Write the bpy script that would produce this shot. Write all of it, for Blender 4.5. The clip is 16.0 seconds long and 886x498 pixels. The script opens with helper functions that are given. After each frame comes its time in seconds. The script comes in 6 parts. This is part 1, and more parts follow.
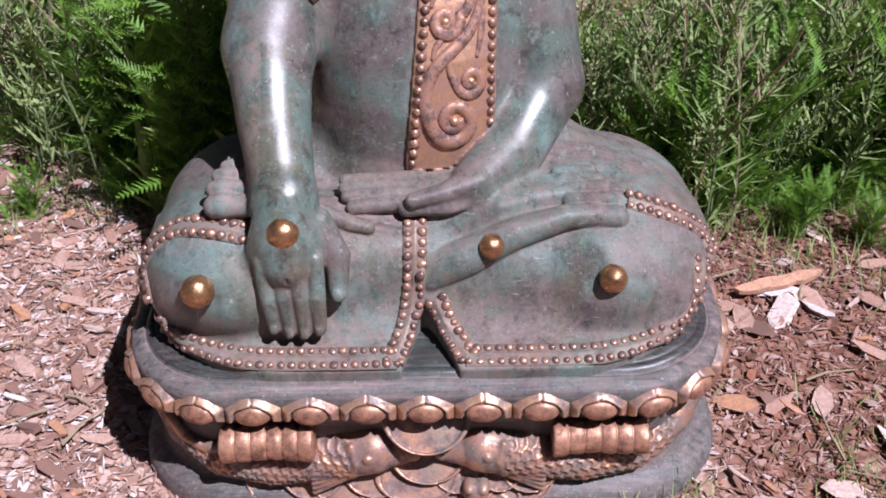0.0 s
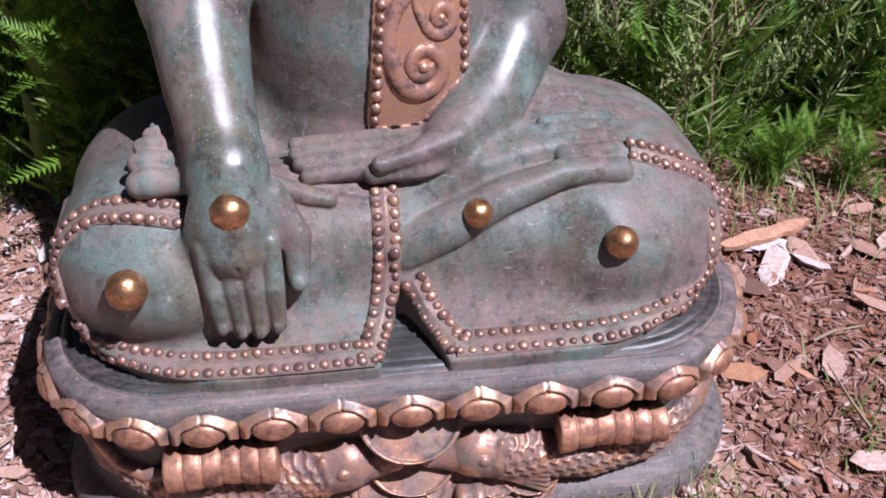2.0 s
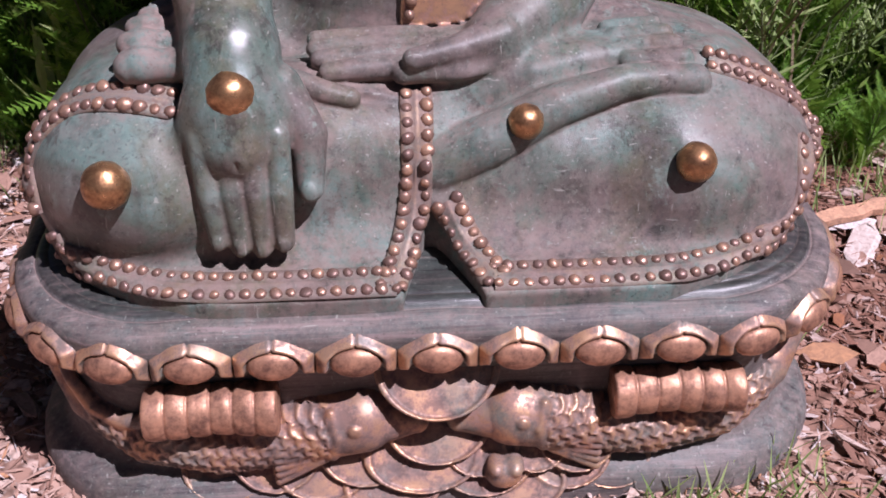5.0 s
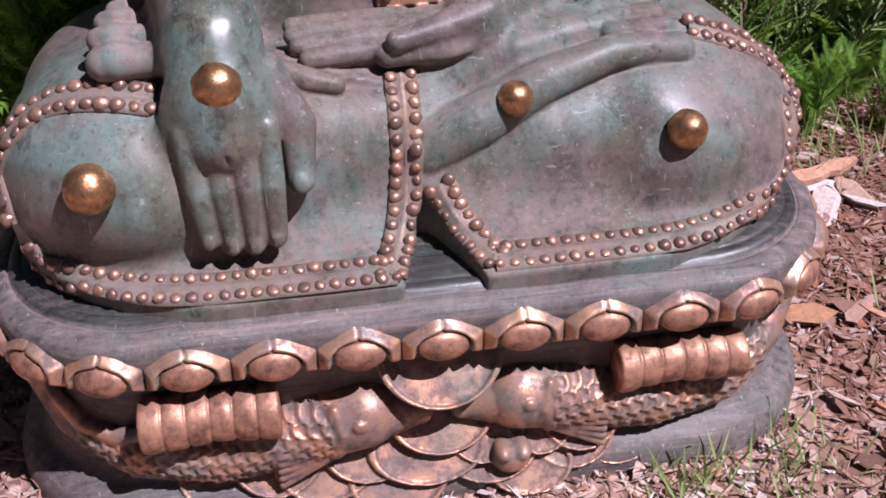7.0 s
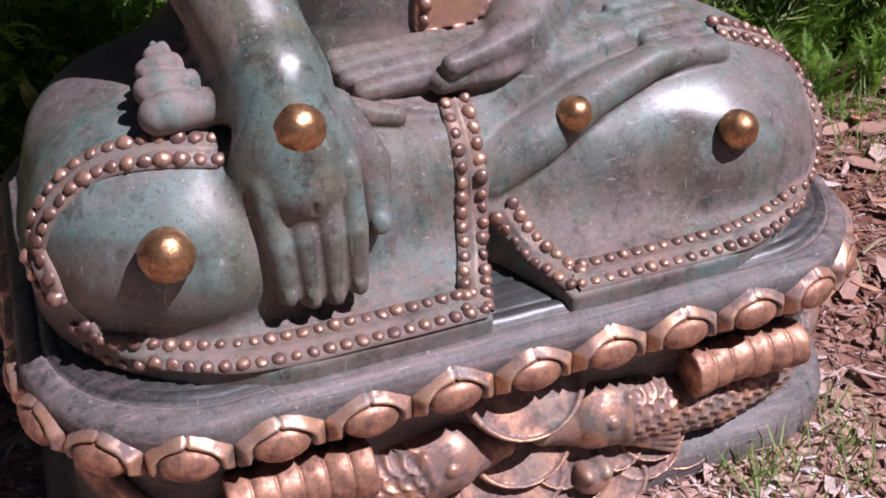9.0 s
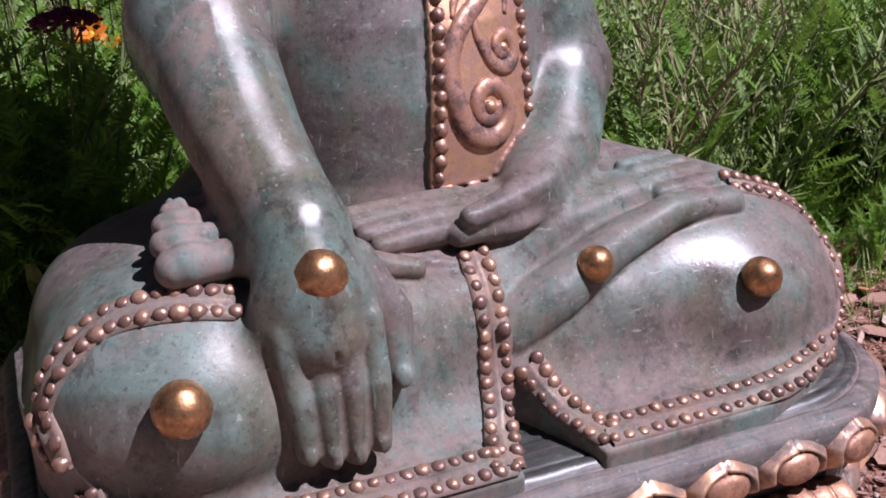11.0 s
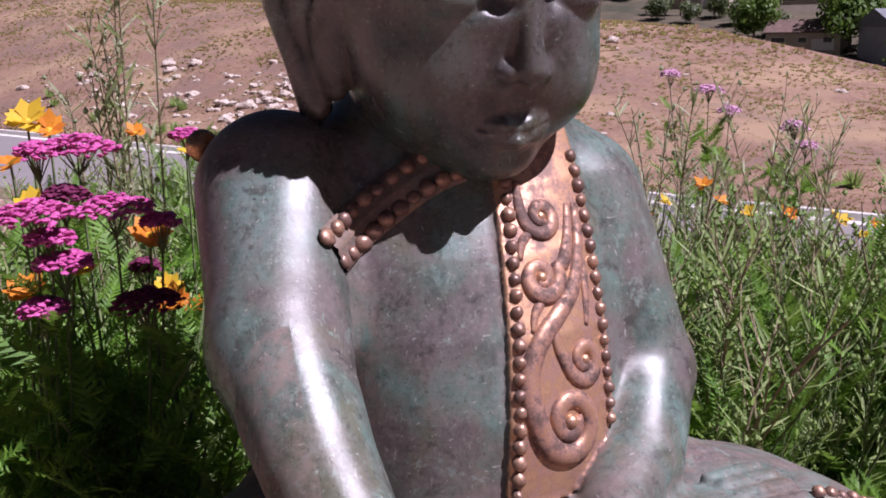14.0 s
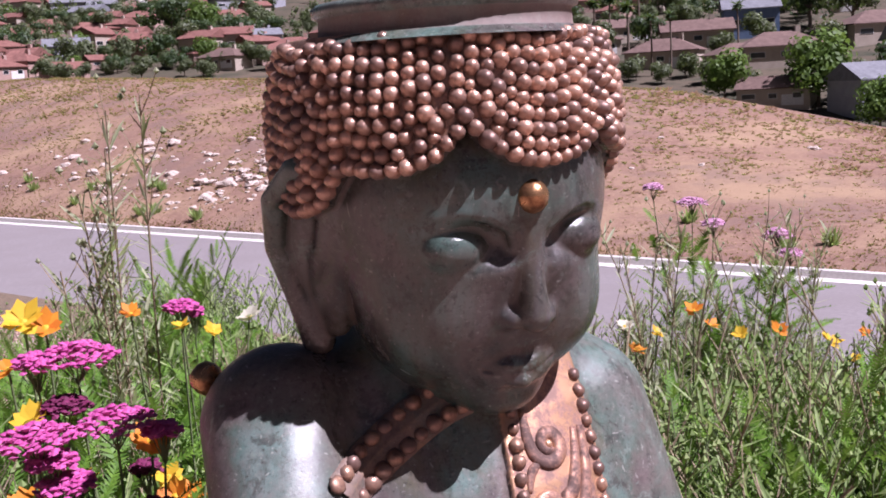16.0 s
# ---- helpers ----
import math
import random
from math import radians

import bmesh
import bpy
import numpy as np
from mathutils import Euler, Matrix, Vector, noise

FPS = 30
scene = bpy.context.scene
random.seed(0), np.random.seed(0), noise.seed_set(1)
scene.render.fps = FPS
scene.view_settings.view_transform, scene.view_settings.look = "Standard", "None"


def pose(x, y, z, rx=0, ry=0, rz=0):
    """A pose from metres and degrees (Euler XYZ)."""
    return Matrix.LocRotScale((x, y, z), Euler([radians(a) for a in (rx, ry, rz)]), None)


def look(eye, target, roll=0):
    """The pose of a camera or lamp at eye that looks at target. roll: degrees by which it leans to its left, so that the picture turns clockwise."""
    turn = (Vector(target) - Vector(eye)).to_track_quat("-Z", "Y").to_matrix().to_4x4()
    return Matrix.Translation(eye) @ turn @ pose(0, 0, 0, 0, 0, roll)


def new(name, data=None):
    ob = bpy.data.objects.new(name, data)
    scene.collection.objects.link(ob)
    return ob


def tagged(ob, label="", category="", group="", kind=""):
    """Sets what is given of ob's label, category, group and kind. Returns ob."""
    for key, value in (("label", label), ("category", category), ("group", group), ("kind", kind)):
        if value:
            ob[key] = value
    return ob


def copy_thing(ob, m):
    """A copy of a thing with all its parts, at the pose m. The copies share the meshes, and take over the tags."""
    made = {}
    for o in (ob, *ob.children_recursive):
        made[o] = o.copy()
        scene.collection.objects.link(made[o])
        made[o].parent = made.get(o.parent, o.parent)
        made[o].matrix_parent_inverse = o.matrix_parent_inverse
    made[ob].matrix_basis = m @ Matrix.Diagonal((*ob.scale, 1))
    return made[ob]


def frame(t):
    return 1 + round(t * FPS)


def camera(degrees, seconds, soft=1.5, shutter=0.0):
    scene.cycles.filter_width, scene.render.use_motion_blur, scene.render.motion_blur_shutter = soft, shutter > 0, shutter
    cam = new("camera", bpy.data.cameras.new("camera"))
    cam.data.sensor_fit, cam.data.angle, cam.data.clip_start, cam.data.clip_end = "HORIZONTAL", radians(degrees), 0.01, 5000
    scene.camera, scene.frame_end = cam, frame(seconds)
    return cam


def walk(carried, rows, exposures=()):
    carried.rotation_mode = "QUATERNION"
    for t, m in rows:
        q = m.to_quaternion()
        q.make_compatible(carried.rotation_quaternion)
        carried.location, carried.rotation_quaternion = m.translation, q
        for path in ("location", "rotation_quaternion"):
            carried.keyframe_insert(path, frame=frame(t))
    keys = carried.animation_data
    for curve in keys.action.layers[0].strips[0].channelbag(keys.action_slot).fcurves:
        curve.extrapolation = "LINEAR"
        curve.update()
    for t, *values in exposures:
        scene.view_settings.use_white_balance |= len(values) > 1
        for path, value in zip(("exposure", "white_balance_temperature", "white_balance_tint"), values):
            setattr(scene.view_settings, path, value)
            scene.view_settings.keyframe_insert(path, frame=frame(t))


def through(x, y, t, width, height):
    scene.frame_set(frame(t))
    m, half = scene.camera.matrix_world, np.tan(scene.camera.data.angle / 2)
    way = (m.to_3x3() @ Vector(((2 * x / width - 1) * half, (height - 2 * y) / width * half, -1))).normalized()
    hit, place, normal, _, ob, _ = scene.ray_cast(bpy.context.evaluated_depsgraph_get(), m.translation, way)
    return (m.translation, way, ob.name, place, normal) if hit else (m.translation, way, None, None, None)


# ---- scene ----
cam = camera(45.7, 16.0, soft=1.8)
PATH = [
    (0, (0.274, 0.413, 1.389), (0.258, 2.017, 0.194), -1.4),
    (0.5, (0.244, 0.506, 1.334), (0.282, 2.093, 0.118), -0.4),
    (1, (0.226, 0.571, 1.286), (0.308, 2.136, 0.044), -0.0),
    (1.5, (0.2, 0.603, 1.253), (0.35, 2.162, 0.009), 0.5),
    (2, (0.163, 0.625, 1.237), (0.346, 2.182, -0.005), -0.5),
    (2.5, (0.188, 0.647, 1.172), (0.328, 2.209, -0.069), -0.5),
    (3, (0.21, 0.658, 1.067), (0.307, 2.287, -0.09), -1.1),
    (3.5, (0.207, 0.668, 1.007), (0.305, 2.305, -0.138), -0.2),
    (4, (0.193, 0.674, 0.962), (0.294, 2.321, -0.169), -0.2),
    (6.5, (0.15, 0.712, 0.982), (0.294, 2.339, -0.173), 0.4),
    (7, (0.093, 0.716, 0.947), (0.358, 2.331, -0.203), -0.8),
    (7.5, (0.023, 0.736, 0.932), (0.368, 2.333, -0.221), -1.6),
    (8, (-0.041, 0.768, 0.943), (0.368, 2.343, -0.221), -1.8),
    (8.5, (-0.133, 0.831, 0.946), (0.421, 2.352, -0.228), -1.0),
    (11, (-0.192, 0.845, 0.863), (0.519, 2.551, 0.1), -1.6),
    (11.5, (-0.183, 0.865, 0.863), (0.498, 2.6, 0.138), -1.9),
    (12, (-0.184, 0.885, 0.868), (0.49, 2.644, 0.195), -1.6),
    (12.5, (-0.181, 0.898, 0.894), (0.473, 2.685, 0.278), -1.4),
    (13, (-0.178, 0.904, 0.925), (0.455, 2.716, 0.364), -1.7),
    (13.5, (-0.175, 0.904, 0.961), (0.452, 2.732, 0.444), -1.7),
    (14, (-0.173, 0.911, 0.988), (0.461, 2.757, 0.553), -1.4),
    (14.5, (-0.177, 0.917, 1.028), (0.471, 2.776, 0.677), -1.4),
    (15, (-0.158, 0.926, 1.056), (0.508, 2.786, 0.747), -2.2),
    (15.5, (-0.158, 0.938, 1.098), (0.507, 2.798, 0.783), -3.1),
    (16, (-0.179, 0.943, 1.165), (0.499, 2.798, 0.85), -3.4),
]
walk(cam, [(t, look(eye, target, roll)) for t, eye, target, roll in PATH], [(0.0, 0.60, 5720, 26.0), (2.0, 0.54, 5800, 30.0), (8.0, 0.48, 5920, 32.0), (14.0, 0.53, 5870, 33.0), (16.0, 0.80, 5860, 34.0)])

# ---- light ----
SUN_FROM = Vector((0.429, -0.390, 0.915)).normalized()
world = bpy.data.worlds.new("sky")
scene.world = world
world.use_nodes = True
sky = world.node_tree.nodes.new("ShaderNodeTexSky")
sky.sky_type, sky.sun_disc = "NISHITA", False
sky.sun_elevation = math.asin(SUN_FROM.z)
sky.sun_rotation = math.atan2(SUN_FROM.x, SUN_FROM.y)
sky.air_density, sky.dust_density = 1.0, 1.2
world.node_tree.links.new(sky.outputs[0], world.node_tree.nodes["Background"].inputs[0])
world.node_tree.nodes["Background"].inputs[1].default_value = 0.009
sun = new("sun", bpy.data.lights.new("sun", "SUN"))
sun.data.energy, sun.data.angle, sun.data.color = 5.0, radians(0.5), (1.0, 0.965, 0.93)
sun.matrix_world = look(SUN_FROM * 30, (0, 0, 0))

# ---- materials ----
def material(name, roughness=0.8, metallic=0.0, specular=0.5):
    m = bpy.data.materials.new(name)
    m.use_nodes = True
    b = m.node_tree.nodes["Principled BSDF"]
    b.inputs["Roughness"].default_value = roughness
    b.inputs["Metallic"].default_value = metallic
    b.inputs["Specular IOR Level"].default_value = specular
    return m, m.node_tree.nodes, m.node_tree.links, b


def noise_tex(nodes, links, scale, detail=6, rough=0.6, coords=None, distort=0.0):
    n = nodes.new("ShaderNodeTexNoise")
    n.inputs["Scale"].default_value, n.inputs["Detail"].default_value = scale, detail
    n.inputs["Roughness"].default_value, n.inputs["Distortion"].default_value = rough, distort
    if coords is None:
        coords = nodes.new("ShaderNodeTexCoord").outputs["Object"]
    links.new(coords, n.inputs["Vector"])
    return n.outputs["Fac"]


def ramp(nodes, links, fac, stops):
    r = nodes.new("ShaderNodeValToRGB")
    el = r.color_ramp.elements
    while len(el) < len(stops):
        el.new(0.5)
    for e, (p, c) in zip(el, stops):
        e.position, e.color = p, (*c, 1) if len(c) == 3 else c
    links.new(fac, r.inputs[0])
    return r.outputs["Color"]


def grey(v):
    return (v, v, v)


def mix(nodes, links, fac, a, b, blend="MIX"):
    m = nodes.new("ShaderNodeMix")
    m.data_type, m.blend_type = "RGBA", blend
    for sock, v in ((m.inputs["Factor"], fac), (m.inputs[6], a), (m.inputs[7], b)):
        if isinstance(v, (int, float)):
            sock.default_value = v
        elif isinstance(v, tuple):
            sock.default_value = (*v, 1)
        else:
            links.new(v, sock)
    return m.outputs[2]


def bump(nodes, links, bsdf, height, strength=0.3, distance=0.01):
    b = nodes.new("ShaderNodeBump")
    b.inputs["Strength"].default_value, b.inputs["Distance"].default_value = strength, distance
    links.new(height, b.inputs["Height"])
    links.new(b.outputs[0], bsdf.inputs["Normal"])


def stretched(nodes, scale, turn=(0, 0, 0)):
    """Object coordinates, stretched."""
    m = nodes.new("ShaderNodeMapping")
    m.inputs["Scale"].default_value, m.inputs["Rotation"].default_value = scale, turn
    nodes.id_data.links.new(nodes.new("ShaderNodeTexCoord").outputs["Object"], m.inputs[0])
    return m.outputs[0]


def times(nodes, links, a, b):
    m = nodes.new("ShaderNodeMath")
    m.operation, m.use_clamp = "MULTIPLY", True
    for sock, v in zip(m.inputs, (a, b)):
        if isinstance(v, (int, float)):
            sock.default_value = v
        else:
            links.new(v, sock)
    return m.outputs[0]


def bronze(name, streaks):
    """Patinated bronze: near-black brown with verdigris blotches, pink-grey dust in the hollows, worn gilding where the 'gilt' mask says."""
    m, n, l, b = material(name, 0.3, 0.0, 0.55)
    a = noise_tex(n, l, 5.5, 9, 0.58, distort=0.9)
    base = ramp(n, l, a, [(0.33, (0.045, 0.040, 0.036)), (0.41, (0.125, 0.104, 0.099)), (0.48, (0.112, 0.114, 0.096)), (0.54, (0.090, 0.134, 0.108)), (0.61, (0.115, 0.190, 0.165)), (0.70, (0.185, 0.262, 0.235))])
    tint = noise_tex(n, l, 7.5, 7, 0.66, stretched(n, (1.0, 1.0, 0.55)), 0.6)
    base = mix(n, l, ramp(n, l, tint, [(0.53, grey(0)), (0.63, grey(0.6))]), base, (0.112, 0.098, 0.052))
    base = mix(n, l, ramp(n, l, tint, [(0.36, grey(0.42)), (0.46, grey(0))]), base, (0.148, 0.124, 0.122))
    runs = noise_tex(n, l, 1.0, 7, 0.7, stretched(n, (30, 30, 5)))
    base = mix(n, l, ramp(n, l, runs, [(0.49, grey(0)), (0.62, grey(0.5))]), base, (0.034, 0.040, 0.035))
    base = mix(n, l, ramp(n, l, runs, [(0.34, grey(0.6)), (0.44, grey(0))]), base, (0.145, 0.165, 0.15))
    blotch = noise_tex(n, l, 26, 9, 0.78, distort=0.4)
    base = mix(n, l, ramp(n, l, blotch, [(0.55, grey(0)), (0.61, grey(0.7))]), base, (0.030, 0.030, 0.026))
    base = mix(n, l, ramp(n, l, blotch, [(0.37, grey(0.8)), (0.42, grey(0))]), base, (0.175, 0.235, 0.20))
    fine = noise_tex(n, l, 75, 8, 0.75)
    base = mix(n, l, ramp(n, l, fine, [(0.50, grey(0)), (0.74, grey(0.55))]), base, (0.155, 0.150, 0.135))
    lines = noise_tex(n, l, 1.0, 5, 0.68, stretched(n, (9, 9, 190) if streaks < 0.5 else (5, 110, 130)))
    base = mix(n, l, ramp(n, l, lines, [(0.58, grey(0)), (0.70, grey(streaks))]), base, (0.21, 0.16, 0.15))
    base = mix(n, l, ramp(n, l, lines, [(0.34, grey(streaks)), (0.46, grey(0))]), base, (0.02, 0.02, 0.022))
    base = mix(n, l, 0.65 * (streaks > 0.5), base, mix(n, l, fine, (0.040, 0.038, 0.042), (0.125, 0.108, 0.110)))
    if streaks > 0.5:
        base = mix(n, l, ramp(n, l, lines, [(0.52, grey(0)), (0.66, grey(0.6))]), base, (0.26, 0.20, 0.19))
        base = mix(n, l, ramp(n, l, lines, [(0.34, grey(0.65)), (0.46, grey(0))]), base, (0.022, 0.022, 0.025))
    for scale, turn in (((210, 22, 210), (0.4, 0.7, 0.2)), ((30, 240, 200), (0.1, 0.3, 0.9)), ((180, 180, 26), (0.5, -0.4, 0.1))):
        nick = ramp(n, l, noise_tex(n, l, 1.0, 2, 0.55, stretched(n, scale, turn)), [(0.705, grey(0)), (0.735, grey(0.6))])
        base = mix(n, l, nick, base, (0.36, 0.37, 0.33))
    grain = noise_tex(n, l, 170, 8, 0.8)
    base = mix(n, l, ramp(n, l, grain, [(0.36, grey(0.85)), (0.45, grey(0))]), base, (0.028, 0.030, 0.027))
    base = mix(n, l, ramp(n, l, grain, [(0.56, grey(0)), (0.67, grey(0.75))]), base, (0.22, 0.23, 0.20))
    specks = ramp(n, l, noise_tex(n, l, 260, 3, 0.6), [(0.70, grey(0)), (0.76, grey(0.6))])
    base = mix(n, l, times(n, l, specks, 0.5), base, (0.33, 0.27, 0.25))
    g = n.new("ShaderNodeNewGeometry")
    hollow = ramp(n, l, g.outputs["Pointiness"], [(0.43, grey(0.9)), (0.495, grey(0.0))])
    dust_shade = n.new("ShaderNodeAttribute")
    dust_shade.attribute_name = "dust_shade"
    thick = mix(n, l, 0.5, ramp(n, l, noise_tex(n, l, 12, 9, 0.74), [(0.38, grey(0.0)), (0.60, grey(1))]), ramp(n, l, noise_tex(n, l, 48, 9, 0.78), [(0.42, grey(0.0)), (0.56, grey(1))]))
    dn = times(n, l, dust_shade.outputs["Fac"], thick)
    both = mix(n, l, 1.0, hollow, dn, "LIGHTEN")
    base = mix(n, l, times(n, l, both, 0.85), base, mix(n, l, fine, (0.15, 0.105, 0.092), (0.32, 0.235, 0.208)))
    # below zero the mask darkens the base: painted shade on the face, black patina too on the seat
    base = mix(n, l, times(n, l, dust_shade.outputs["Fac"], -1.0), base, mix(n, l, 1.0, base, (0.22, 0.24, 0.22), "MULTIPLY"))
    gilt = n.new("ShaderNodeAttribute")
    gilt.attribute_name = "gilt"
    wear = noise_tex(n, l, 40, 9, 0.76)
    proud = ramp(n, l, g.outputs["Pointiness"], [(0.46, grey(0.0)), (0.54, grey(1.0))])
    leaf = mix(n, l, 0.45, ramp(n, l, wear, [(0.42, grey(0)), (0.57, grey(1))]), proud)
    fresh = ramp(n, l, gilt.outputs["Fac"], [(0.7, grey(0)), (1.0, grey(0.22))])
    leaf = mix(n, l, 1.0, leaf, fresh, "ADD")
    worn = ramp(n, l, leaf, [(0.10, (0.060, 0.036, 0.032)), (0.34, (0.165, 0.092, 0.070)), (0.60, (0.36, 0.195, 0.140)), (0.92, (0.62, 0.36, 0.21))])
    worn = mix(n, l, dn, worn, (0.25, 0.16, 0.14))
    col = mix(n, l, gilt.outputs["Fac"], base, worn)
    l.new(col, b.inputs["Base Color"])
    l.new(times(n, l, gilt.outputs["Fac"], ramp(n, l, leaf, [(0.42, grey(0.05)), (0.80, grey(0.7))])), b.inputs["Metallic"])
    worn_patch = noise_tex(n, l, 9, 6, 0.65)
    rough = mix(n, l, both, mix(n, l, 0.4, ramp(n, l, worn_patch, [(0.40, grey(0.14)), (0.62, grey(0.36))]), ramp(n, l, fine, [(0.35, grey(0.16)), (0.7, grey(0.36))])), grey(0.72))
    rough = mix(n, l, 0.5 * (streaks > 0.5), rough, grey(0.58))
    rough = mix(n, l, times(n, l, dust_shade.outputs["Fac"], 1.25), rough, grey(0.66))
    rough = mix(n, l, gilt.outputs["Fac"], rough, ramp(n, l, leaf, [(0.3, grey(0.75)), (0.75, grey(0.42))]))
    l.new(rough, b.inputs["Roughness"])
    pits = n.new("ShaderNodeTexVoronoi")
    pits.inputs["Scale"].default_value = 85
    l.new(n.new("ShaderNodeTexCoord").outputs["Object"], pits.inputs["Vector"])
    dent = ramp(n, l, pits.outputs["Distance"], [(0.03, grey(0.0)), (0.14, grey(1.0))])
    grit = mix(n, l, 0.72, dent, noise_tex(n, l, 85, 9, 0.80))
    grit = mix(n, l, 0.6 * streaks, grit, lines)
    bump(n, l, b, grit, 0.20, 0.004)
    l.new(ramp(n, l, mix(n, l, 1.0, both, times(n, l, dust_shade.outputs["Fac"], 1.2), "LIGHTEN"), [(0.0, grey(0.70)), (0.75, grey(0.20))]), b.inputs["Specular IOR Level"])
    return m


def gold(name, dark, lit, metallic, each=False, dull=0.0):
    """Worn gilding; each: every bead its own tone, its base dusty and painted darker as shade."""
    m, n, l, b = material(name, 0.34, metallic, 0.5)
    a = noise_tex(n, l, 60, 6, 0.7)
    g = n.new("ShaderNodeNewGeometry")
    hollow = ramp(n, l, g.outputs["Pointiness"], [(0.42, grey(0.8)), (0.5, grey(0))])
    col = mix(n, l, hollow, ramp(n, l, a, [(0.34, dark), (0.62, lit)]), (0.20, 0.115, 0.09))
    if each:
        pick = ramp(n, l, g.outputs["Random Per Island"], [(0.0, grey(0.9)), (0.3, grey(0.6)), (0.65, grey(0.0))])
        col = mix(n, l, pick, col, (0.15, 0.095, 0.08))
        # brown on the bead bases: settled dust, deepened to paint the shaded gaps between
        dust_shade = n.new("ShaderNodeAttribute")
        dust_shade.attribute_name = "dust_shade"
        col = mix(n, l, dust_shade.outputs["Fac"], col, (0.185, 0.115, 0.098))
    l.new(col, b.inputs["Base Color"])
    l.new(ramp(n, l, a, [(0.35, grey(0.5 + dull)), (0.65, grey(0.27 + dull))]), b.inputs["Roughness"])
    bump(n, l, b, noise_tex(n, l, 110, 5, 0.7), 0.25, 0.003)
    return m


BRONZE = bronze("patina_bronze", 0.12)
SEAT = bronze("streaked_bronze_seat", 1.0)
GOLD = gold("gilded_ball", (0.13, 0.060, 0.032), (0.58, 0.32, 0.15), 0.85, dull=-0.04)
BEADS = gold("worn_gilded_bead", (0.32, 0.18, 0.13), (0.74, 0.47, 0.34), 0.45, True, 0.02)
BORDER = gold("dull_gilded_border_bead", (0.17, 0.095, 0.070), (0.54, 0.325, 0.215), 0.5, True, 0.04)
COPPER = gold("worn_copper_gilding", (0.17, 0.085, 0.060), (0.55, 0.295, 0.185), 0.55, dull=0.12)

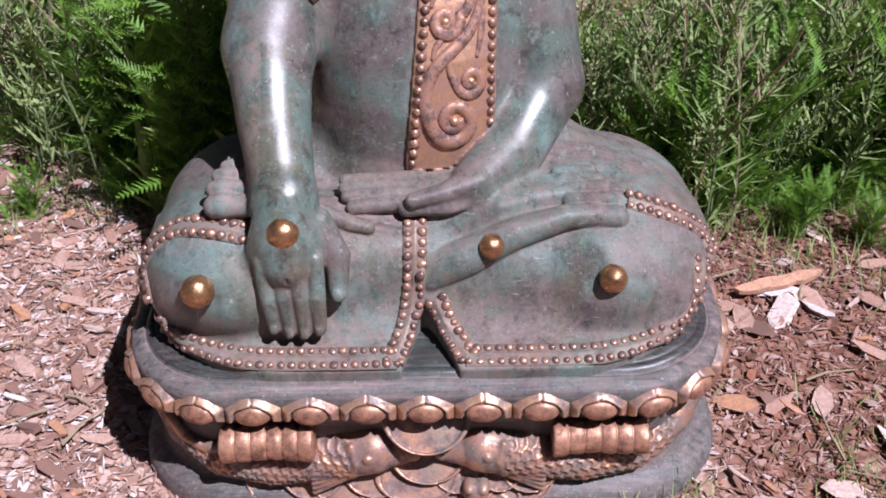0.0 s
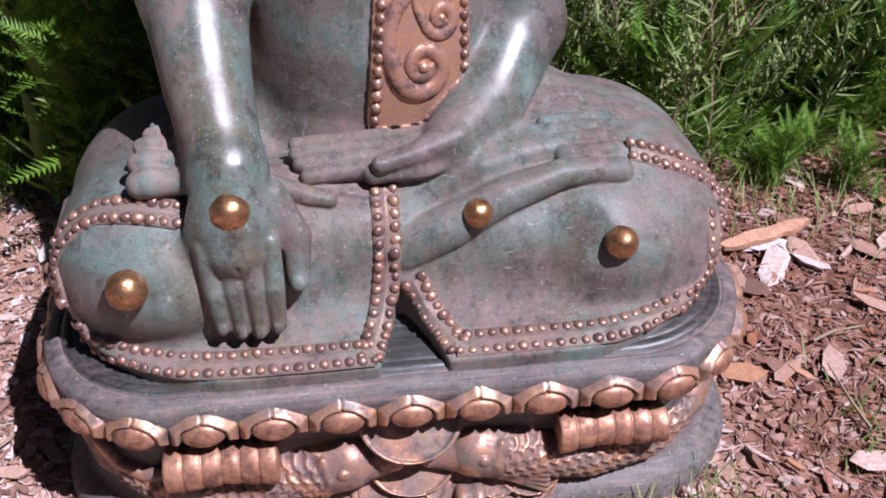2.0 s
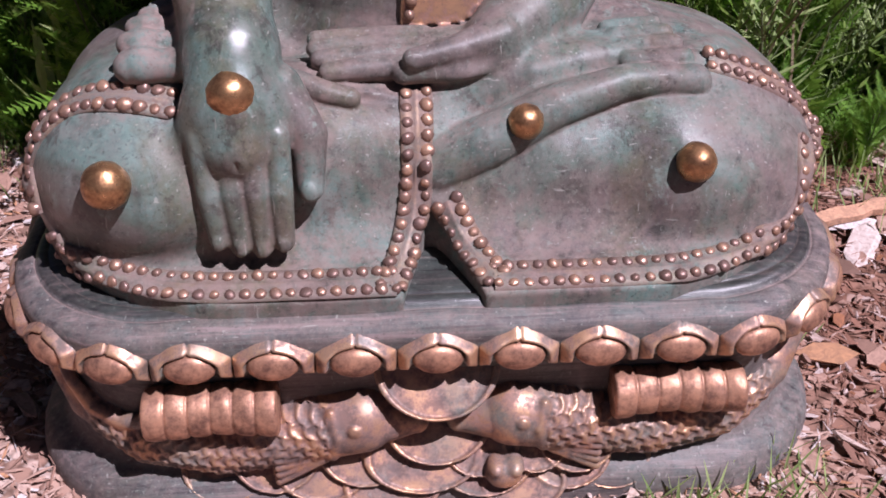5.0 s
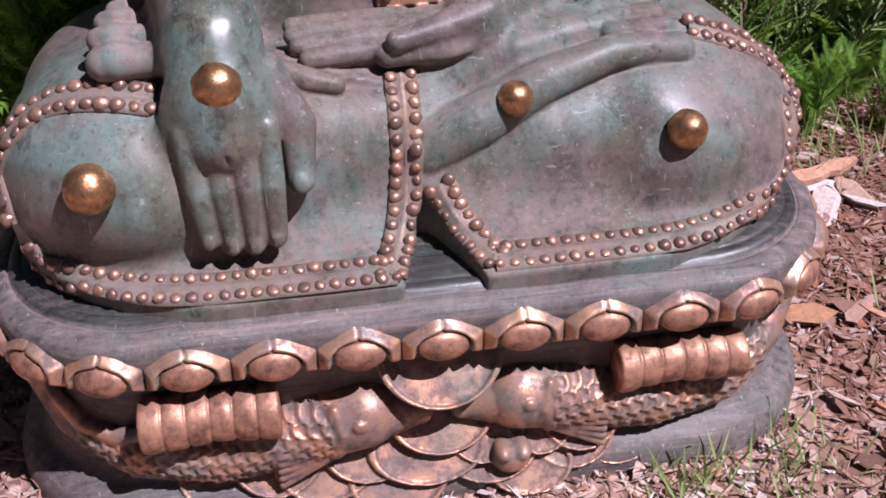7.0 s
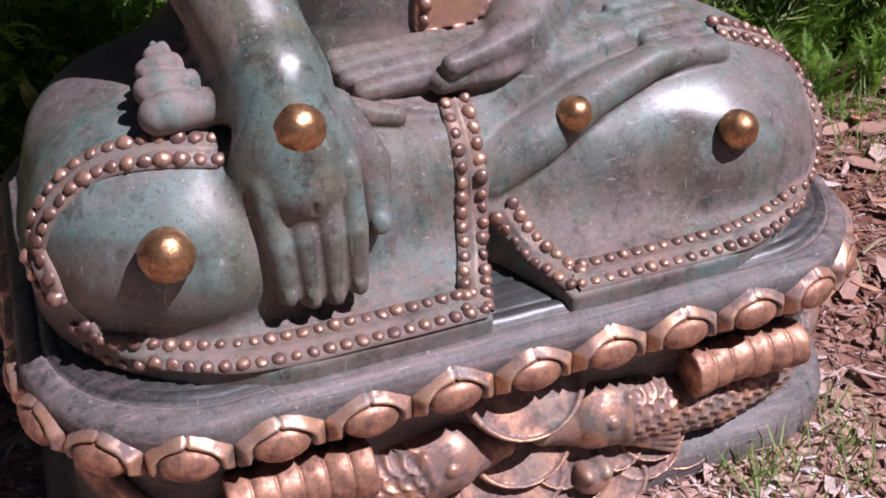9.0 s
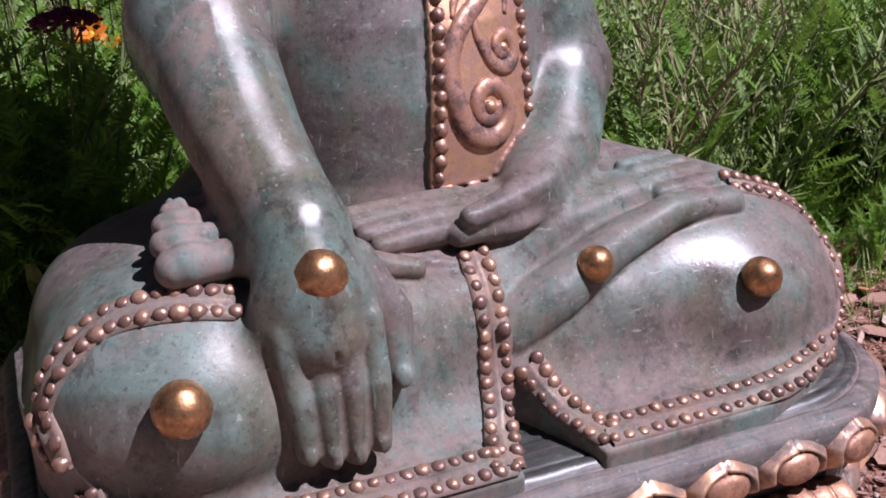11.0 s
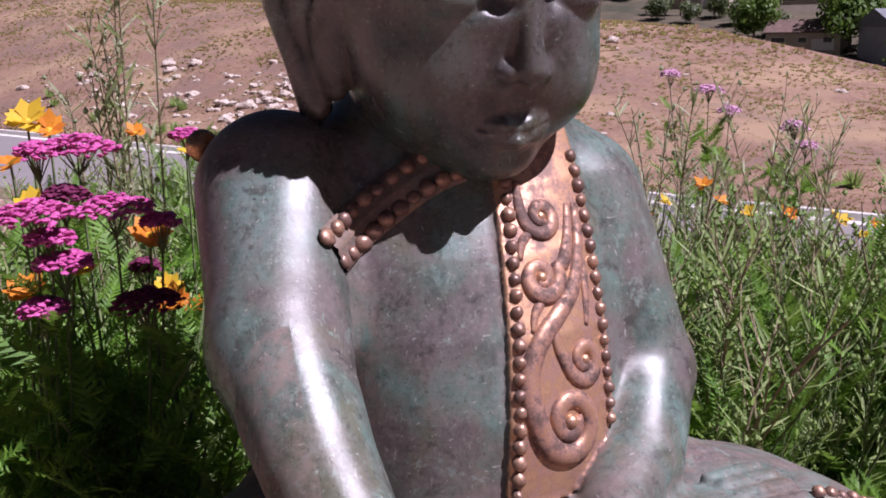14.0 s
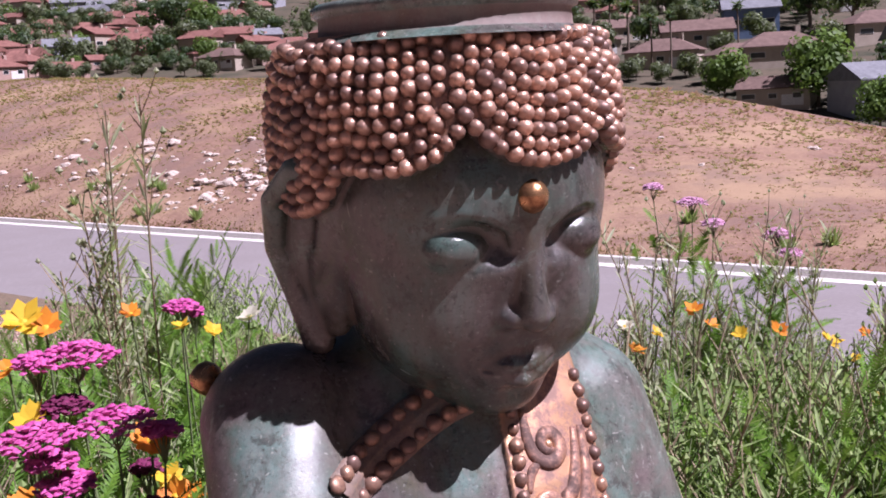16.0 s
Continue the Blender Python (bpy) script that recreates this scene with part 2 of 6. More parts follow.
# ---- sculpting in clay: a distance field, turned into a mesh ----
class Clay:
    """A block of clay: forms are added and cut as distance fields, and net() takes the skin off."""

    def __init__(self, low, high, step):
        self.low, self.step = np.array(low, float), step
        self.count = [int(round((b - a) / step)) + 1 for a, b in zip(low, high)]
        self.f = np.full(self.count, 0.15, np.float32)

    def box(self, low, high, pad):
        i = [max(0, int((a - pad - o) / self.step)) for a, o in zip(low, self.low)]
        j = [min(c, int((b + pad - o) / self.step) + 2) for b, o, c in zip(high, self.low, self.count)]
        s = tuple(slice(a, max(a, b)) for a, b in zip(i, j))
        p = [(self.low[k] + self.step * np.arange(s[k].start, s[k].stop)).astype(np.float32) for k in range(3)]
        return s, p[0][:, None, None], p[1][None, :, None], p[2][None, None, :]

    def add(self, form, soft=0.0, cut=False):
        field, low, high = form
        s, x, y, z = self.box(low, high, soft + 0.02)
        d, old = field(x, y, z), self.f[s]
        if cut:
            d = -d
            h = np.clip(soft - np.abs(old - d), 0, None) / max(soft, 1e-6)
            self.f[s] = np.maximum(old, d) + h * h * soft / 4
        else:
            h = np.clip(soft - np.abs(old - d), 0, None) / max(soft, 1e-6)
            self.f[s] = np.minimum(old, d) - h * h * soft / 4
        return self

    def value(self, p):
        """The field at points, by the grid, between its nodes."""
        q = (np.asarray(p, float) - self.low) / self.step
        q = np.clip(q, 0, np.array(self.count) - 1.001)
        i, out = q.astype(int), 0
        w = q - i
        for c in np.ndindex(2, 2, 2):
            k = i + c
            out = out + self.f[k[:, 0], k[:, 1], k[:, 2]] * np.prod(np.where(c, w, 1 - w), 1)
        return out

    def normal(self, p):
        e = self.step
        g = np.stack([self.value(p + d) - self.value(p - d) for d in np.eye(3) * e], 1)
        return g / np.maximum(np.linalg.norm(g, axis=1, keepdims=True), 1e-9)

    def settle(self, p, way=None):
        """Moves points on to the skin: along a direction from outside, or to the nearest place."""
        p = np.array(p, float)
        if way is not None:
            way = np.array(way, float) / np.linalg.norm(way)
            p = p - 0.12 * way
            for _ in range(60):
                p = p + np.clip(self.value(p), -0.02, 0.008)[:, None] * way
        for _ in range(4):
            p = p - self.normal(p) * np.clip(self.value(p), -0.01, 0.01)[:, None]
        return p

    def net(self):
        """Surface nets: one vertex in each cell that the skin crosses."""
        f = self.f
        inside = f < 0
        edge = np.zeros([c - 1 for c in self.count], bool)
        corner = [inside[a : a + f.shape[0] - 1, b : b + f.shape[1] - 1, c : c + f.shape[2] - 1] for a, b, c in np.ndindex(2, 2, 2)]
        some, every = corner[0].copy(), corner[0].copy()
        for c in corner[1:]:
            some |= c
            every &= c
        edge = some & ~every
        cells = np.argwhere(edge)
        index = np.full(edge.shape, -1, np.int32)
        index[edge] = np.arange(len(cells))
        total, hits = np.zeros((len(cells), 3)), np.zeros(len(cells))
        for axis in range(3):
            for u, v in np.ndindex(2, 2):
                a = np.zeros(3, int)
                a[(axis + 1) % 3], a[(axis + 2) % 3] = u, v
                b = a.copy()
                b[axis] = 1
                fa, fb = f[tuple((cells + a).T)], f[tuple((cells + b).T)]
                cross = (fa < 0) != (fb < 0)
                t = np.where(cross, fa / np.where(fa == fb, 1, fa - fb), 0)
                q = np.tile(a.astype(float), (len(cells), 1))
                q[:, axis] = t
                total += q * cross[:, None]
                hits += cross
        verts = self.low + self.step * (cells + total / hits[:, None])
        faces = []
        for axis in range(3):
            n = [slice(None)] * 3
            m = [slice(None)] * 3
            n[axis], m[axis] = slice(0, -1), slice(1, None)
            flips = inside[tuple(n)] != inside[tuple(m)]
            e = np.argwhere(flips)
            b, c = (axis + 1) % 3, (axis + 2) % 3
            e = e[(e[:, b] > 0) & (e[:, c] > 0) & (e[:, b] < self.count[b] - 1) & (e[:, c] < self.count[c] - 1)]
            db, dc = np.eye(3, dtype=int)[b], np.eye(3, dtype=int)[c]
            q = np.stack([index[tuple((e - o).T)] for o in (0 * db, db, db + dc, dc)], 1)
            out = inside[tuple(e.T)]
            q[~out] = q[~out][:, ::-1]
            faces.append(q)
        return verts, np.concatenate(faces)


def rod(points, radii):
    """A chain of tapered rods with round ends."""
    p, r = np.array(points, float), np.broadcast_to(radii, (len(points),)).astype(float)

    def field(x, y, z):
        best = None
        for a, b, ra, rb in zip(p[:-1], p[1:], r[:-1], r[1:]):
            d = b - a
            t = np.clip(((x - a[0]) * d[0] + (y - a[1]) * d[1] + (z - a[2]) * d[2]) / (d @ d), 0, 1)
            v = np.sqrt((x - a[0] - t * d[0]) ** 2 + (y - a[1] - t * d[1]) ** 2 + (z - a[2] - t * d[2]) ** 2) - (ra + t * (rb - ra))
            best = v if best is None else np.minimum(best, v)
        return best

    return field, (p - r[:, None]).min(0), (p + r[:, None]).max(0)


def egg(centre, radii, turn=(0, 0, 0)):
    c, r = np.array(centre, float), np.array(radii, float)
    m = np.array(Euler([radians(a) for a in turn]).to_matrix()).T

    def field(x, y, z):
        dx, dy, dz = x - c[0], y - c[1], z - c[2]
        q = [(m[k][0] * dx + m[k][1] * dy + m[k][2] * dz) for k in range(3)]
        k0 = np.sqrt(sum((q[k] / r[k]) ** 2 for k in range(3)))
        k1 = np.sqrt(sum((q[k] / r[k] ** 2) ** 2 for k in range(3)))
        return k0 * (k0 - 1) / np.maximum(k1, 1e-6)

    return field, c - max(r), c + max(r)


def plan(x, y, a, b, r, yc):
    """Distance to a rounded rectangle in plan."""
    qx, qy = np.abs(x) - (a - r), np.abs(y - yc) - (b - r)
    return np.sqrt(np.maximum(qx, 0) ** 2 + np.maximum(qy, 0) ** 2) + np.minimum(np.maximum(qx, qy), 0) - r

# ---- the statue ----
STATUE = Vector((0.23, 1.85, 0.0))
pieces = []  # vertices, faces, gilt, dust and painted shade, material number


def piece(verts, faces, gilt=0.0, dust_shade=0.0, number=0):
    v = np.asarray(verts, float)
    pieces.append((v, faces, np.broadcast_to(gilt, len(v)), np.broadcast_to(dust_shade, len(v)), number))


def curve(points, step, closed=False):
    """A smooth line through points, in even steps."""
    p = np.array(points, float)
    q = np.vstack([2 * p[0] - p[1], p, 2 * p[-1] - p[-2]])
    out = []
    for a, b, c, d in zip(q[:-3], q[1:-2], q[2:-1], q[3:]):
        t = np.linspace(0, 1, 24, endpoint=False)[:, None]
        out.append(0.5 * (2 * b + (c - a) * t + (2 * a - 5 * b + 4 * c - d) * t**2 + (3 * b - a - 3 * c + d) * t**3))
    line = np.vstack(out + [p[-1:]])
    along = np.r_[0, np.cumsum(np.linalg.norm(np.diff(line, axis=0), axis=1))]
    n = max(2, int(round(along[-1] / step)) + 1)
    return np.stack([np.interp(np.linspace(0, along[-1], n), along, line[:, k]) for k in range(3)], 1)


def dome(rings=4, seats=9):
    """A bead: half a ball on a short collar, as quads and a cap."""
    v, f = [], []
    for i in range(rings + 1):
        a = (i / rings) * 1.2 * math.pi / 2 - 0.2 * math.pi / 2
        for j in range(seats):
            b = 2 * math.pi * j / seats
            v.append((math.cos(a) * math.cos(b), math.cos(a) * math.sin(b), math.sin(a)))
    v = v[: rings * seats] + [(0, 0, 1)]
    for i in range(rings - 1):
        for j in range(seats):
            k = (j + 1) % seats
            f.append((i * seats + j, i * seats + k, (i + 1) * seats + k, (i + 1) * seats + j))
    top = (rings - 1) * seats
    f += [(top + j, top + (j + 1) % seats, rings * seats) for j in range(seats)]
    return np.array(v), f


BEAD = dome()


def bead(place, out, size, flat=1.0, number=1, gilt=1.0, dust_shade=0.0, worn=1.0):
    out = np.array(out) / np.linalg.norm(out)
    side = np.cross(out, (0.3, 0.2, 0.9) if abs(out[2]) < 0.9 else (1, 0, 0))
    side /= np.linalg.norm(side)
    if number in (1, 5):
        # more toward the base: dust, and the painted shade between neighbouring beads
        dust_shade = worn * (np.clip(1.0 - 1.25 * BEAD[0][:, 2], 0, 0.95) if random.random() > 0.3 else np.clip(1.15 - 0.7 * BEAD[0][:, 2], 0, 1))
    v = BEAD[0] * (size, size, size * flat) * (1 + 0.05 * np.sin(7 * place[0] * 100 + 3))
    # cast by hand: no bead is quite round
    lump = 1 + (0.07 * np.sin(2.3 * BEAD[0] @ np.array((1.0, 0.7, 1.4)) + place[0] * 900) + 0.06 * np.sin(3.1 * BEAD[0] @ np.array((-0.8, 1.0, 0.9)) + place[2] * 1100)) * (number == 5)
    v = v * lump[:, None]
    piece(place + v @ np.stack([side, np.cross(out, side), out]), BEAD[1], gilt, dust_shade, number)


def ball(place, radius, number=2):
    """A whole hammered ball."""
    v, f, n, m = [(0, 0, 1)], [], 14, 20
    v += [(math.sin(math.pi * i / n) * math.cos(2 * math.pi * j / m), math.sin(math.pi * i / n) * math.sin(2 * math.pi * j / m), math.cos(math.pi * i / n)) for i in range(1, n) for j in range(m)]
    v.append((0, 0, -1))
    for j in range(m):
        k = (j + 1) % m
        f.append((0, 1 + j, 1 + k))
        f += [(1 + i * m + j, 1 + (i + 1) * m + j, 1 + (i + 1) * m + k, 1 + i * m + k) for i in range(n - 2)]
        f.append((len(v) - 1, 1 + (n - 2) * m + k, 1 + (n - 2) * m + j))
    v = np.array([np.array(p) * radius * (1 + 0.05 * noise.noise(Vector(p) * 2.2 + Vector(place) * 40)) for p in v])
    piece(v + place, f, 1.0, 0.0, number)


def tube(line, radii, outs, number=0, gilt=1.0, flat=0.7, seats=7):
    """A raised, half-round moulding along a line that lies on the skin."""
    p, o = np.array(line), np.array(outs)
    t = np.gradient(p, axis=0)
    t /= np.linalg.norm(t, axis=1, keepdims=True) + 1e-9
    s = np.cross(t, o)
    s /= np.linalg.norm(s, axis=1, keepdims=True) + 1e-9
    r = np.broadcast_to(radii, len(p))[:, None]
    v = []
    for j in range(seats):
        a = -0.25 + (math.pi + 0.5) * j / (seats - 1)
        v.append(p + r * (math.cos(a) * s + math.sin(a) * flat * o))
    v = np.stack(v, 1).reshape(-1, 3)
    n = len(p)
    f = [(i * seats + j, i * seats + j + 1, (i + 1) * seats + j + 1, (i + 1) * seats + j) for i in range(n - 1) for j in range(seats - 1)]
    f += [tuple(range(seats))[::-1], tuple((n - 1) * seats + j for j in range(seats))]
    piece(v, f, gilt, 0.0, number)


VIEW = (0.0, 0.75, -0.66)


def band(clay, points, wide, size, step=0.0160, way=VIEW, strip=True, flat=0.85, lift=0.0045, gilt=0.35, dust_shade=0.60):
    """A border: a raised strip with a row of beads along each edge and a ridge between."""
    line = clay.settle(curve(points, 0.006), way)
    for _ in range(3):
        line[1:-1] = (line[:-2] + 2 * line[1:-1] + line[2:]) / 4
    line = clay.settle(line)
    out = clay.normal(line)
    t = np.gradient(line, axis=0)
    side = np.cross(t, out)
    side /= np.linalg.norm(side, axis=1, keepdims=True)
    if strip:
        rows = []
        for u, h in ((-1.0, -0.004), (-0.98, lift * 0.8), (-0.6, lift), (-0.15, lift * 0.9), (0, lift * 1.5), (0.15, lift * 0.9), (0.6, lift), (0.98, lift * 0.8), (1.0, -0.004)):
            q = line + side * u * wide * 0.82
            q = q - clay.normal(q) * np.clip(clay.value(q), -0.012, 0.012)[:, None]
            rows.append(q + clay.normal(q) * h)
        v = np.stack(rows, 1).reshape(-1, 3)
        k, n = len(rows), len(line)
        f = [(i * k + j, i * k + j + 1, (i + 1) * k + j + 1, (i + 1) * k + j) for i in range(n - 1) for j in range(k - 1)]
        piece(v, f, gilt, dust_shade, 0)
    every = np.r_[0, np.cumsum(np.linalg.norm(np.diff(line, axis=0), axis=1))]
    n = int(every[-1] / step)
    for u in (-0.5, 0.5):
        for i in range(n + 1):
            d = every[-1] * (i + 0.25 * (u > 0)) / (n + 0.3)
            c, o, s = (np.array([np.interp(d, every, w[:, k]) for k in range(3)]) for w in (line, out, side))
            q = (c + s * u * wide)[None]
            q = q - clay.normal(q) * np.clip(clay.value(q), -0.012, 0.012)[:, None]
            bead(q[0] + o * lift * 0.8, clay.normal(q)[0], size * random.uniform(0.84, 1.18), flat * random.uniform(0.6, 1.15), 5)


def hollows(clay, verts, deep=0.022, gain=1.5):
    """How far each point lies in a hollow, by the room in front of it."""
    n_ = clay.normal(verts)
    near = np.clip(1 - clay.value(verts + n_ * deep * 0.45) / (deep * 0.45), 0, 1)
    wide_ = np.clip(1 - clay.value(verts + n_ * deep) / deep, 0, 1)
    return np.clip(gain * np.maximum(near - 0.08, wide_ - 0.12), 0, 1)


# -- body --
body = Clay((-0.50, -0.29, 0.25), (0.50, 0.42, 1.26), 0.0032)

TORSO = np.array([
    (0.30, 0.13, 0.27, 0.21), (0.40, 0.145, 0.235, 0.195), (0.50, 0.15, 0.195, 0.168), (0.58, 0.165, 0.190, 0.172), (0.66, 0.185, 0.197, 0.168),
    (0.74, 0.21, 0.205, 0.155), (0.81, 0.23, 0.200, 0.135), (0.86, 0.24, 0.168, 0.115), (0.895, 0.24, 0.12, 0.085), (0.92, 0.235, 0.09, 0.05)])


def torso(grow=0.0):
    def field(x, y, z):
        c, a, b = (np.interp(z, TORSO[:, 0], TORSO[:, k]).astype(np.float32) for k in (1, 2, 3))
        k0 = np.sqrt((x / a) ** 2 + ((y - c) / b) ** 2)
        k1 = np.sqrt((x / a**2) ** 2 + ((y - c) / b**2) ** 2)
        return np.maximum(k0 * (k0 - 1) / np.maximum(k1, 1e-6), np.maximum(z - 0.915, 0.28 - z)) - grow

    return field, (-0.28, -0.1, 0.28), (0.28, 0.42, 0.92)


body.add(torso())
# thighs, knees and shins
body.add(rod([(-0.17, 0.19, 0.38), (-0.31, -0.05, 0.36)], [0.125, 0.112]), 0.05)
body.add(rod([(0.15, 0.19, 0.38), (0.31, -0.03, 0.35)], [0.125, 0.112]), 0.05)
body.add(egg((-0.31, -0.072, 0.365), (0.14, 0.152, 0.112)), 0.03)
body.add(egg((0.305, -0.032, 0.337), (0.165, 0.170, 0.123)), 0.03)
body.add(rod([(-0.28, -0.085, 0.365), (-0.15, -0.075, 0.362), (0.0, -0.05, 0.36)], [0.115, 0.108, 0.095]), 0.03)
body.add(rod([(0.28, -0.055, 0.34), (0.15, -0.07, 0.335), (0.05, -0.075, 0.33)], [0.118, 0.105, 0.085]), 0.02)
body.add(egg((-0.285, 0.055, 0.368), (0.160, 0.20, 0.112)), 0.03)
body.add(egg((0.29, 0.065, 0.352), (0.170, 0.20, 0.104)), 0.03)
body.add(egg((0.0, 0.03, 0.36), (0.2, 0.14, 0.085)), 0.03)


# the cloth spread on the seat, open in a wedge before the shins
def cloth(side):
    def field(x, y, z):
        d = plan(x, y, 0.460, 0.324, 0.24, 0.06) + 0 * z
        top = z - (0.2875 + 0.22 * np.clip(y + 0.262, 0, 0.062) + 0.85 * np.clip(y + 0.205, 0, 0.07)) + 0 * x
        if side < 0:
            gap = x - (-0.006 + 0.26 * (y + 0.15)) + 0 * z
        else:
            gap = (0.006 - 0.42 * (y + 0.15)) - x + 0 * z
        return np.maximum(np.maximum(d, top), np.maximum(gap, y - 0.0 - 0.35 * (np.abs(x) - 0.3)))

    return field, (-0.46, -0.27, 0.26), (0.46, 0.2, 0.36)


body.add(cloth(-1), 0.030)
body.add(cloth(1), 0.030)
# the foot that lies on the thigh, its side turned out, and its toes
body.add(rod([(0.01, -0.124, 0.368), (0.07, -0.130, 0.399), (0.145, -0.121, 0.436), (0.22, -0.107, 0.4545), (0.27, -0.102, 0.455)], [0.037, 0.0305, 0.0245, 0.0205, 0.0185]), 0.002)
body.add(rod([(0.03, -0.055, 0.420), (0.12, -0.066, 0.446), (0.19, -0.058, 0.459), (0.234, -0.055, 0.463)], [0.050, 0.034, 0.026, 0.020]), 0.016)
body.add(rod([(0.05, -0.02, 0.425), (0.14, -0.030, 0.446), (0.21, -0.030, 0.464)], [0.045, 0.034, 0.020]), 0.016)
for x0, y0, z0, x1, r in ((0.270, -0.104, 0.453, 0.300, 0.0185), (0.264, -0.080, 0.469, 0.290, 0.0135), (0.260, -0.060, 0.478, 0.283, 0.0120), (0.254, -0.042, 0.484, 0.276, 0.0112), (0.248, -0.026, 0.488, 0.267, 0.0102)):
    body.add(rod([(x0 - 0.035, y0 + 0.004, z0 - 0.005), (x0, y0, z0 - 0.001), (x1, y0 - 0.002, z0)], [r * 0.95, r * 0.98, r * 1.04]), 0.0008)
    body.add(rod([(x0 - 0.004, y0 - r, z0 + 0.2 * r), (x0 - 0.004, y0, z0 + r), (x0 - 0.004, y0 + r, z0 + 0.5 * r)], 0.0013), 0.001, cut=True)
# the toes of the other foot, beside the forearm
body.add(egg((-0.222, -0.074, 0.485), (0.050, 0.054, 0.040)), 0.006)
for x1, y1, z1, r, x0 in ((-0.312, -0.122, 0.4980, 0.0205, -0.235), (-0.315, -0.098, 0.5125, 0.0158, -0.235), (-0.310, -0.075, 0.5215, 0.0140, -0.235), (-0.301, -0.056, 0.5265, 0.0120, -0.235), (-0.295, -0.041, 0.5295, 0.0092, -0.235)):
    body.add(rod([(x0, y1 + 0.004, z1 - 0.002), (x0 * 0.45 + x1 * 0.55, y1 + 0.001, z1 - 0.0005), (x1 + 0.012, y1, z1 + 0.001), (x1, y1, z1 - 0.001)], [r * 0.95, r * 0.86, r * 1.04, r * 0.9]), 0.0010)
# the lowered arm and its hand
body.add(rod([(-0.20, 0.205, 0.80), (-0.235, 0.06, 0.665)], [0.092, 0.068]), 0.03)
body.add(rod([(-0.235, 0.065, 0.67), (-0.222, -0.04, 0.585), (-0.203, -0.135, 0.515)], [0.069, 0.056, 0.046]), 0.02)
body.add(rod([(-0.203, -0.135, 0.515), (-0.203, -0.175, 0.475), (-0.203, -0.197, 0.44)], [0.046, 0.043, 0.03]), 0.02)
body.add(egg((-0.202, -0.178, 0.454), (0.059, 0.033, 0.064), (-15, 0, 0)), 0.02)
body.add(egg((-0.201, -0.196, 0.434), (0.046, 0.010, 0.030), (-6, 0, 0)), 0.01)
for x0, x1, z1, r in ((-0.2385, -0.2285, 0.336, 0.0138), (-0.2125, -0.2070, 0.328, 0.0148), (-0.1855, -0.1840, 0.326, 0.0150), (-0.1590, -0.1605, 0.331, 0.0140)):
    body.add(rod([(x0, -0.196, 0.450), ((x0 + x1) / 2, -0.2115, 0.392), (x1, -0.2135, z1)], [r * 0.95, r, r * 0.84]), 0.003)
    # knuckle folds and the nail
    for zk in (0.405, 0.368):
        body.add(rod([(x1 + 0.25 * (x0 - x1) - 0.008, -0.2115 - r, zk), (x1 + 0.25 * (x0 - x1) + 0.008, -0.2115 - r, zk)], 0.0010), 0.0012, cut=True)
    body.add(egg((x1, -0.2135 - 0.80 * r, z1 + 0.002), (r * 0.60, 0.0042, r * 0.72)), 0.0)
for x0, x1 in ((-0.2255, -0.2180), (-0.1990, -0.1955), (-0.1723, -0.1723)):
    body.add(rod([(x0, -0.2245, 0.437), (x0 / 2 + x1 / 2, -0.2270, 0.395), (x1, -0.2270, 0.328)], [0.0022, 0.0048, 0.0062]), 0.0018, cut=True)
body.add(rod([(-0.158, -0.150, 0.482), (-0.1285, -0.170, 0.436), (-0.1300, -0.190, 0.382)], [0.026, 0.0205, 0.0150]), 0.006)
body.add(egg((-0.130, -0.2035, 0.384), (0.0095, 0.004, 0.012)), 0.0)
body.add(rod([(-0.16, -0.108, 0.474), (-0.112, -0.118, 0.459), (-0.084, -0.120, 0.452)], [0.0155, 0.0135, 0.0120]), 0.002)
# the other arm, bent, its hand palm up in the lap
body.add(rod([(0.158, 0.205, 0.765), (0.200, 0.115, 0.575)], [0.086, 0.066]), 0.03)
body.add(rod([(0.198, 0.11, 0.565), (0.145, 0.02, 0.505), (0.080, -0.048, 0.480)], [0.066, 0.055, 0.038]), 0.015)
body.add(egg((0.032, -0.064, 0.477), (0.064, 0.044, 0.015), (16, 0, 8)), 0.008)
body.add(rod([(0.085, -0.055, 0.480), (0.03, -0.082, 0.473), (-0.025, -0.096, 0.469)], [0.030, 0.021, 0.0135]), 0.006)
for y0, y1, z1, x1, r in ((-0.036, -0.040, 0.4875, -0.122, 0.0120), (-0.049, -0.056, 0.483, -0.122, 0.0125), (-0.063, -0.0725, 0.4775, -0.117, 0.0127), (-0.080, -0.0915, 0.4705, -0.107, 0.0136)):
    body.add(rod([(0.0, y0, z1 - 0.001), (-0.055, (y0 + y1) / 2, z1 + 0.0005), (x1, y1, z1 - 0.001)], [r, r, r * 0.86]), 0.0015)
    # creases at the joints
    for xk in (-0.045, -0.080):
        body.add(rod([(xk, y1 - 0.008, z1 + r - 0.0015), (xk + 0.002, y1 + 0.008, z1 + r + 0.001)], 0.0013), 0.001, cut=True)
body.add(rod([(0.085, -0.060, 0.492), (0.035, -0.086, 0.4905), (-0.014, -0.102, 0.487)], [0.026, 0.0165, 0.0125]), 0.003)
# the hollow under the hand
body.add(rod([(-0.070, -0.112, 0.447), (-0.03, -0.120, 0.445), (0.02, -0.122, 0.445), (0.07, -0.108, 0.452)], [0.006, 0.0105, 0.011, 0.006]), 0.006, cut=True)
body.add(rod([(0.0, 0.225, 0.84), (0.0, 0.175, 0.93)], [0.095, 0.085]), 0.03)

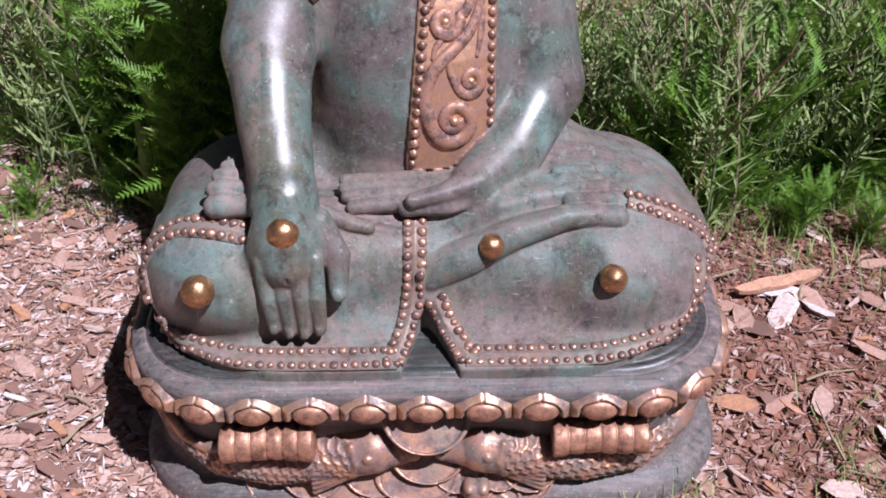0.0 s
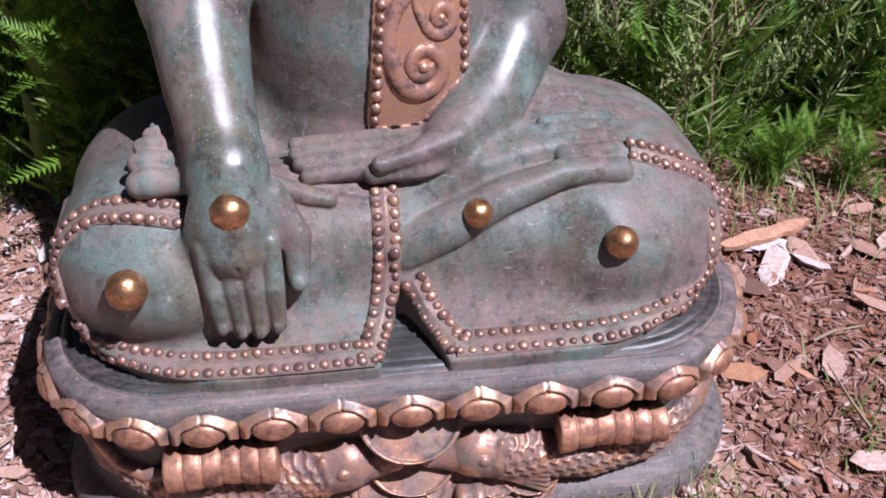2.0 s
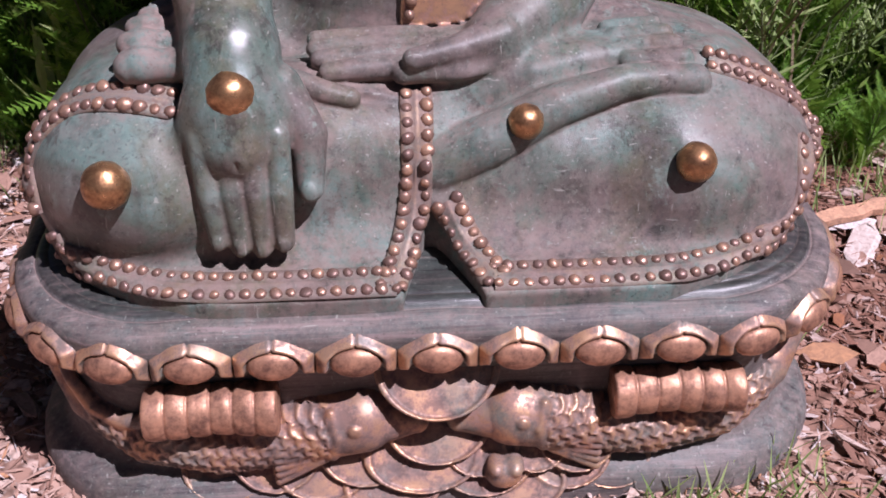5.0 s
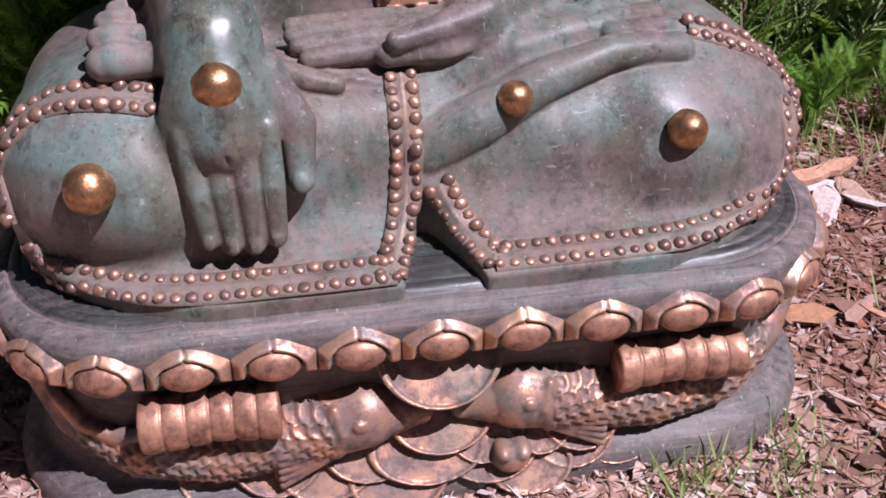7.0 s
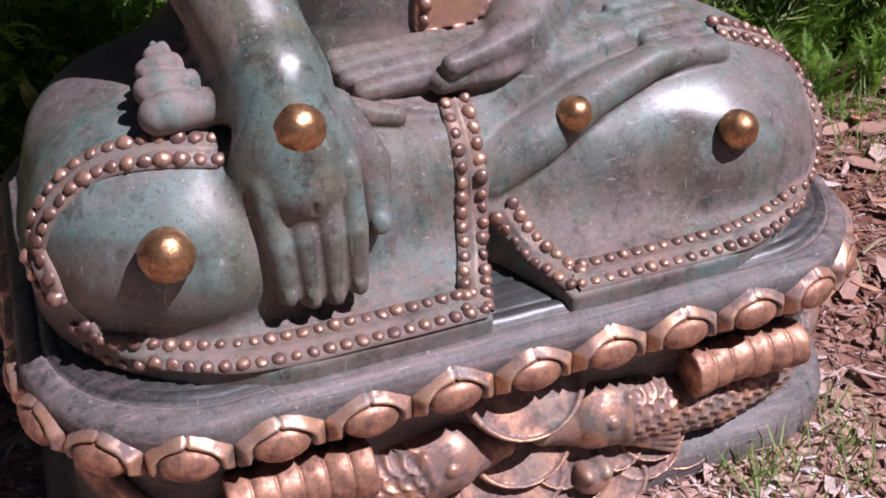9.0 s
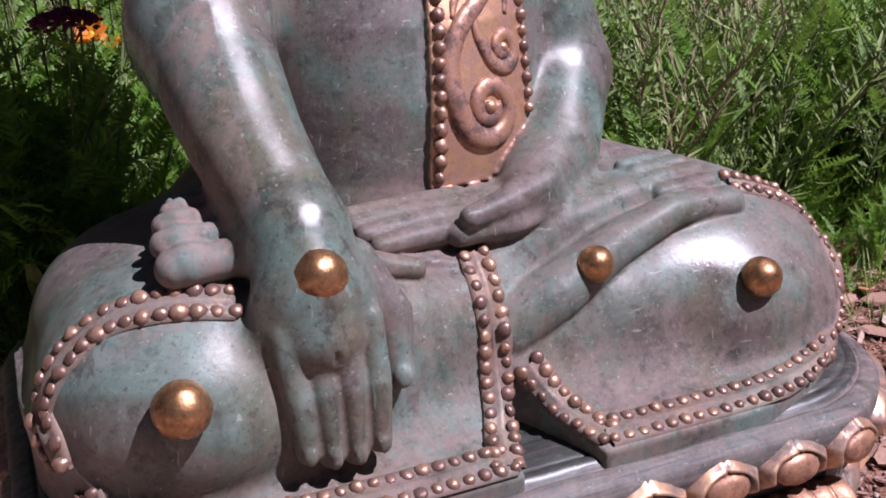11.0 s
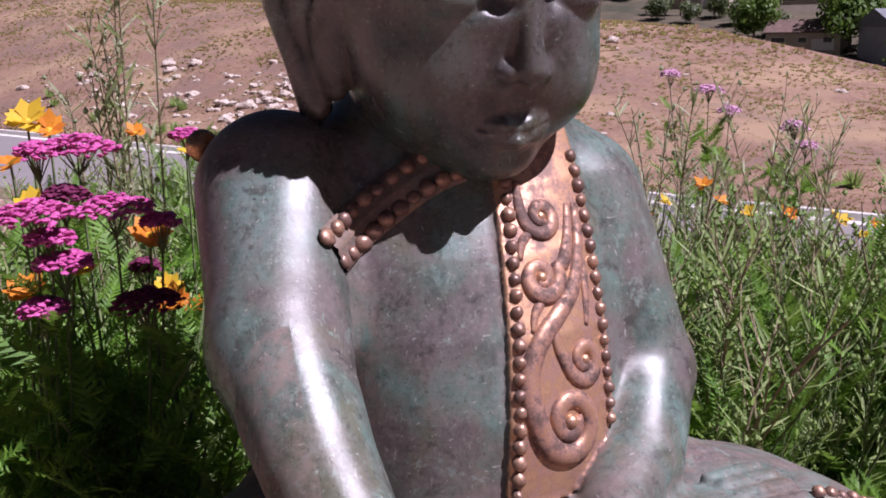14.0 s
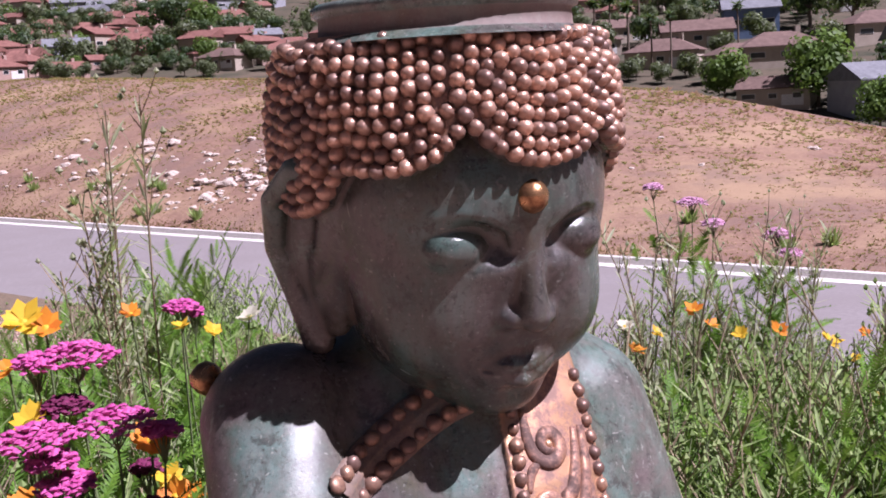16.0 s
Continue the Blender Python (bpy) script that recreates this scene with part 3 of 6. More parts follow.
# -- head, in a frame of its own: right, ahead, up --
HEAD = np.array((0.0, 0.163, 0.978))
bow, turn = radians(8), radians(6)
ahead = np.array((math.sin(turn) * math.cos(bow), -math.cos(turn) * math.cos(bow), -math.sin(bow)))
right = np.array((math.cos(turn), math.sin(turn), 0.0))
above = np.cross(ahead, right)


def hd(u, f, w):
    return HEAD + u * right + f * ahead + w * above


head_turn = tuple(math.degrees(a) for a in Matrix(np.stack([right, -ahead, above], 1).tolist()).to_euler())


def head_egg(u, f, w, ru, rf, rw):
    return egg(hd(u, f, w), (ru, rf, rw), head_turn)


def head_rod(points, radii):
    return rod([hd(*p) for p in points], radii)


def ear(u, f, w):
    """A place about the ears, which lean further forward than the face."""
    return np.array((0.0, 0.163, 1.0)) + u * right + f * np.array((0.098, -0.935, -0.342)) + w * np.array((0.036, -0.340, 0.940))


def ear_rod(points, radii):
    return rod([ear(*p) for p in points], radii)


def ear_egg(u, f, w, ru, rf, rw):
    return egg(ear(u, f, w), (ru, rf, rw), (20, 0, 6))


head = Clay((-0.23, -0.09, 0.80), (0.23, 0.36, 1.26), 0.0026)
head.add(head_egg(0, -0.012, 0.08, 0.160, 0.169, 0.145))
head.add(head_egg(0, 0.018, -0.010, 0.132, 0.130, 0.142), 0.04)
head.add(head_egg(0, 0.088, -0.118, 0.046, 0.044, 0.034), 0.035)
head.add(head_egg(0.066, 0.072, -0.038, 0.053, 0.055, 0.058), 0.04)
head.add(head_egg(-0.066, 0.072, -0.038, 0.053, 0.055, 0.058), 0.04)
head.add(rod([hd(0, -0.04, -0.03), (0.0, 0.205, 0.85)], [0.112, 0.105]), 0.02)
for s in (-1, 1):
    # the socket under the brow, its sharp upper edge running down into the nose
    head.add(head_egg(0.064 * s, 0.160, 0.052, 0.044, 0.034, 0.026), 0.014, cut=True)
    head.add(head_egg(0.030 * s, 0.160, 0.048, 0.015, 0.022, 0.017), 0.012, cut=True)
    head.add(head_rod([(0.013 * s, 0.143, 0.045), (0.022 * s, 0.1475, 0.064), (0.042 * s, 0.1455, 0.0775), (0.066 * s, 0.1365, 0.0825), (0.09 * s, 0.1205, 0.078), (0.110 * s, 0.100, 0.062)], [0.0055, 0.0052, 0.0050, 0.0050, 0.0048, 0.003]), 0.006)
    # the lowered lid
    head.add(head_egg(0.066 * s, 0.115, 0.043, 0.036, 0.029, 0.0255), 0.005)
    # wings of the nose and nostrils
    head.add(head_egg(0.0190 * s, 0.146, -0.027, 0.0118, 0.0165, 0.0110), 0.010)
    head.add(head_egg(0.011 * s, 0.168, -0.042, 0.006, 0.010, 0.005), 0.003, cut=True)
    # ears with long lobes
    head.add(ear_egg(0.150 * s, -0.022, -0.045, 0.012, 0.03, 0.06), 0.01)
    head.add(ear_rod([(0.158 * s, 0.02, 0.085), (0.184 * s, -0.015, 0.088), (0.196 * s, -0.045, 0.04), (0.191 * s, -0.046, -0.015), (0.172 * s, -0.028, -0.065), (0.152 * s, -0.01, -0.115)], [0.011, 0.014, 0.014, 0.013, 0.014, 0.019]), 0.008)
    head.add(ear_egg(0.158 * s, -0.02, 0.03, 0.012, 0.036, 0.07), 0.012)
    head.add(ear_rod([(0.146 * s, 0.014, 0.06), (0.143 * s, 0.016, 0.0), (0.136 * s, 0.005, -0.09)], [0.012, 0.011, 0.014]), 0.01)
    head.add(ear_egg(0.178 * s, -0.008, 0.030, 0.014, 0.016, 0.045), 0.006, cut=True)
    head.add(ear_egg(0.160 * s, -0.045, -0.01, 0.022, 0.026, 0.090), 0.008)
head.add(head_rod([(0, 0.141, 0.066), (0, 0.1485, 0.034), (0, 0.158, 0.000), (0, 0.163, -0.022)], [0.0095, 0.0105, 0.0135, 0.0160]), 0.009)
# the mouth: a full bow of the upper lip over a rounder lower one, with deep corners
head.add(head_egg(0, 0.124, -0.0890, 0.042, 0.020, 0.023), 0.012)
head.add(head_rod([(-0.036, 0.126, -0.0810), (-0.015, 0.1395, -0.0805), (0, 0.1405, -0.0835), (0.015, 0.1395, -0.0805), (0.036, 0.126, -0.0810)], [0.0030, 0.0056, 0.0054, 0.0056, 0.0030]), 0.005)
head.add(head_rod([(-0.027, 0.129, -0.0950), (0, 0.1425, -0.0990), (0.027, 0.129, -0.0950)], [0.0045, 0.0085, 0.0045]), 0.004)
head.add(head_rod([(-0.040, 0.131, -0.0835), (-0.015, 0.1485, -0.0885), (0, 0.1505, -0.0905), (0.015, 0.1485, -0.0885), (0.040, 0.131, -0.0835)], [0.0016, 0.0012, 0.0011, 0.0012, 0.0016]), 0.003, cut=True)
head.add(head_rod([(0, 0.150, -0.052), (0, 0.1515, -0.071)], [0.0035, 0.0045]), 0.006, cut=True)
head.add(head_egg(0, 0.147, -0.115, 0.028, 0.012, 0.006), 0.012, cut=True)

HAIRLINE = np.array([(-180, 0.93), (-140, 0.94), (-110, 1.0), (-95, 1.048), (-81, 1.038), (-70, 1.050), (-61, 1.083), (-58, 1.086), (-50, 1.080), (-40, 1.082), (-30, 1.093), (-24, 1.112), (-21.5, 1.128), (-19, 1.118), (-13, 1.099), (-5, 1.086), (5, 1.081), (15, 1.086), (22, 1.096), (27, 1.112), (29, 1.124), (31, 1.112), (38, 1.092), (48, 1.083), (56, 1.088), (62, 1.096), (67, 1.07), (78, 1.045), (95, 1.048), (110, 1.0), (140, 0.94), (180, 0.93)])
HAIR_C, HAIR_R, HAIR_Z, CROWN = (-0.004, 0.175, 1.10), 0.184, 0.19, 1.214


def hair_girth(z):
    """The hair's radius at a height."""
    t = np.clip(np.abs(z - HAIR_C[2]) / HAIR_Z, 0, 1)
    return HAIR_R * np.power(np.clip(1 - t**2.6, 0, 1), 1 / 2.6)


def hair_azimuth(x, y):
    return np.degrees(np.arctan2(x - HAIR_C[0], HAIR_C[1] - y)) - 7


def hair(x, y, z):
    line = np.interp(hair_azimuth(x, y), HAIRLINE[:, 0], HAIRLINE[:, 1]).astype(np.float32)
    d = np.sqrt((x - HAIR_C[0]) ** 2 + (y - HAIR_C[1]) ** 2) - hair_girth(z)
    return np.maximum(np.maximum(d, (line - z) * 0.75), z - CROWN)


head.add((hair, (-0.2, -0.06, 0.90), (0.2, 0.36, 1.22)), 0.002)
head_verts, head_faces = head.net()
hx, hy, hz = head_verts.T
is_hair = (hz > np.interp(hair_azimuth(hx, hy), HAIRLINE[:, 0], HAIRLINE[:, 1]) - 0.002) & (np.abs(np.hypot(hx - HAIR_C[0], hy - HAIR_C[1]) - hair_girth(hz)) < 0.006)
# below zero: the skin of the head is coloured darker to deepen the face's shade
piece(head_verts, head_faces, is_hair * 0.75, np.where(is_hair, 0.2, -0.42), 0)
# curls: close-set rows of beads that follow the scalloped hairline up to the crown
curls = np.full((4000, 3), 9.0)
curl_count = 0


def curl(az, z, least, size=0.0087):
    """A curl at a bearing and a height, if there is room for it."""
    global curl_count
    rad, a = float(hair_girth(np.float64(z))), radians(az + 7)
    spot = np.array((HAIR_C[0] + rad * math.sin(a), HAIR_C[1] - rad * math.cos(a), z))
    if np.min(np.sum((curls[: curl_count + 1] - spot) ** 2, 1)) < least**2:
        return
    curls[curl_count] = spot
    curl_count += 1
    t = (z - HAIR_C[2]) / HAIR_Z
    out = np.array((math.sin(a), -math.cos(a), 0.9 * math.copysign(abs(t) ** 1.6, t)))
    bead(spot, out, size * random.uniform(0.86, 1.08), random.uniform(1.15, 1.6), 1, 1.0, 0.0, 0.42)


for row in range(19):
    az = -178.0 + 2.6 * (row % 2)
    while az < 178:
        z = float(np.interp(az, HAIRLINE[:, 0], HAIRLINE[:, 1])) + 0.005 + row * 0.0138
        if z < CROWN - 0.010:
            curl(az, z, 0.0136)
        az += 0.6
for k in range(5000):
    az = random.uniform(-178, 178)
    low = float(np.interp(az, HAIRLINE[:, 0], HAIRLINE[:, 1])) + 0.004
    curl(az, random.uniform(low, CROWN - 0.012), 0.0132)
for k in range(9000):
    az = random.uniform(-178, 178)
    low = float(np.interp(az, HAIRLINE[:, 0], HAIRLINE[:, 1])) + 0.003
    curl(az, random.uniform(low, CROWN - 0.008), 0.0112, 0.0074)
ball(hd(-0.002, 0.153, 0.096), 0.0165)
# the ring on the crown
ring_v, ring_f = [], []
profile = [(0.150, 1.206), (0.140, 1.213), (0.1325, 1.215), (0.1315, 1.232), (0.138, 1.235), (0.139, 1.243), (0.134, 1.247), (0.09, 1.249), (0.001, 1.250)]
for r_, z_ in profile:
    ring_v += [(-0.010 + r_ * math.cos(2 * math.pi * j / 56), 0.138 + r_ * math.sin(2 * math.pi * j / 56), z_) for j in range(56)]
ring_f = [(i * 56 + j, i * 56 + (j + 1) % 56, (i + 1) * 56 + (j + 1) % 56, (i + 1) * 56 + j) for i in range(len(profile) - 1) for j in range(56)]
piece(ring_v, ring_f, 0.0, 0.0, 0)


# -- the ornamented panel on the chest and the strap by the arm --
def panel(x, y, z):
    shell = torso(0.0075)[0](x, y, z)
    lean = 0.11 * (z - 0.5)
    left, rgt = (-0.026 + lean) - x + 0 * z, x - (0.116 + 0.02 * (z - 0.5)) + 0 * z
    # the lower outer corner is rounded off
    low = (0.494 + 0.075 * np.clip((x - 0.03) / 0.088, 0, 1) ** 2.2) - z + 0 * y
    return np.maximum(np.maximum(shell, np.maximum(left, rgt)), np.maximum(low, np.maximum(z - 0.9, y - 0.25)))


body.add((panel, (-0.04, -0.05, 0.48), (0.16, 0.26, 0.92)), 0.0015)
body_verts, body_faces = body.net()
bx, by, bz = body_verts.T
on_panel = (bx > -0.027 + 0.11 * (bz - 0.5)) & (bx < 0.117 + 0.02 * (bz - 0.5)) & (bz > 0.494 + 0.075 * np.clip((bx - 0.03) / 0.088, 0, 1) ** 2.2) & (by < 0.2) & (torso(0.0035)[0](bx, by, bz) > -0.0005) & (np.abs(torso(0.0075)[0](bx, by, bz)) < 0.0035)
seat_dust = np.maximum(np.clip((0.36 - bz) / 0.05, 0, 1) * 0.75, 0.0)
# dust settles on what faces up, above all in the lap and on the cloth
lie = body.normal(body_verts)[:, 2]
seat_dust = np.maximum(seat_dust, np.clip((lie - 0.35) / 0.5, 0, 1) * np.interp(bz, [0.28, 0.48, 0.53, 0.56, 0.95], [0.80, 0.66, 0.5, 0.12, 0.05]) * np.interp(bx, [-0.40, -0.28, -0.15, -0.12], [0.7, 0.75, 0.85, 1.0]) * np.where((bx < -0.12) & (by < -0.165) & (bz > 0.33), 0.35, 1.0))
seat_dust = np.maximum(seat_dust, np.interp(bx, [0.15, 0.25], [0.42, 0.56]) * (bz < 0.49) * (bx > -0.13))
seat_dust = np.maximum(seat_dust, 0.17 * np.clip((bz - 0.62) / 0.08, 0, 1) * (np.abs(bx) > 0.17))
# a blacker patch over the raised thigh, uneven in waves
blotch = 0.55 * np.exp(-(((bx - 0.25) / 0.13) ** 2) - ((bz - 0.41) / 0.055) ** 2) * (by < 0.03) * (0.7 + 0.5 * np.sin(40 * bx + 25 * bz))
toes = -0.65 * ((bx < -0.235) & (by < 0.0) & (by > -0.15) & (bz > 0.480))
piece(body_verts, body_faces, on_panel * 0.97, -blotch - toes + np.where(on_panel, 0.35, 1.0) * np.maximum(np.maximum(seat_dust, np.interp(bz, [0.3, 0.45, 0.5, 0.7, 0.9], [0.6, 0.40, 0.28, 0.18, 0.06]) * np.interp(np.abs(bx), [0.10, 0.19], [1.0, 0.25])), hollows(body, body_verts, 0.03)), 0)
cols = [(-0.015 + 0.11 * (z - 0.5), z) for z in np.arange(0.502, 0.83, 0.0172)], [(0.108 + 0.02 * (z - 0.5), z) for z in np.arange(0.562, 0.86, 0.0172)]
for col in cols:
    q = body.settle(np.array([(x, 0.0, z) for x, z in col]), (0, 1, -0.2))
    for c, d in zip(q, body.normal(q)):
        bead(c, d, 0.0078 * random.uniform(0.9, 1.1), 0.95, 5, worn=0.7)


def vine(points, thick, ends=(0.5, 0.5)):
    line = body.settle(curve([(x, 0.0, z) for x, z in points], 0.004), (0, 1, -0.2))
    n = len(line)
    tube(line, thick * np.interp(np.arange(n) / n, [0, 0.5, 1], [ends[0], 1, ends[1]]), body.normal(line), 0, 0.95, 0.6)


def volute(x, z, wide, high, turns, start, stem, thick, eye):
    """A band that runs down its stem and rolls up round an eye."""
    k = int(30 * turns)
    roll = []
    for i in range(k + 1):
        q = i / k
        a, r = start + math.copysign(2 * math.pi * turns * q, thick), 1 - 0.80 * q**0.8
        roll.append((x + wide * r * math.cos(a), z + high * r * math.sin(a)))
    line = body.settle(curve([(px_, 0.0, pz_) for px_, pz_ in list(stem) + roll], 0.004), (0, 1, -0.2))
    n_ = len(line)
    tube(line, abs(thick) * np.interp(np.arange(n_) / n_, [0, 0.25, 0.6, 0.9, 1], [0.5, 0.9, 1.15, 0.8, 0.7]), body.normal(line), 0, 0.95, 0.62)
    knob = body.settle(np.array([(x, 0.0, z)]), (0, 1, -0.2))
    bead(knob[0], body.normal(knob)[0], eye, 0.9, 0, 0.95, 0.1)


# a long stem falls from the strap and rolls up at the foot of the panel; smaller ones branch from it
volute(0.052, 0.570, 0.037, 0.042, 1.55, radians(185), [(0.103, 0.80), (0.096, 0.755), (0.080, 0.712), (0.055, 0.685), (0.030, 0.662), (0.012, 0.632), (0.008, 0.600)], 0.0115, 0.0080)
volute(0.079, 0.632, 0.022, 0.026, 1.4, radians(200), [(0.046, 0.672), (0.047, 0.650)], 0.0085, 0.0060)
volute(0.041, 0.724, 0.024, 0.026, 1.45, radians(20), [(0.093, 0.80), (0.084, 0.765), (0.072, 0.738)], -0.0090, 0.0070)
volute(0.055, 0.789, 0.021, 0.023, 1.35, radians(190), [(0.034, 0.83), (0.032, 0.80)], 0.0080, 0.0060)
vine([(0.020, 0.668), (0.028, 0.690), (0.048, 0.708)], 0.006)
vine([(0.088, 0.668), (0.094, 0.700), (0.100, 0.745)], 0.006)
vine([(0.020, 0.745), (0.028, 0.765), (0.045, 0.776)], 0.006)
# the strap with two rows of large beads
band(body, [(-0.172, 0.1, 0.752), (-0.155, 0.1, 0.764), (-0.130, 0.1, 0.782), (-0.080, 0.1, 0.816), (-0.03, 0.1, 0.838), (0.04, 0.1, 0.85)], 0.032, 0.0092, 0.0182, (0, 1, -0.25))
# -- borders of the cloth --
band(body, [(-0.012, -0.10, 0.447), (-0.013, -0.13, 0.41), (-0.016, -0.15, 0.35), (-0.026, -0.19, 0.31), (-0.048, -0.253, 0.290)], 0.023, 0.0072)
band(body, [(-0.042, -0.241, 0.29), (-0.15, -0.241, 0.29), (-0.26, -0.237, 0.29), (-0.350, -0.211, 0.29), (-0.402, -0.170, 0.29), (-0.418, -0.137, 0.295)], 0.0255, 0.0066, 0.0162, gilt=0.15, dust_shade=0.90)
band(body, [(0.018, -0.155, 0.335), (0.035, -0.19, 0.31), (0.068, -0.245, 0.291)], 0.024, 0.0072)
band(body, [(0.064, -0.239, 0.29), (0.17, -0.240, 0.29), (0.27, -0.237, 0.29), (0.350, -0.211, 0.29), (0.407, -0.164, 0.29), (0.432, -0.10, 0.30), (0.438, -0.04, 0.31)], 0.0245, 0.0066, 0.0162, gilt=0.25, dust_shade=0.85)
band(body, [(-0.268, -0.150, 0.466), (-0.32, -0.138, 0.470), (-0.377, -0.122, 0.46), (-0.42, -0.118, 0.425), (-0.443, -0.12, 0.38), (-0.435, -0.14, 0.335)], 0.024, 0.0076, 0.0152)
band(body, [(0.322, -0.088, 0.474), (0.36, -0.098, 0.468), (0.415, -0.088, 0.435), (0.452, -0.075, 0.395), (0.462, -0.075, 0.34)], 0.0225, 0.0074, 0.0150)
# gilded balls
for q, r_ in (((-0.201, -0.192, 0.495), 0.0268), ((-0.334, -0.222, 0.413), 0.0255), ((0.289, -0.186, 0.395), 0.0225), ((0.106, -0.146, 0.430), 0.0200), ((-0.272, 0.268, 0.850), 0.019)):
    ball(q, r_)


# -- pedestal --
def outline(inset, count=220):
    """The pedestal's rounded plan, in even steps from the middle of its front, and its outward normals."""
    a, b, r, yc = 0.50 - inset, 0.36 - inset, 0.195 - min(inset, 0.18), 0.06
    pts = []
    for k in range(1440):
        t = 2 * math.pi * k / 1440
        dx, dy = math.sin(t), -math.cos(t)
        lo, hi = 0.0, 1.0
        for _ in range(24):
            m = (lo + hi) / 2
            lo, hi = (m, hi) if plan(np.float64(dx * m), np.float64(yc + dy * m), a, b, r, yc) < 0 else (lo, m)
        pts.append((dx * lo, yc + dy * lo))
    p = np.array(pts + pts[:1])
    s = np.r_[0, np.cumsum(np.linalg.norm(np.diff(p, axis=0), axis=1))]
    w = np.linspace(0, s[-1], count, endpoint=False)
    q = np.stack([np.interp(w, s, p[:, 0]), np.interp(w, s, p[:, 1])], 1)
    t = np.roll(q, -1, 0) - np.roll(q, 1, 0)
    t /= np.linalg.norm(t, axis=1, keepdims=True)
    return q, np.stack([t[:, 1], -t[:, 0]], 1), s[-1]


rim, rim_out, around = outline(0.0)
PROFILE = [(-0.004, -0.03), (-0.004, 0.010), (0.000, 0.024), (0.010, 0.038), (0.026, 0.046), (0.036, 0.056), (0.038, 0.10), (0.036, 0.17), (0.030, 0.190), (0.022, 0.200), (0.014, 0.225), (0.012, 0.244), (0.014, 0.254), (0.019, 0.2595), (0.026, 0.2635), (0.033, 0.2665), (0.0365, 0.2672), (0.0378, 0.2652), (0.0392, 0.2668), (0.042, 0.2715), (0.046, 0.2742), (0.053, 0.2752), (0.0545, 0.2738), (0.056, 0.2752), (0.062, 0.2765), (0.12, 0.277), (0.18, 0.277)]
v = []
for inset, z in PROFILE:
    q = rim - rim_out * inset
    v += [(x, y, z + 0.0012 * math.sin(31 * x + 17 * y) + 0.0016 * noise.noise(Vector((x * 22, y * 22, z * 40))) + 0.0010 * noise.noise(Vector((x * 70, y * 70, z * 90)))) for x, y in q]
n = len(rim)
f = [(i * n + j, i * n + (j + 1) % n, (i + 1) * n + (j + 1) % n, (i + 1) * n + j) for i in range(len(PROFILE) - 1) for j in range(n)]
# the -0.70 band under the cloth: dark patina, with the shade there painted in
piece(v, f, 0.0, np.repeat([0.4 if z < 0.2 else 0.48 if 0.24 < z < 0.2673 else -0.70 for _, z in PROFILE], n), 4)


def on_rim(s, inset=0.0):
    """The place and outward normal at a distance s round the pedestal."""
    i = (s / around) * n % n
    a, b, w = int(i) % n, (int(i) + 1) % n, i - int(i)
    o = rim_out[a] * (1 - w) + rim_out[b] * w
    o /= np.linalg.norm(o)
    return rim[a] * (1 - w) + rim[b] * w - o * inset, o


petals = int(round(around / 0.0893))
for k in range(petals):
    mid = around * k / petals
    wide, nu, nv = around / petals, 37, 23
    v, worn_, dusty = [], [], []
    for i in range(nu):
        u = 2 * i / (nu - 1) - 1
        top = 0.2600 - 0.026 * abs(u) ** 1.7
        low = 0.2075
        q, o = on_rim(mid + u * wide / 2 * 1.015, 0.010)
        for j in range(nv):
            t = j / (nv - 1)
            z = low + (top - low) * t
            # distance to the pointed outline, and to the oval's seat
            near = min((top - z) * 0.9, (1 - abs(u)) * wide / 2, (z - low) * 0.8 + 0.002)
            seat_ = math.hypot(u * wide / 2 / 0.0300, max(0.0, z - 0.2245) / 0.0190)
            swell = -0.005 + 0.0145 * min(1.0, near / 0.011) ** 0.7
            swell += 0.0022 * min(1.0, near / 0.010) * (seat_ > 1)
            swell -= 0.0065 * min(1.0, max(0.0, (1.06 - seat_) / 0.12))
            swell -= 0.012 * max(0.0, (z - 0.2255) / 0.035) ** 1.6
            if abs(u - 0.02 * math.sin(5 * k)) < 0.035 and seat_ > 1.1:
                swell -= 0.0035
            swell += 0.0030 * noise.noise(Vector((q[0] * 48, q[1] * 48, z * 48))) * min(1.0, near / 0.004)
            v.append((q[0] + o[0] * swell, q[1] + o[1] * swell, z))
            worn_.append(0.15 if near < 0.002 else (0.80 - 0.12 * max(0.0, 1 - abs(u - 0.1 * math.sin(3 * k)) / 0.5) * min(1.0, max(0.0, 4 * t - 2))) + 0.3 * noise.noise(Vector((q[0] * 30, q[1] * 30, z * 30))) if seat_ > 1.05 else 0.2)
            dusty.append(0.45 if near < 0.0012 else 0.05 + 0.40 * max(0.0, noise.noise(Vector((q[0] * 40, q[1] * 40, z * 40 + 5)))))
    f = [(i * nv + j, (i + 1) * nv + j, (i + 1) * nv + j + 1, i * nv + j + 1) for i in range(nu - 1) for j in range(nv - 1)]
    piece(v, f, np.array(worn_), np.array(dusty), 0)
    q, o = on_rim(mid, 0.0)
    oval, faces = dome(5, 14)
    side = np.array((-o[1], o[0], 0.0))
    out = np.array((o[0], o[1], 0.10))
    out /= np.linalg.norm(out)
    up = np.cross(out, side)
    piece(np.array((q[0] - o[0] * 0.005, q[1] - o[1] * 0.005, 0.2250)) + np.stack([oval[:, 0] * 0.0285, oval[:, 1] * 0.0182, oval[:, 2] * 0.0105], 1) @ np.stack([side, up, out]), [tuple(reversed(g)) for g in faces] if np.dot(np.cross(side, up), out) < 0 else faces, 1.0, 0.0, 3)

# -- the reliefs on the pedestal's front --
relief = Clay((-0.475, -0.372, -0.005), (0.475, -0.16, 0.205), 0.0023)


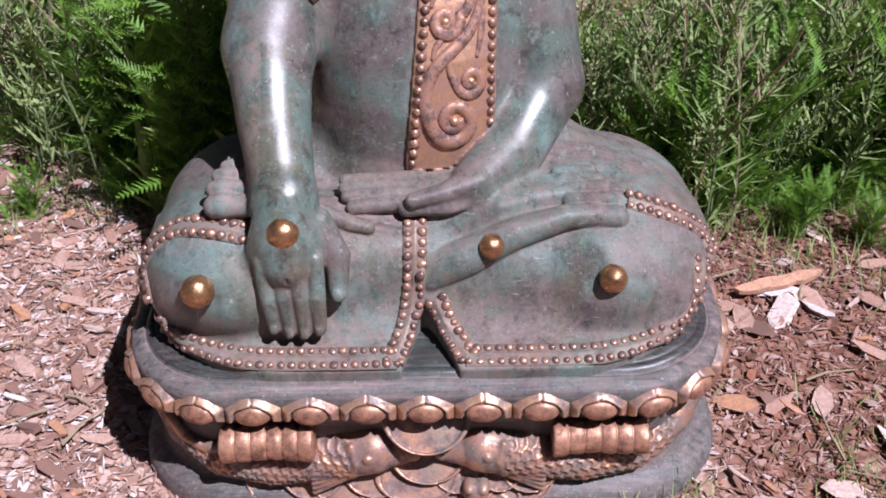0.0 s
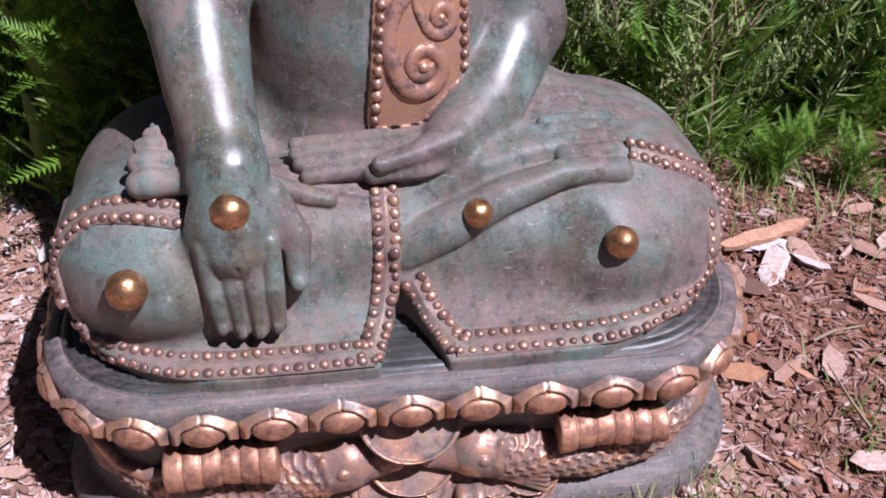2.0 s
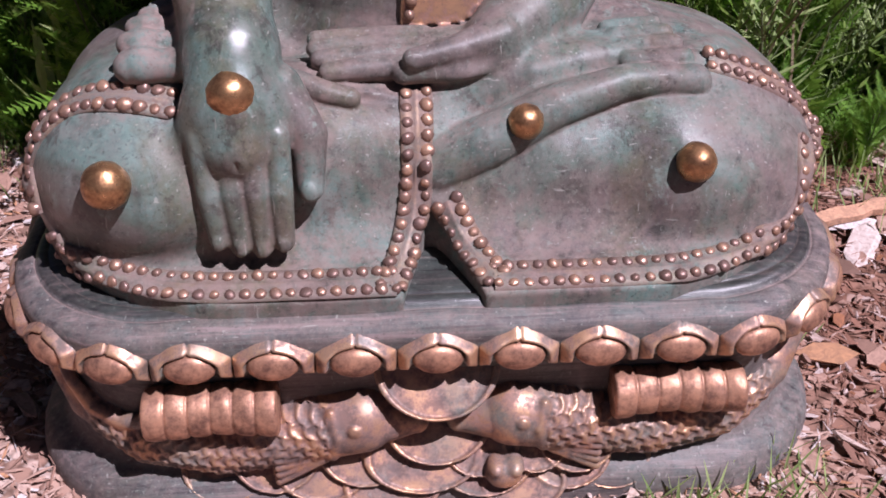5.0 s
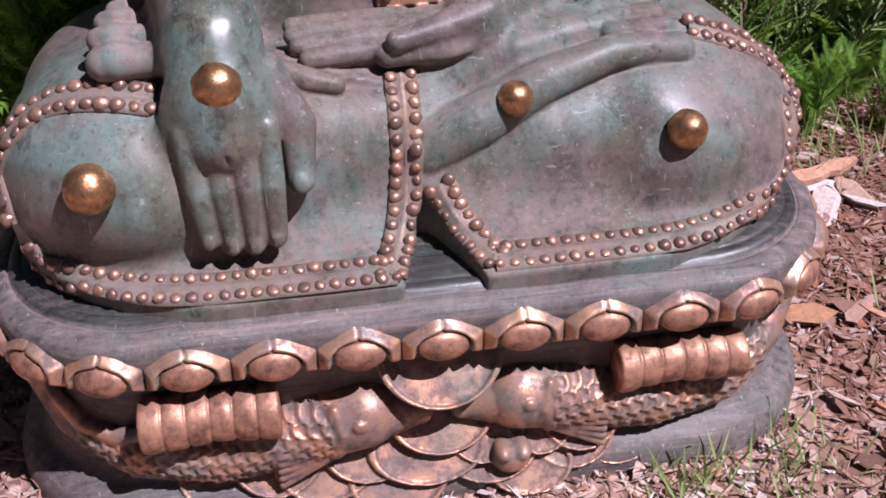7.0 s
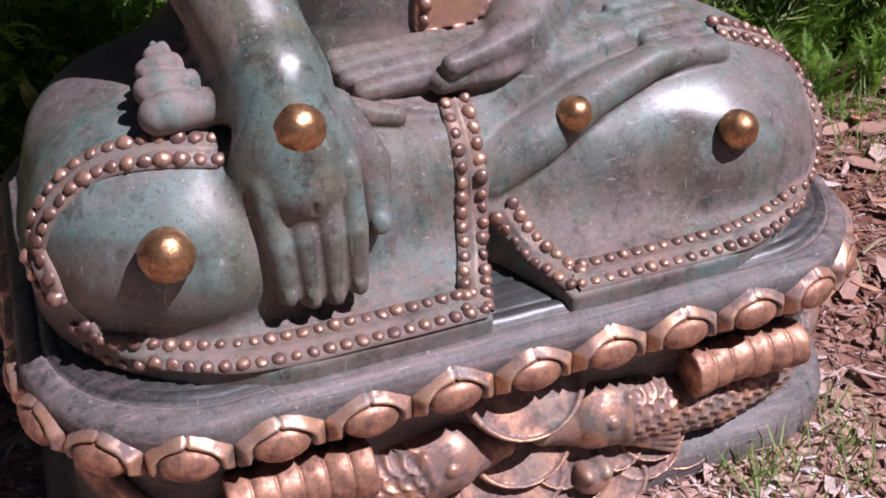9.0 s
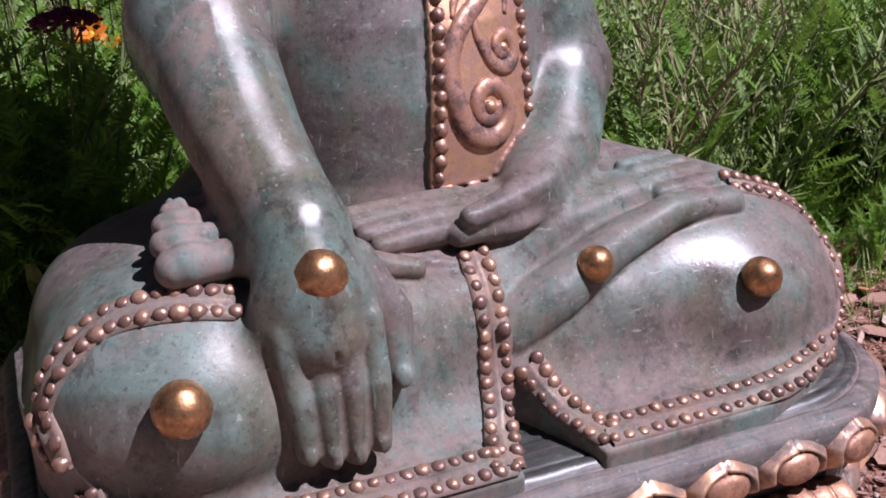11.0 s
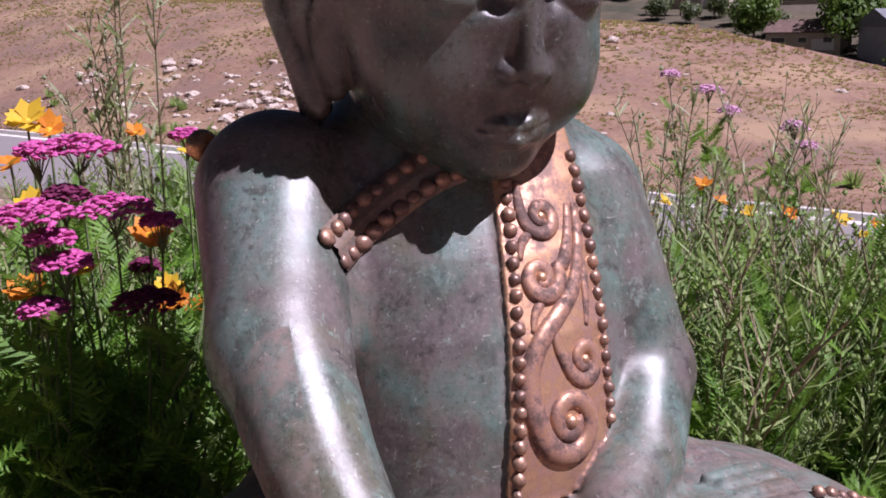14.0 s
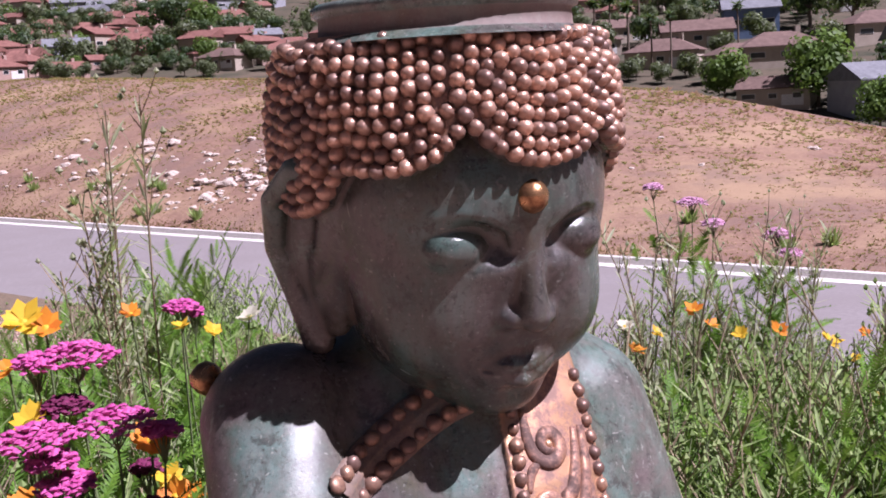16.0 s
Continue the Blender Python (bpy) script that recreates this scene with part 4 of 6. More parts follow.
def fish(s):
    spine = [(0.024 * s, -0.272, 0.112), (0.088 * s, -0.262, 0.116), (0.14 * s, -0.262, 0.106), (0.25 * s, -0.262, 0.084), (0.335 * s, -0.250, 0.092), (0.40 * s, -0.215, 0.125), (0.432 * s, -0.185, 0.165)]
    radii = [0.014, 0.043, 0.042, 0.036, 0.033, 0.030, 0.024]
    field, low, high = rod(spine, radii)

    def scaly(x, y, z):
        d = field(x, y, z)
        along, across = x * s / 0.0165, z / 0.0135
        odd = np.floor(across) % 2
        u, w = (along + odd * 0.5) % 1 - 0.5, across % 1 - 0.5
        ridge = np.sqrt((u + 0.35) ** 2 + (0.9 * w) ** 2)
        lift = 0.0024 * np.clip(1.25 - np.abs(ridge - 0.5) * 6, -0.5, 1)
        return d - np.where((x * s > 0.125) & (x * s < 0.40), lift, 0)

    relief.add((scaly, low, high), 0.004)
    relief.add(rod([(0.121 * s, -0.288, 0.145), (0.114 * s, -0.302, 0.12), (0.121 * s, -0.295, 0.085)], 0.0055), 0.004)
    for k in range(5):
        relief.add(rod([(0.128 * s, -0.293, 0.092 - 0.003 * k), (0.185 * s, -0.300, 0.094 - 0.011 * k + 0.004)], [0.004, 0.005]), 0.002)
    relief.add(egg((0.095 * s, -0.302, 0.128), (0.0085, 0.005, 0.0085)), 0.001)
    for k in range(5 if s < 0 else 0):
        relief.add(rod([(0.43 * s, -0.19, 0.16), ((0.425 + 0.008 * k) * s, -0.19 + 0.012 * k, 0.205)], [0.008, 0.006]), 0.003)


fish(1)
fish(-1)


def ingot(x, y, z):
    d = egg((0, -0.262, 0.192), (0.072, 0.070, 0.063))[0](x, y, z)
    face = -0.75 * (y + 0.298) + 0.66 * (z - 0.165) + 0 * x
    dish = egg((0, -0.262, 0.194), (0.064, 0.080, 0.055))[0](x, y, z)
    return np.maximum(np.maximum(d, face), np.minimum(-dish, face + 0.005) * 1.0)


relief.add((ingot, (-0.08, -0.34, 0.12), (0.08, -0.2, 0.205)), 0.002)

def bowl(cx, cz, wide, deep, y0):
    """A small shallow dish like the ingot above, one of the heap below it."""
    def field(x, y, z):
        d = egg((cx, y0 + 0.034, cz + 0.5 * deep), (wide, 0.058, deep))[0](x, y, z)
        face = -0.75 * (y - y0 + 0.002) + 0.66 * (z - cz) + 0 * x
        dish = egg((cx, y0 + 0.034, cz + 0.53 * deep), (wide * 0.86, 0.07, deep * 0.84))[0](x, y, z)
        return np.maximum(np.maximum(d, face), np.minimum(-dish, face + 0.004))

    return field, (cx - wide, -0.37, max(-0.005, cz - deep)), (cx + wide, -0.22, min(0.2, cz + 1.6 * deep))


for x, z, rx, rz, y in ((0.0, 0.072, 0.052, 0.036, -0.278), (-0.018, 0.040, 0.060, 0.036, -0.284), (0.055, 0.028, 0.05, 0.034, -0.280), (-0.085, 0.046, 0.048, 0.036, -0.276), (-0.135, 0.030, 0.05, 0.036, -0.278), (0.115, 0.052, 0.034, 0.028, -0.276), (0.155, 0.028, 0.045, 0.034, -0.274), (-0.19, 0.040, 0.045, 0.036, -0.272), (-0.055, 0.012, 0.05, 0.030, -0.290), (0.10, 0.010, 0.045, 0.028, -0.288), (0.21, 0.020, 0.04, 0.030, -0.270), (-0.25, 0.026, 0.045, 0.034, -0.268), (0.165, 0.050, 0.04, 0.030, -0.276), (0.25, 0.014, 0.04, 0.028, -0.266), (0.05, 0.052, 0.04, 0.032, -0.278)):
    relief.add(bowl(x, z + 0.004, rx * 1.2, rz * 1.15, y - 0.016 - 0.24 * max(0.0, 0.07 - z)), 0.0012)
for x, z, r_ in ((0.076, 0.050, 0.019), (0.088, 0.062, 0.010), (0.066, 0.063, 0.009)):
    relief.add(egg((x, -0.300, z), (r_ * 1.15, 0.018, r_)), 0.003)
for s in (-1, 1):
    relief.add(rod([(0.03 * s, -0.300, 0.118), (0.06 * s, -0.306, 0.098), (0.09 * s, -0.302, 0.090)], 0.0028), 0.003, cut=True)
# the cord that winds from a bundle to the rim
relief.add(rod([(-0.325, -0.275, 0.135), (-0.36, -0.262, 0.124), (-0.395, -0.245, 0.134), (-0.415, -0.232, 0.165), (-0.43, -0.215, 0.19)], [0.009, 0.009, 0.009, 0.008, 0.006]), 0.004)
relief_verts, relief_faces = relief.net()
piece(relief_verts, relief_faces, np.clip(0.68 + 0.22 * np.sin(61 * relief_verts[:, 0] + 3 * np.sin(47 * relief_verts[:, 2])) + 0.15 * np.sin(133 * relief_verts[:, 2] + 90 * relief_verts[:, 0]), 0.5, 0.95), np.maximum(0.32, hollows(relief, relief_verts, 0.012, 1.3)), 0)


def scroll_case(x0, x1, y, z, r):
    """A bundle with six bulging rings, lying along the pedestal."""
    v, k, m = [], 97, 24
    for i in range(k):
        t = i / (k - 1)
        bulge = abs(math.sin(6 * math.pi * t)) ** 0.30 * (0.72 + 0.28 * ((6 * t) % 1))
        rr = r * (0.86 + 0.14 * bulge) * (1 + 0.03 * math.sin(9 * t + 40 * x0))
        c = (x0 + (x1 - x0) * t, y + 0.006 * math.sin(math.pi * t), z)
        v += [(c[0], c[1] + rr * k_ * math.cos(2 * math.pi * j / m), c[2] + rr * k_ * math.sin(2 * math.pi * j / m)) for j in range(m) for k_ in (1 + 0.05 * noise.noise(Vector((c[0] * 60, math.cos(2 * math.pi * j / m) * 2, math.sin(2 * math.pi * j / m) * 2))),)]
    f = [(i * m + j, i * m + (j + 1) % m, (i + 1) * m + (j + 1) % m, (i + 1) * m + j) for i in range(k - 1) for j in range(m)]
    f += [tuple(range(m))[::-1], tuple((k - 1) * m + j for j in range(m))]
    piece(v, f, 1.0, 0.1, 3)


scroll_case(0.198, 0.348, -0.283, 0.152, 0.0300)
scroll_case(-0.325, -0.178, -0.287, 0.156, 0.0315)


def cast():
    """All pieces joined into one mesh."""
    total = sum(len(p[0]) for p in pieces)
    coords = np.concatenate([p[0] for p in pieces])
    loops, sizes, numbers, start = [], [], [], 0
    for verts, faces, _, _, number in pieces:
        if isinstance(faces, np.ndarray):
            loops.append((faces + start).ravel())
            sizes.append(np.full(len(faces), faces.shape[1]))
        else:
            loops.append(np.array([i + start for face in faces for i in face]))
            sizes.append(np.array([len(face) for face in faces]))
        numbers.append(np.full(len(sizes[-1]), number))
        start += len(verts)
    loops, sizes, numbers = (np.concatenate(a).astype(np.int32) for a in (loops, sizes, numbers))
    me = bpy.data.meshes.new("buddha_statue")
    me.vertices.add(total)
    me.vertices.foreach_set("co", coords.ravel())
    me.loops.add(len(loops))
    me.loops.foreach_set("vertex_index", loops)
    me.polygons.add(len(sizes))
    me.polygons.foreach_set("loop_start", np.r_[0, np.cumsum(sizes)[:-1]].astype(np.int32))
    me.polygons.foreach_set("material_index", numbers)
    me.update(calc_edges=True)
    me.polygons.foreach_set("use_smooth", np.ones(len(sizes), bool))
    for key, k in (("gilt", 2), ("dust_shade", 3)):
        layer = me.attributes.new(key, "FLOAT", "POINT")
        layer.data.foreach_set("value", np.concatenate([p[k] for p in pieces]).astype(np.float32))
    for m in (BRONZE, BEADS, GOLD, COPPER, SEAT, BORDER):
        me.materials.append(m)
    me.validate()
    return me


statue = new("buddha_statue", cast())
statue.location = STATUE
tagged(statue, "green-brown patinated bronze seated Buddha with gilded beads on pedestal", "statue")

# ---- the ground: a planted terrace, a road below it, a dry hill and the far slope with the town ----
CREST = [(-200, -6.0), (-40, -5.0), (0, -3.4), (12.6, -2.0), (17.7, -0.9), (23, 0.2), (35, 1.1), (50, 1.95), (73, 3.1), (110, 3.6), (700, 5.0)]
SLOPE = [(-2000, 0), (3.0, 0), (4.5, -0.38), (10.3, -3.3), (10.8, -3.5), (22.6, -3.5)]
BEYOND = [(0, -13.0), (130, -13.0), (600, 62.0), (1600, 120.0)]


def road_frame(x, y):
    """Metres across (away from the terrace) and along the road."""
    dx, dy = x + 0.18, y - 0.94
    return dx * 0.855 + dy * 0.519, -dx * 0.519 + dy * 0.855


def from_road(s, l):
    return -0.18 + s * 0.855 - l * 0.519, 0.94 + s * 0.519 + l * 0.855


def level(x, y):
    """The ground's height."""
    s, l = road_frame(x, y)
    if s <= 22.65:
        z = np.interp(s, *zip(*SLOPE))
    else:
        top = np.interp(l, *zip(*CREST))
        if s <= 45:
            t = (s - 22.6) / 22.4
            z = -3.42 + (top + 3.42) * (1 - (1 - t) ** 1.7)
            z += 0.12 * noise.noise(Vector((x * 0.25, y * 0.25, 3))) * min(1, (s - 22.6) / 3)
        else:
            far = math.hypot(x + 0.18, y - 0.94)
            t = min(1.0, (far - 45 * far / s) / 50)
            t = t * t * (3 - 2 * t)
            z = top * (1 - t) + t * (np.interp(far, *zip(*BEYOND)) + 1.5 * noise.noise(Vector((x * 0.02, y * 0.02, 1))))
    return float(z)


def simple(name, dark, lit, scale, roughness=0.9, relief=0.3, depth=0.01, second=None):
    m, n, l, b = material(name, roughness)
    c = ramp(n, l, noise_tex(n, l, scale, 8, 0.7), [(0.32, dark), (0.68, lit)])
    if second:
        c = mix(n, l, ramp(n, l, noise_tex(n, l, scale * 0.09, 4, 0.6), [(0.42, grey(0)), (0.62, grey(0.8))]), c, second)
    l.new(c, b.inputs["Base Color"])
    bump(n, l, b, noise_tex(n, l, scale * 4, 6, 0.7), relief, depth)
    return m


def litter(name, stops, size):
    """Small wood litter: angular flakes, each of one tone, with dark gaps."""
    m, n, l, b = material(name, 0.95, 0, 0.2)
    v = n.new("ShaderNodeTexVoronoi")
    v.inputs["Scale"].default_value = size
    g = noise_tex(n, l, size * 0.6, 3, 0.6)
    co = n.new("ShaderNodeTexCoord").outputs["Object"]
    l.new(mix(n, l, 0.02, co, g), v.inputs["Vector"])
    flake = n.new("ShaderNodeSeparateColor")
    l.new(v.outputs["Color"], flake.inputs[0])
    c = ramp(n, l, flake.outputs[0], stops)
    c = mix(n, l, ramp(n, l, v.outputs["Distance"], [(0.45, grey(0)), (0.75, grey(0.8))]), c, (0.10, 0.058, 0.043))
    c = mix(n, l, ramp(n, l, noise_tex(n, l, 1.3, 5, 0.6), [(0.42, grey(0)), (0.62, grey(0.45))]), c, (0.24, 0.15, 0.11))
    l.new(c, b.inputs["Base Color"])
    bump(n, l, b, flake.outputs[1], 0.8, 0.01)
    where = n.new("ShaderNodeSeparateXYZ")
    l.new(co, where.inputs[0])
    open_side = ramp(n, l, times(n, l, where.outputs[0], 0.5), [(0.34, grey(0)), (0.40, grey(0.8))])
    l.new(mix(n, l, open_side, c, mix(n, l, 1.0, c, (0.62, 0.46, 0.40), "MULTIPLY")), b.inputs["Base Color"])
    return m


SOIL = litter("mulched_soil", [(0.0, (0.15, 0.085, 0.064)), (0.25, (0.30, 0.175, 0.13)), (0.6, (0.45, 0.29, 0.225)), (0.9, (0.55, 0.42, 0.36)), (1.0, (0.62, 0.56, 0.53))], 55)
DRY = simple("dry_grass_hill", (0.165, 0.092, 0.064), (0.245, 0.146, 0.102), 1.1, 0.95, 0.5, 0.06, (0.205, 0.118, 0.082))
# straw and bare earth show through the hill's grass in streaks
_n, _l, _b = DRY.node_tree.nodes, DRY.node_tree.links, DRY.node_tree.nodes["Principled BSDF"]
_c = _b.inputs["Base Color"].links[0].from_socket
_c = mix(_n, _l, ramp(_n, _l, noise_tex(_n, _l, 9, 6, 0.75), [(0.45, grey(0)), (0.60, grey(0.8))]), _c, (0.31, 0.20, 0.133))
_c = mix(_n, _l, ramp(_n, _l, noise_tex(_n, _l, 0.35, 6, 0.65), [(0.46, grey(0)), (0.60, grey(0.5))]), _c, (0.215, 0.125, 0.092))
_c = mix(_n, _l, ramp(_n, _l, noise_tex(_n, _l, 3.2, 5, 0.7), [(0.40, grey(0.75)), (0.52, grey(0))]), _c, (0.175, 0.095, 0.067))
# broad patches of yellow straw and of bare dusty earth
_c = mix(_n, _l, ramp(_n, _l, noise_tex(_n, _l, 0.16, 5, 0.6), [(0.47, grey(0)), (0.62, grey(0.75))]), _c, (0.33, 0.225, 0.135))
_c = mix(_n, _l, ramp(_n, _l, noise_tex(_n, _l, 0.27, 6, 0.65), [(0.38, grey(0.6)), (0.50, grey(0))]), _c, (0.165, 0.105, 0.085))
_l.new(_c, _b.inputs["Base Color"])
FAR = simple("far_hillside", (0.028, 0.034, 0.016), (0.115, 0.083, 0.055), 0.12, 0.95, 0.2, 0.3)
TERRACE = simple("garden_soil", (0.09, 0.07, 0.045), (0.25, 0.18, 0.12), 20, 0.95, 0.6, 0.02)

ss = np.r_[-400, -120, -40, -15, np.arange(-6, 4.6, 0.5), np.arange(5, 10.1, 1.0), 10.8, 22.6, np.arange(23.6, 45.1, 1.6), 48, 52, 58, 66, 76, 88, 100, np.arange(115, 600, 25), 700, 900, 1200, 1600]
ll = np.r_[-900, -400, -200, -100, -60, -40, np.arange(-30, 30, 2.0), np.arange(30, 120, 4), np.arange(120, 700, 40), 1000, 1600]
gv = [(*from_road(s, l), 0.0) for s in ss for l in ll]
gv = [(x, y, level(x, y)) for x, y, _ in gv]
gf = [(i * len(ll) + j, (i + 1) * len(ll) + j, (i + 1) * len(ll) + j + 1, i * len(ll) + j + 1) for i in range(len(ss) - 1) for j in range(len(ll) - 1)]
me = bpy.data.meshes.new("ground")
me.from_pydata(gv, [], gf)
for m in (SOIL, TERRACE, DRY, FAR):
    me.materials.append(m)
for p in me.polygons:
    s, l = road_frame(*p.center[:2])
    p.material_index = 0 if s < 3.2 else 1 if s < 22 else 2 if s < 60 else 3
    p.use_smooth = s > 22.6
tagged(new("ground", me), "mulched garden terrace falling to a road and a dry hill", "ground", kind="structure")

ASPHALT = simple("worn_asphalt", (0.185, 0.166, 0.166), (0.24, 0.216, 0.216), 9, 0.9, 0.3, 0.01, (0.20, 0.178, 0.176))
CONCRETE = simple("pale_concrete", (0.50, 0.47, 0.44), (0.62, 0.59, 0.56), 12, 0.85, 0.2, 0.01)


def strip(name, rows, m, label, category):
    """A long strip along the road, by its cross-section in (across, height)."""
    me = bpy.data.meshes.new(name)
    v = [(*from_road(s, l), z) for l in np.arange(-160, 330, 5.0) for s, z in rows]
    k = len(rows)
    me.from_pydata(v, [], [(i * k + j, i * k + j + 1, (i + 1) * k + j + 1, (i + 1) * k + j) for i in range(len(v) // k - 1) for j in range(k - 1)])
    me.materials.append(m)
    return tagged(new(name, me), label, category, kind="structure")


strip("road", [(11.2, -3.6), (11.2, -3.44), (17, -3.40), (21.75, -3.45), (21.75, -3.6)], ASPHALT, "pale grey worn asphalt road below the garden", "road")
strip("kerb", [(21.75, -3.6), (21.75, -3.44), (22.25, -3.46), (22.30, -3.31), (22.46, -3.30), (22.50, -3.6)], CONCRETE, "pale concrete kerb and gutter along the road", "kerb")
strip("near_kerb", [(10.7, -3.6), (10.72, -3.28), (10.9, -3.28), (10.95, -3.43), (11.2, -3.435), (11.2, -3.6)], CONCRETE, "pale concrete kerb on the garden side of the road", "kerb")


# ---- helpers for things with parts ----
def link(name, verts, faces, m, parent=None, label="", smooth=False):
    me = bpy.data.meshes.new(name)
    me.from_pydata([tuple(v) for v in verts], [], faces)
    me.materials.append(m)
    if smooth:
        me.polygons.foreach_set("use_smooth", [True] * len(me.polygons))
    ob = new(name, me)
    ob.parent = parent
    if label:
        tagged(ob, label)
    return ob


class Shape:
    """Collects vertices and faces of one part."""

    def __init__(self):
        self.v, self.f = [], []

    def add(self, verts, faces):
        k = len(self.v)
        self.v += [tuple(p) for p in verts]
        self.f += [tuple(i + k for i in face) for face in faces]

    def stalk(self, line, r0, r1, seats=4):
        pts = [Vector(p) for p in line]
        v = []
        for i, p in enumerate(pts):
            t = (pts[min(i + 1, len(pts) - 1)] - pts[max(i - 1, 0)]).normalized()
            a = t.cross(Vector((0.31, 0.2, 0.93)) if abs(t.z) < 0.9 else Vector((1, 0, 0))).normalized()
            b = t.cross(a)
            r = r0 + (r1 - r0) * i / (len(pts) - 1)
            v += [p + r * (math.cos(2 * math.pi * j / seats) * a + math.sin(2 * math.pi * j / seats) * b) for j in range(seats)]
        self.add(v, [(i * seats + j, i * seats + (j + 1) % seats, (i + 1) * seats + (j + 1) % seats, (i + 1) * seats + j) for i in range(len(pts) - 1) for j in range(seats)])

    def blade(self, base, tip, wide, sag=0.0, fold=0.2):
        """A narrow leaf: a folded strip of three lengths."""
        a, b = Vector(base), Vector(tip)
        d = b - a
        side = d.cross(Vector((random.uniform(-0.4, 0.4), random.uniform(-0.4, 0.4), 1))).normalized()
        n = side.cross(d).normalized()
        v = []
        for t, w in ((0, 0.35), (0.35, 1), (0.7, 0.75)):
            c = a + d * t + n * sag * math.sin(math.pi * t * 0.5)
            v += [c - side * wide * w + n * fold * wide * w, c, c + side * wide * w + n * fold * wide * w]
        v.append(b + n * sag)
        self.add(v, [(0, 1, 4, 3), (1, 2, 5, 4), (3, 4, 7, 6), (4, 5, 8, 7), (6, 7, 9), (7, 8, 9)])

    def fern(self, base, tip, wide, pairs=9, sag=0.0):
        """A feathery leaf: a midrib with pairs of toothed leaflets."""
        a, b = Vector(base), Vector(tip)
        d = b - a
        side = d.cross(Vector((random.uniform(-0.5, 0.5), random.uniform(-0.5, 0.5), 1))).normalized()
        n = side.cross(d).normalized()
        long = d.length
        for i in range(pairs):
            t = 0.12 + 0.86 * i / (pairs - 1)
            c = a + d * t - n * sag * long * t * t
            w = wide * math.sin(math.pi * min(1, 0.18 + 0.80 * t)) ** 0.8 + 0.002
            q = d * (0.40 / pairs)
            for s in (-1, 1):
                e = c + side * s * w + d * (0.7 * w / long) + n * random.uniform(-0.2, 0.35) * w
                self.add([c - q, c + q, e], [(0, 1, 2)])
        self.add([a, a + d * 0.5 + side * 0.0012 - n * sag * long * 0.25, b - n * sag * long, a + d * 0.5 - side * 0.0012 - n * sag * long * 0.25], [(0, 1, 2, 3)])


def leafy(name, dark, lit, through=0.35, rough=0.55):
    m, n, l, b = material(name, rough, 0.0, 0.35)
    g = n.new("ShaderNodeNewGeometry")
    c = ramp(n, l, g.outputs["Random Per Island"], [(0.0, dark), (1.0, lit)])
    c = mix(n, l, 0.35, c, ramp(n, l, noise_tex(n, l, 30, 3, 0.6), [(0.3, dark), (0.7, lit)]))
    l.new(c, b.inputs["Base Color"])
    t = n.new("ShaderNodeBsdfTranslucent")
    l.new(mix(n, l, 0.5, c, (0.30, 0.46, 0.07), "MIX"), t.inputs["Color"])
    x = n.new("ShaderNodeMixShader")
    x.inputs[0].default_value = through
    l.new(b.outputs[0], x.inputs[1])
    l.new(t.outputs[0], x.inputs[2])
    l.new(x.outputs[0], n["Material Output"].inputs[0])
    return m


FERN = leafy("yarrow_leaf", (0.05, 0.135, 0.014), (0.21, 0.40, 0.048), 0.40)
SAGE = leafy("grey_green_leaf", (0.14, 0.235, 0.06), (0.50, 0.60, 0.26), 0.45)
PALE = leafy("pale_dry_leaf", (0.28, 0.30, 0.17), (0.52, 0.53, 0.36), 0.4)
STEM = simple("green_stem", (0.08, 0.12, 0.04), (0.17, 0.2, 0.09), 40)
STRAW = simple("dry_stem", (0.2, 0.15, 0.09), (0.36, 0.29, 0.19), 40)
MAGENTA = leafy("magenta_floret", (0.44, 0.04, 0.23), (0.76, 0.17, 0.46), 0.25, 0.7)
BURGUNDY = leafy("burgundy_floret", (0.09, 0.008, 0.04), (0.24, 0.03, 0.11), 0.15, 0.7)
PINK = leafy("faded_pink_floret", (0.52, 0.22, 0.40), (0.78, 0.48, 0.64), 0.25, 0.7)
ORANGE = leafy("orange_petal", (0.70, 0.17, 0.02), (0.85, 0.36, 0.03), 0.35, 0.6)
YELLOW = leafy("yellow_petal", (0.78, 0.42, 0.02), (0.85, 0.62, 0.05), 0.35, 0.6)
CREAM = leafy("cream_petal", (0.6, 0.55, 0.42), (0.75, 0.72, 0.6), 0.35, 0.6)


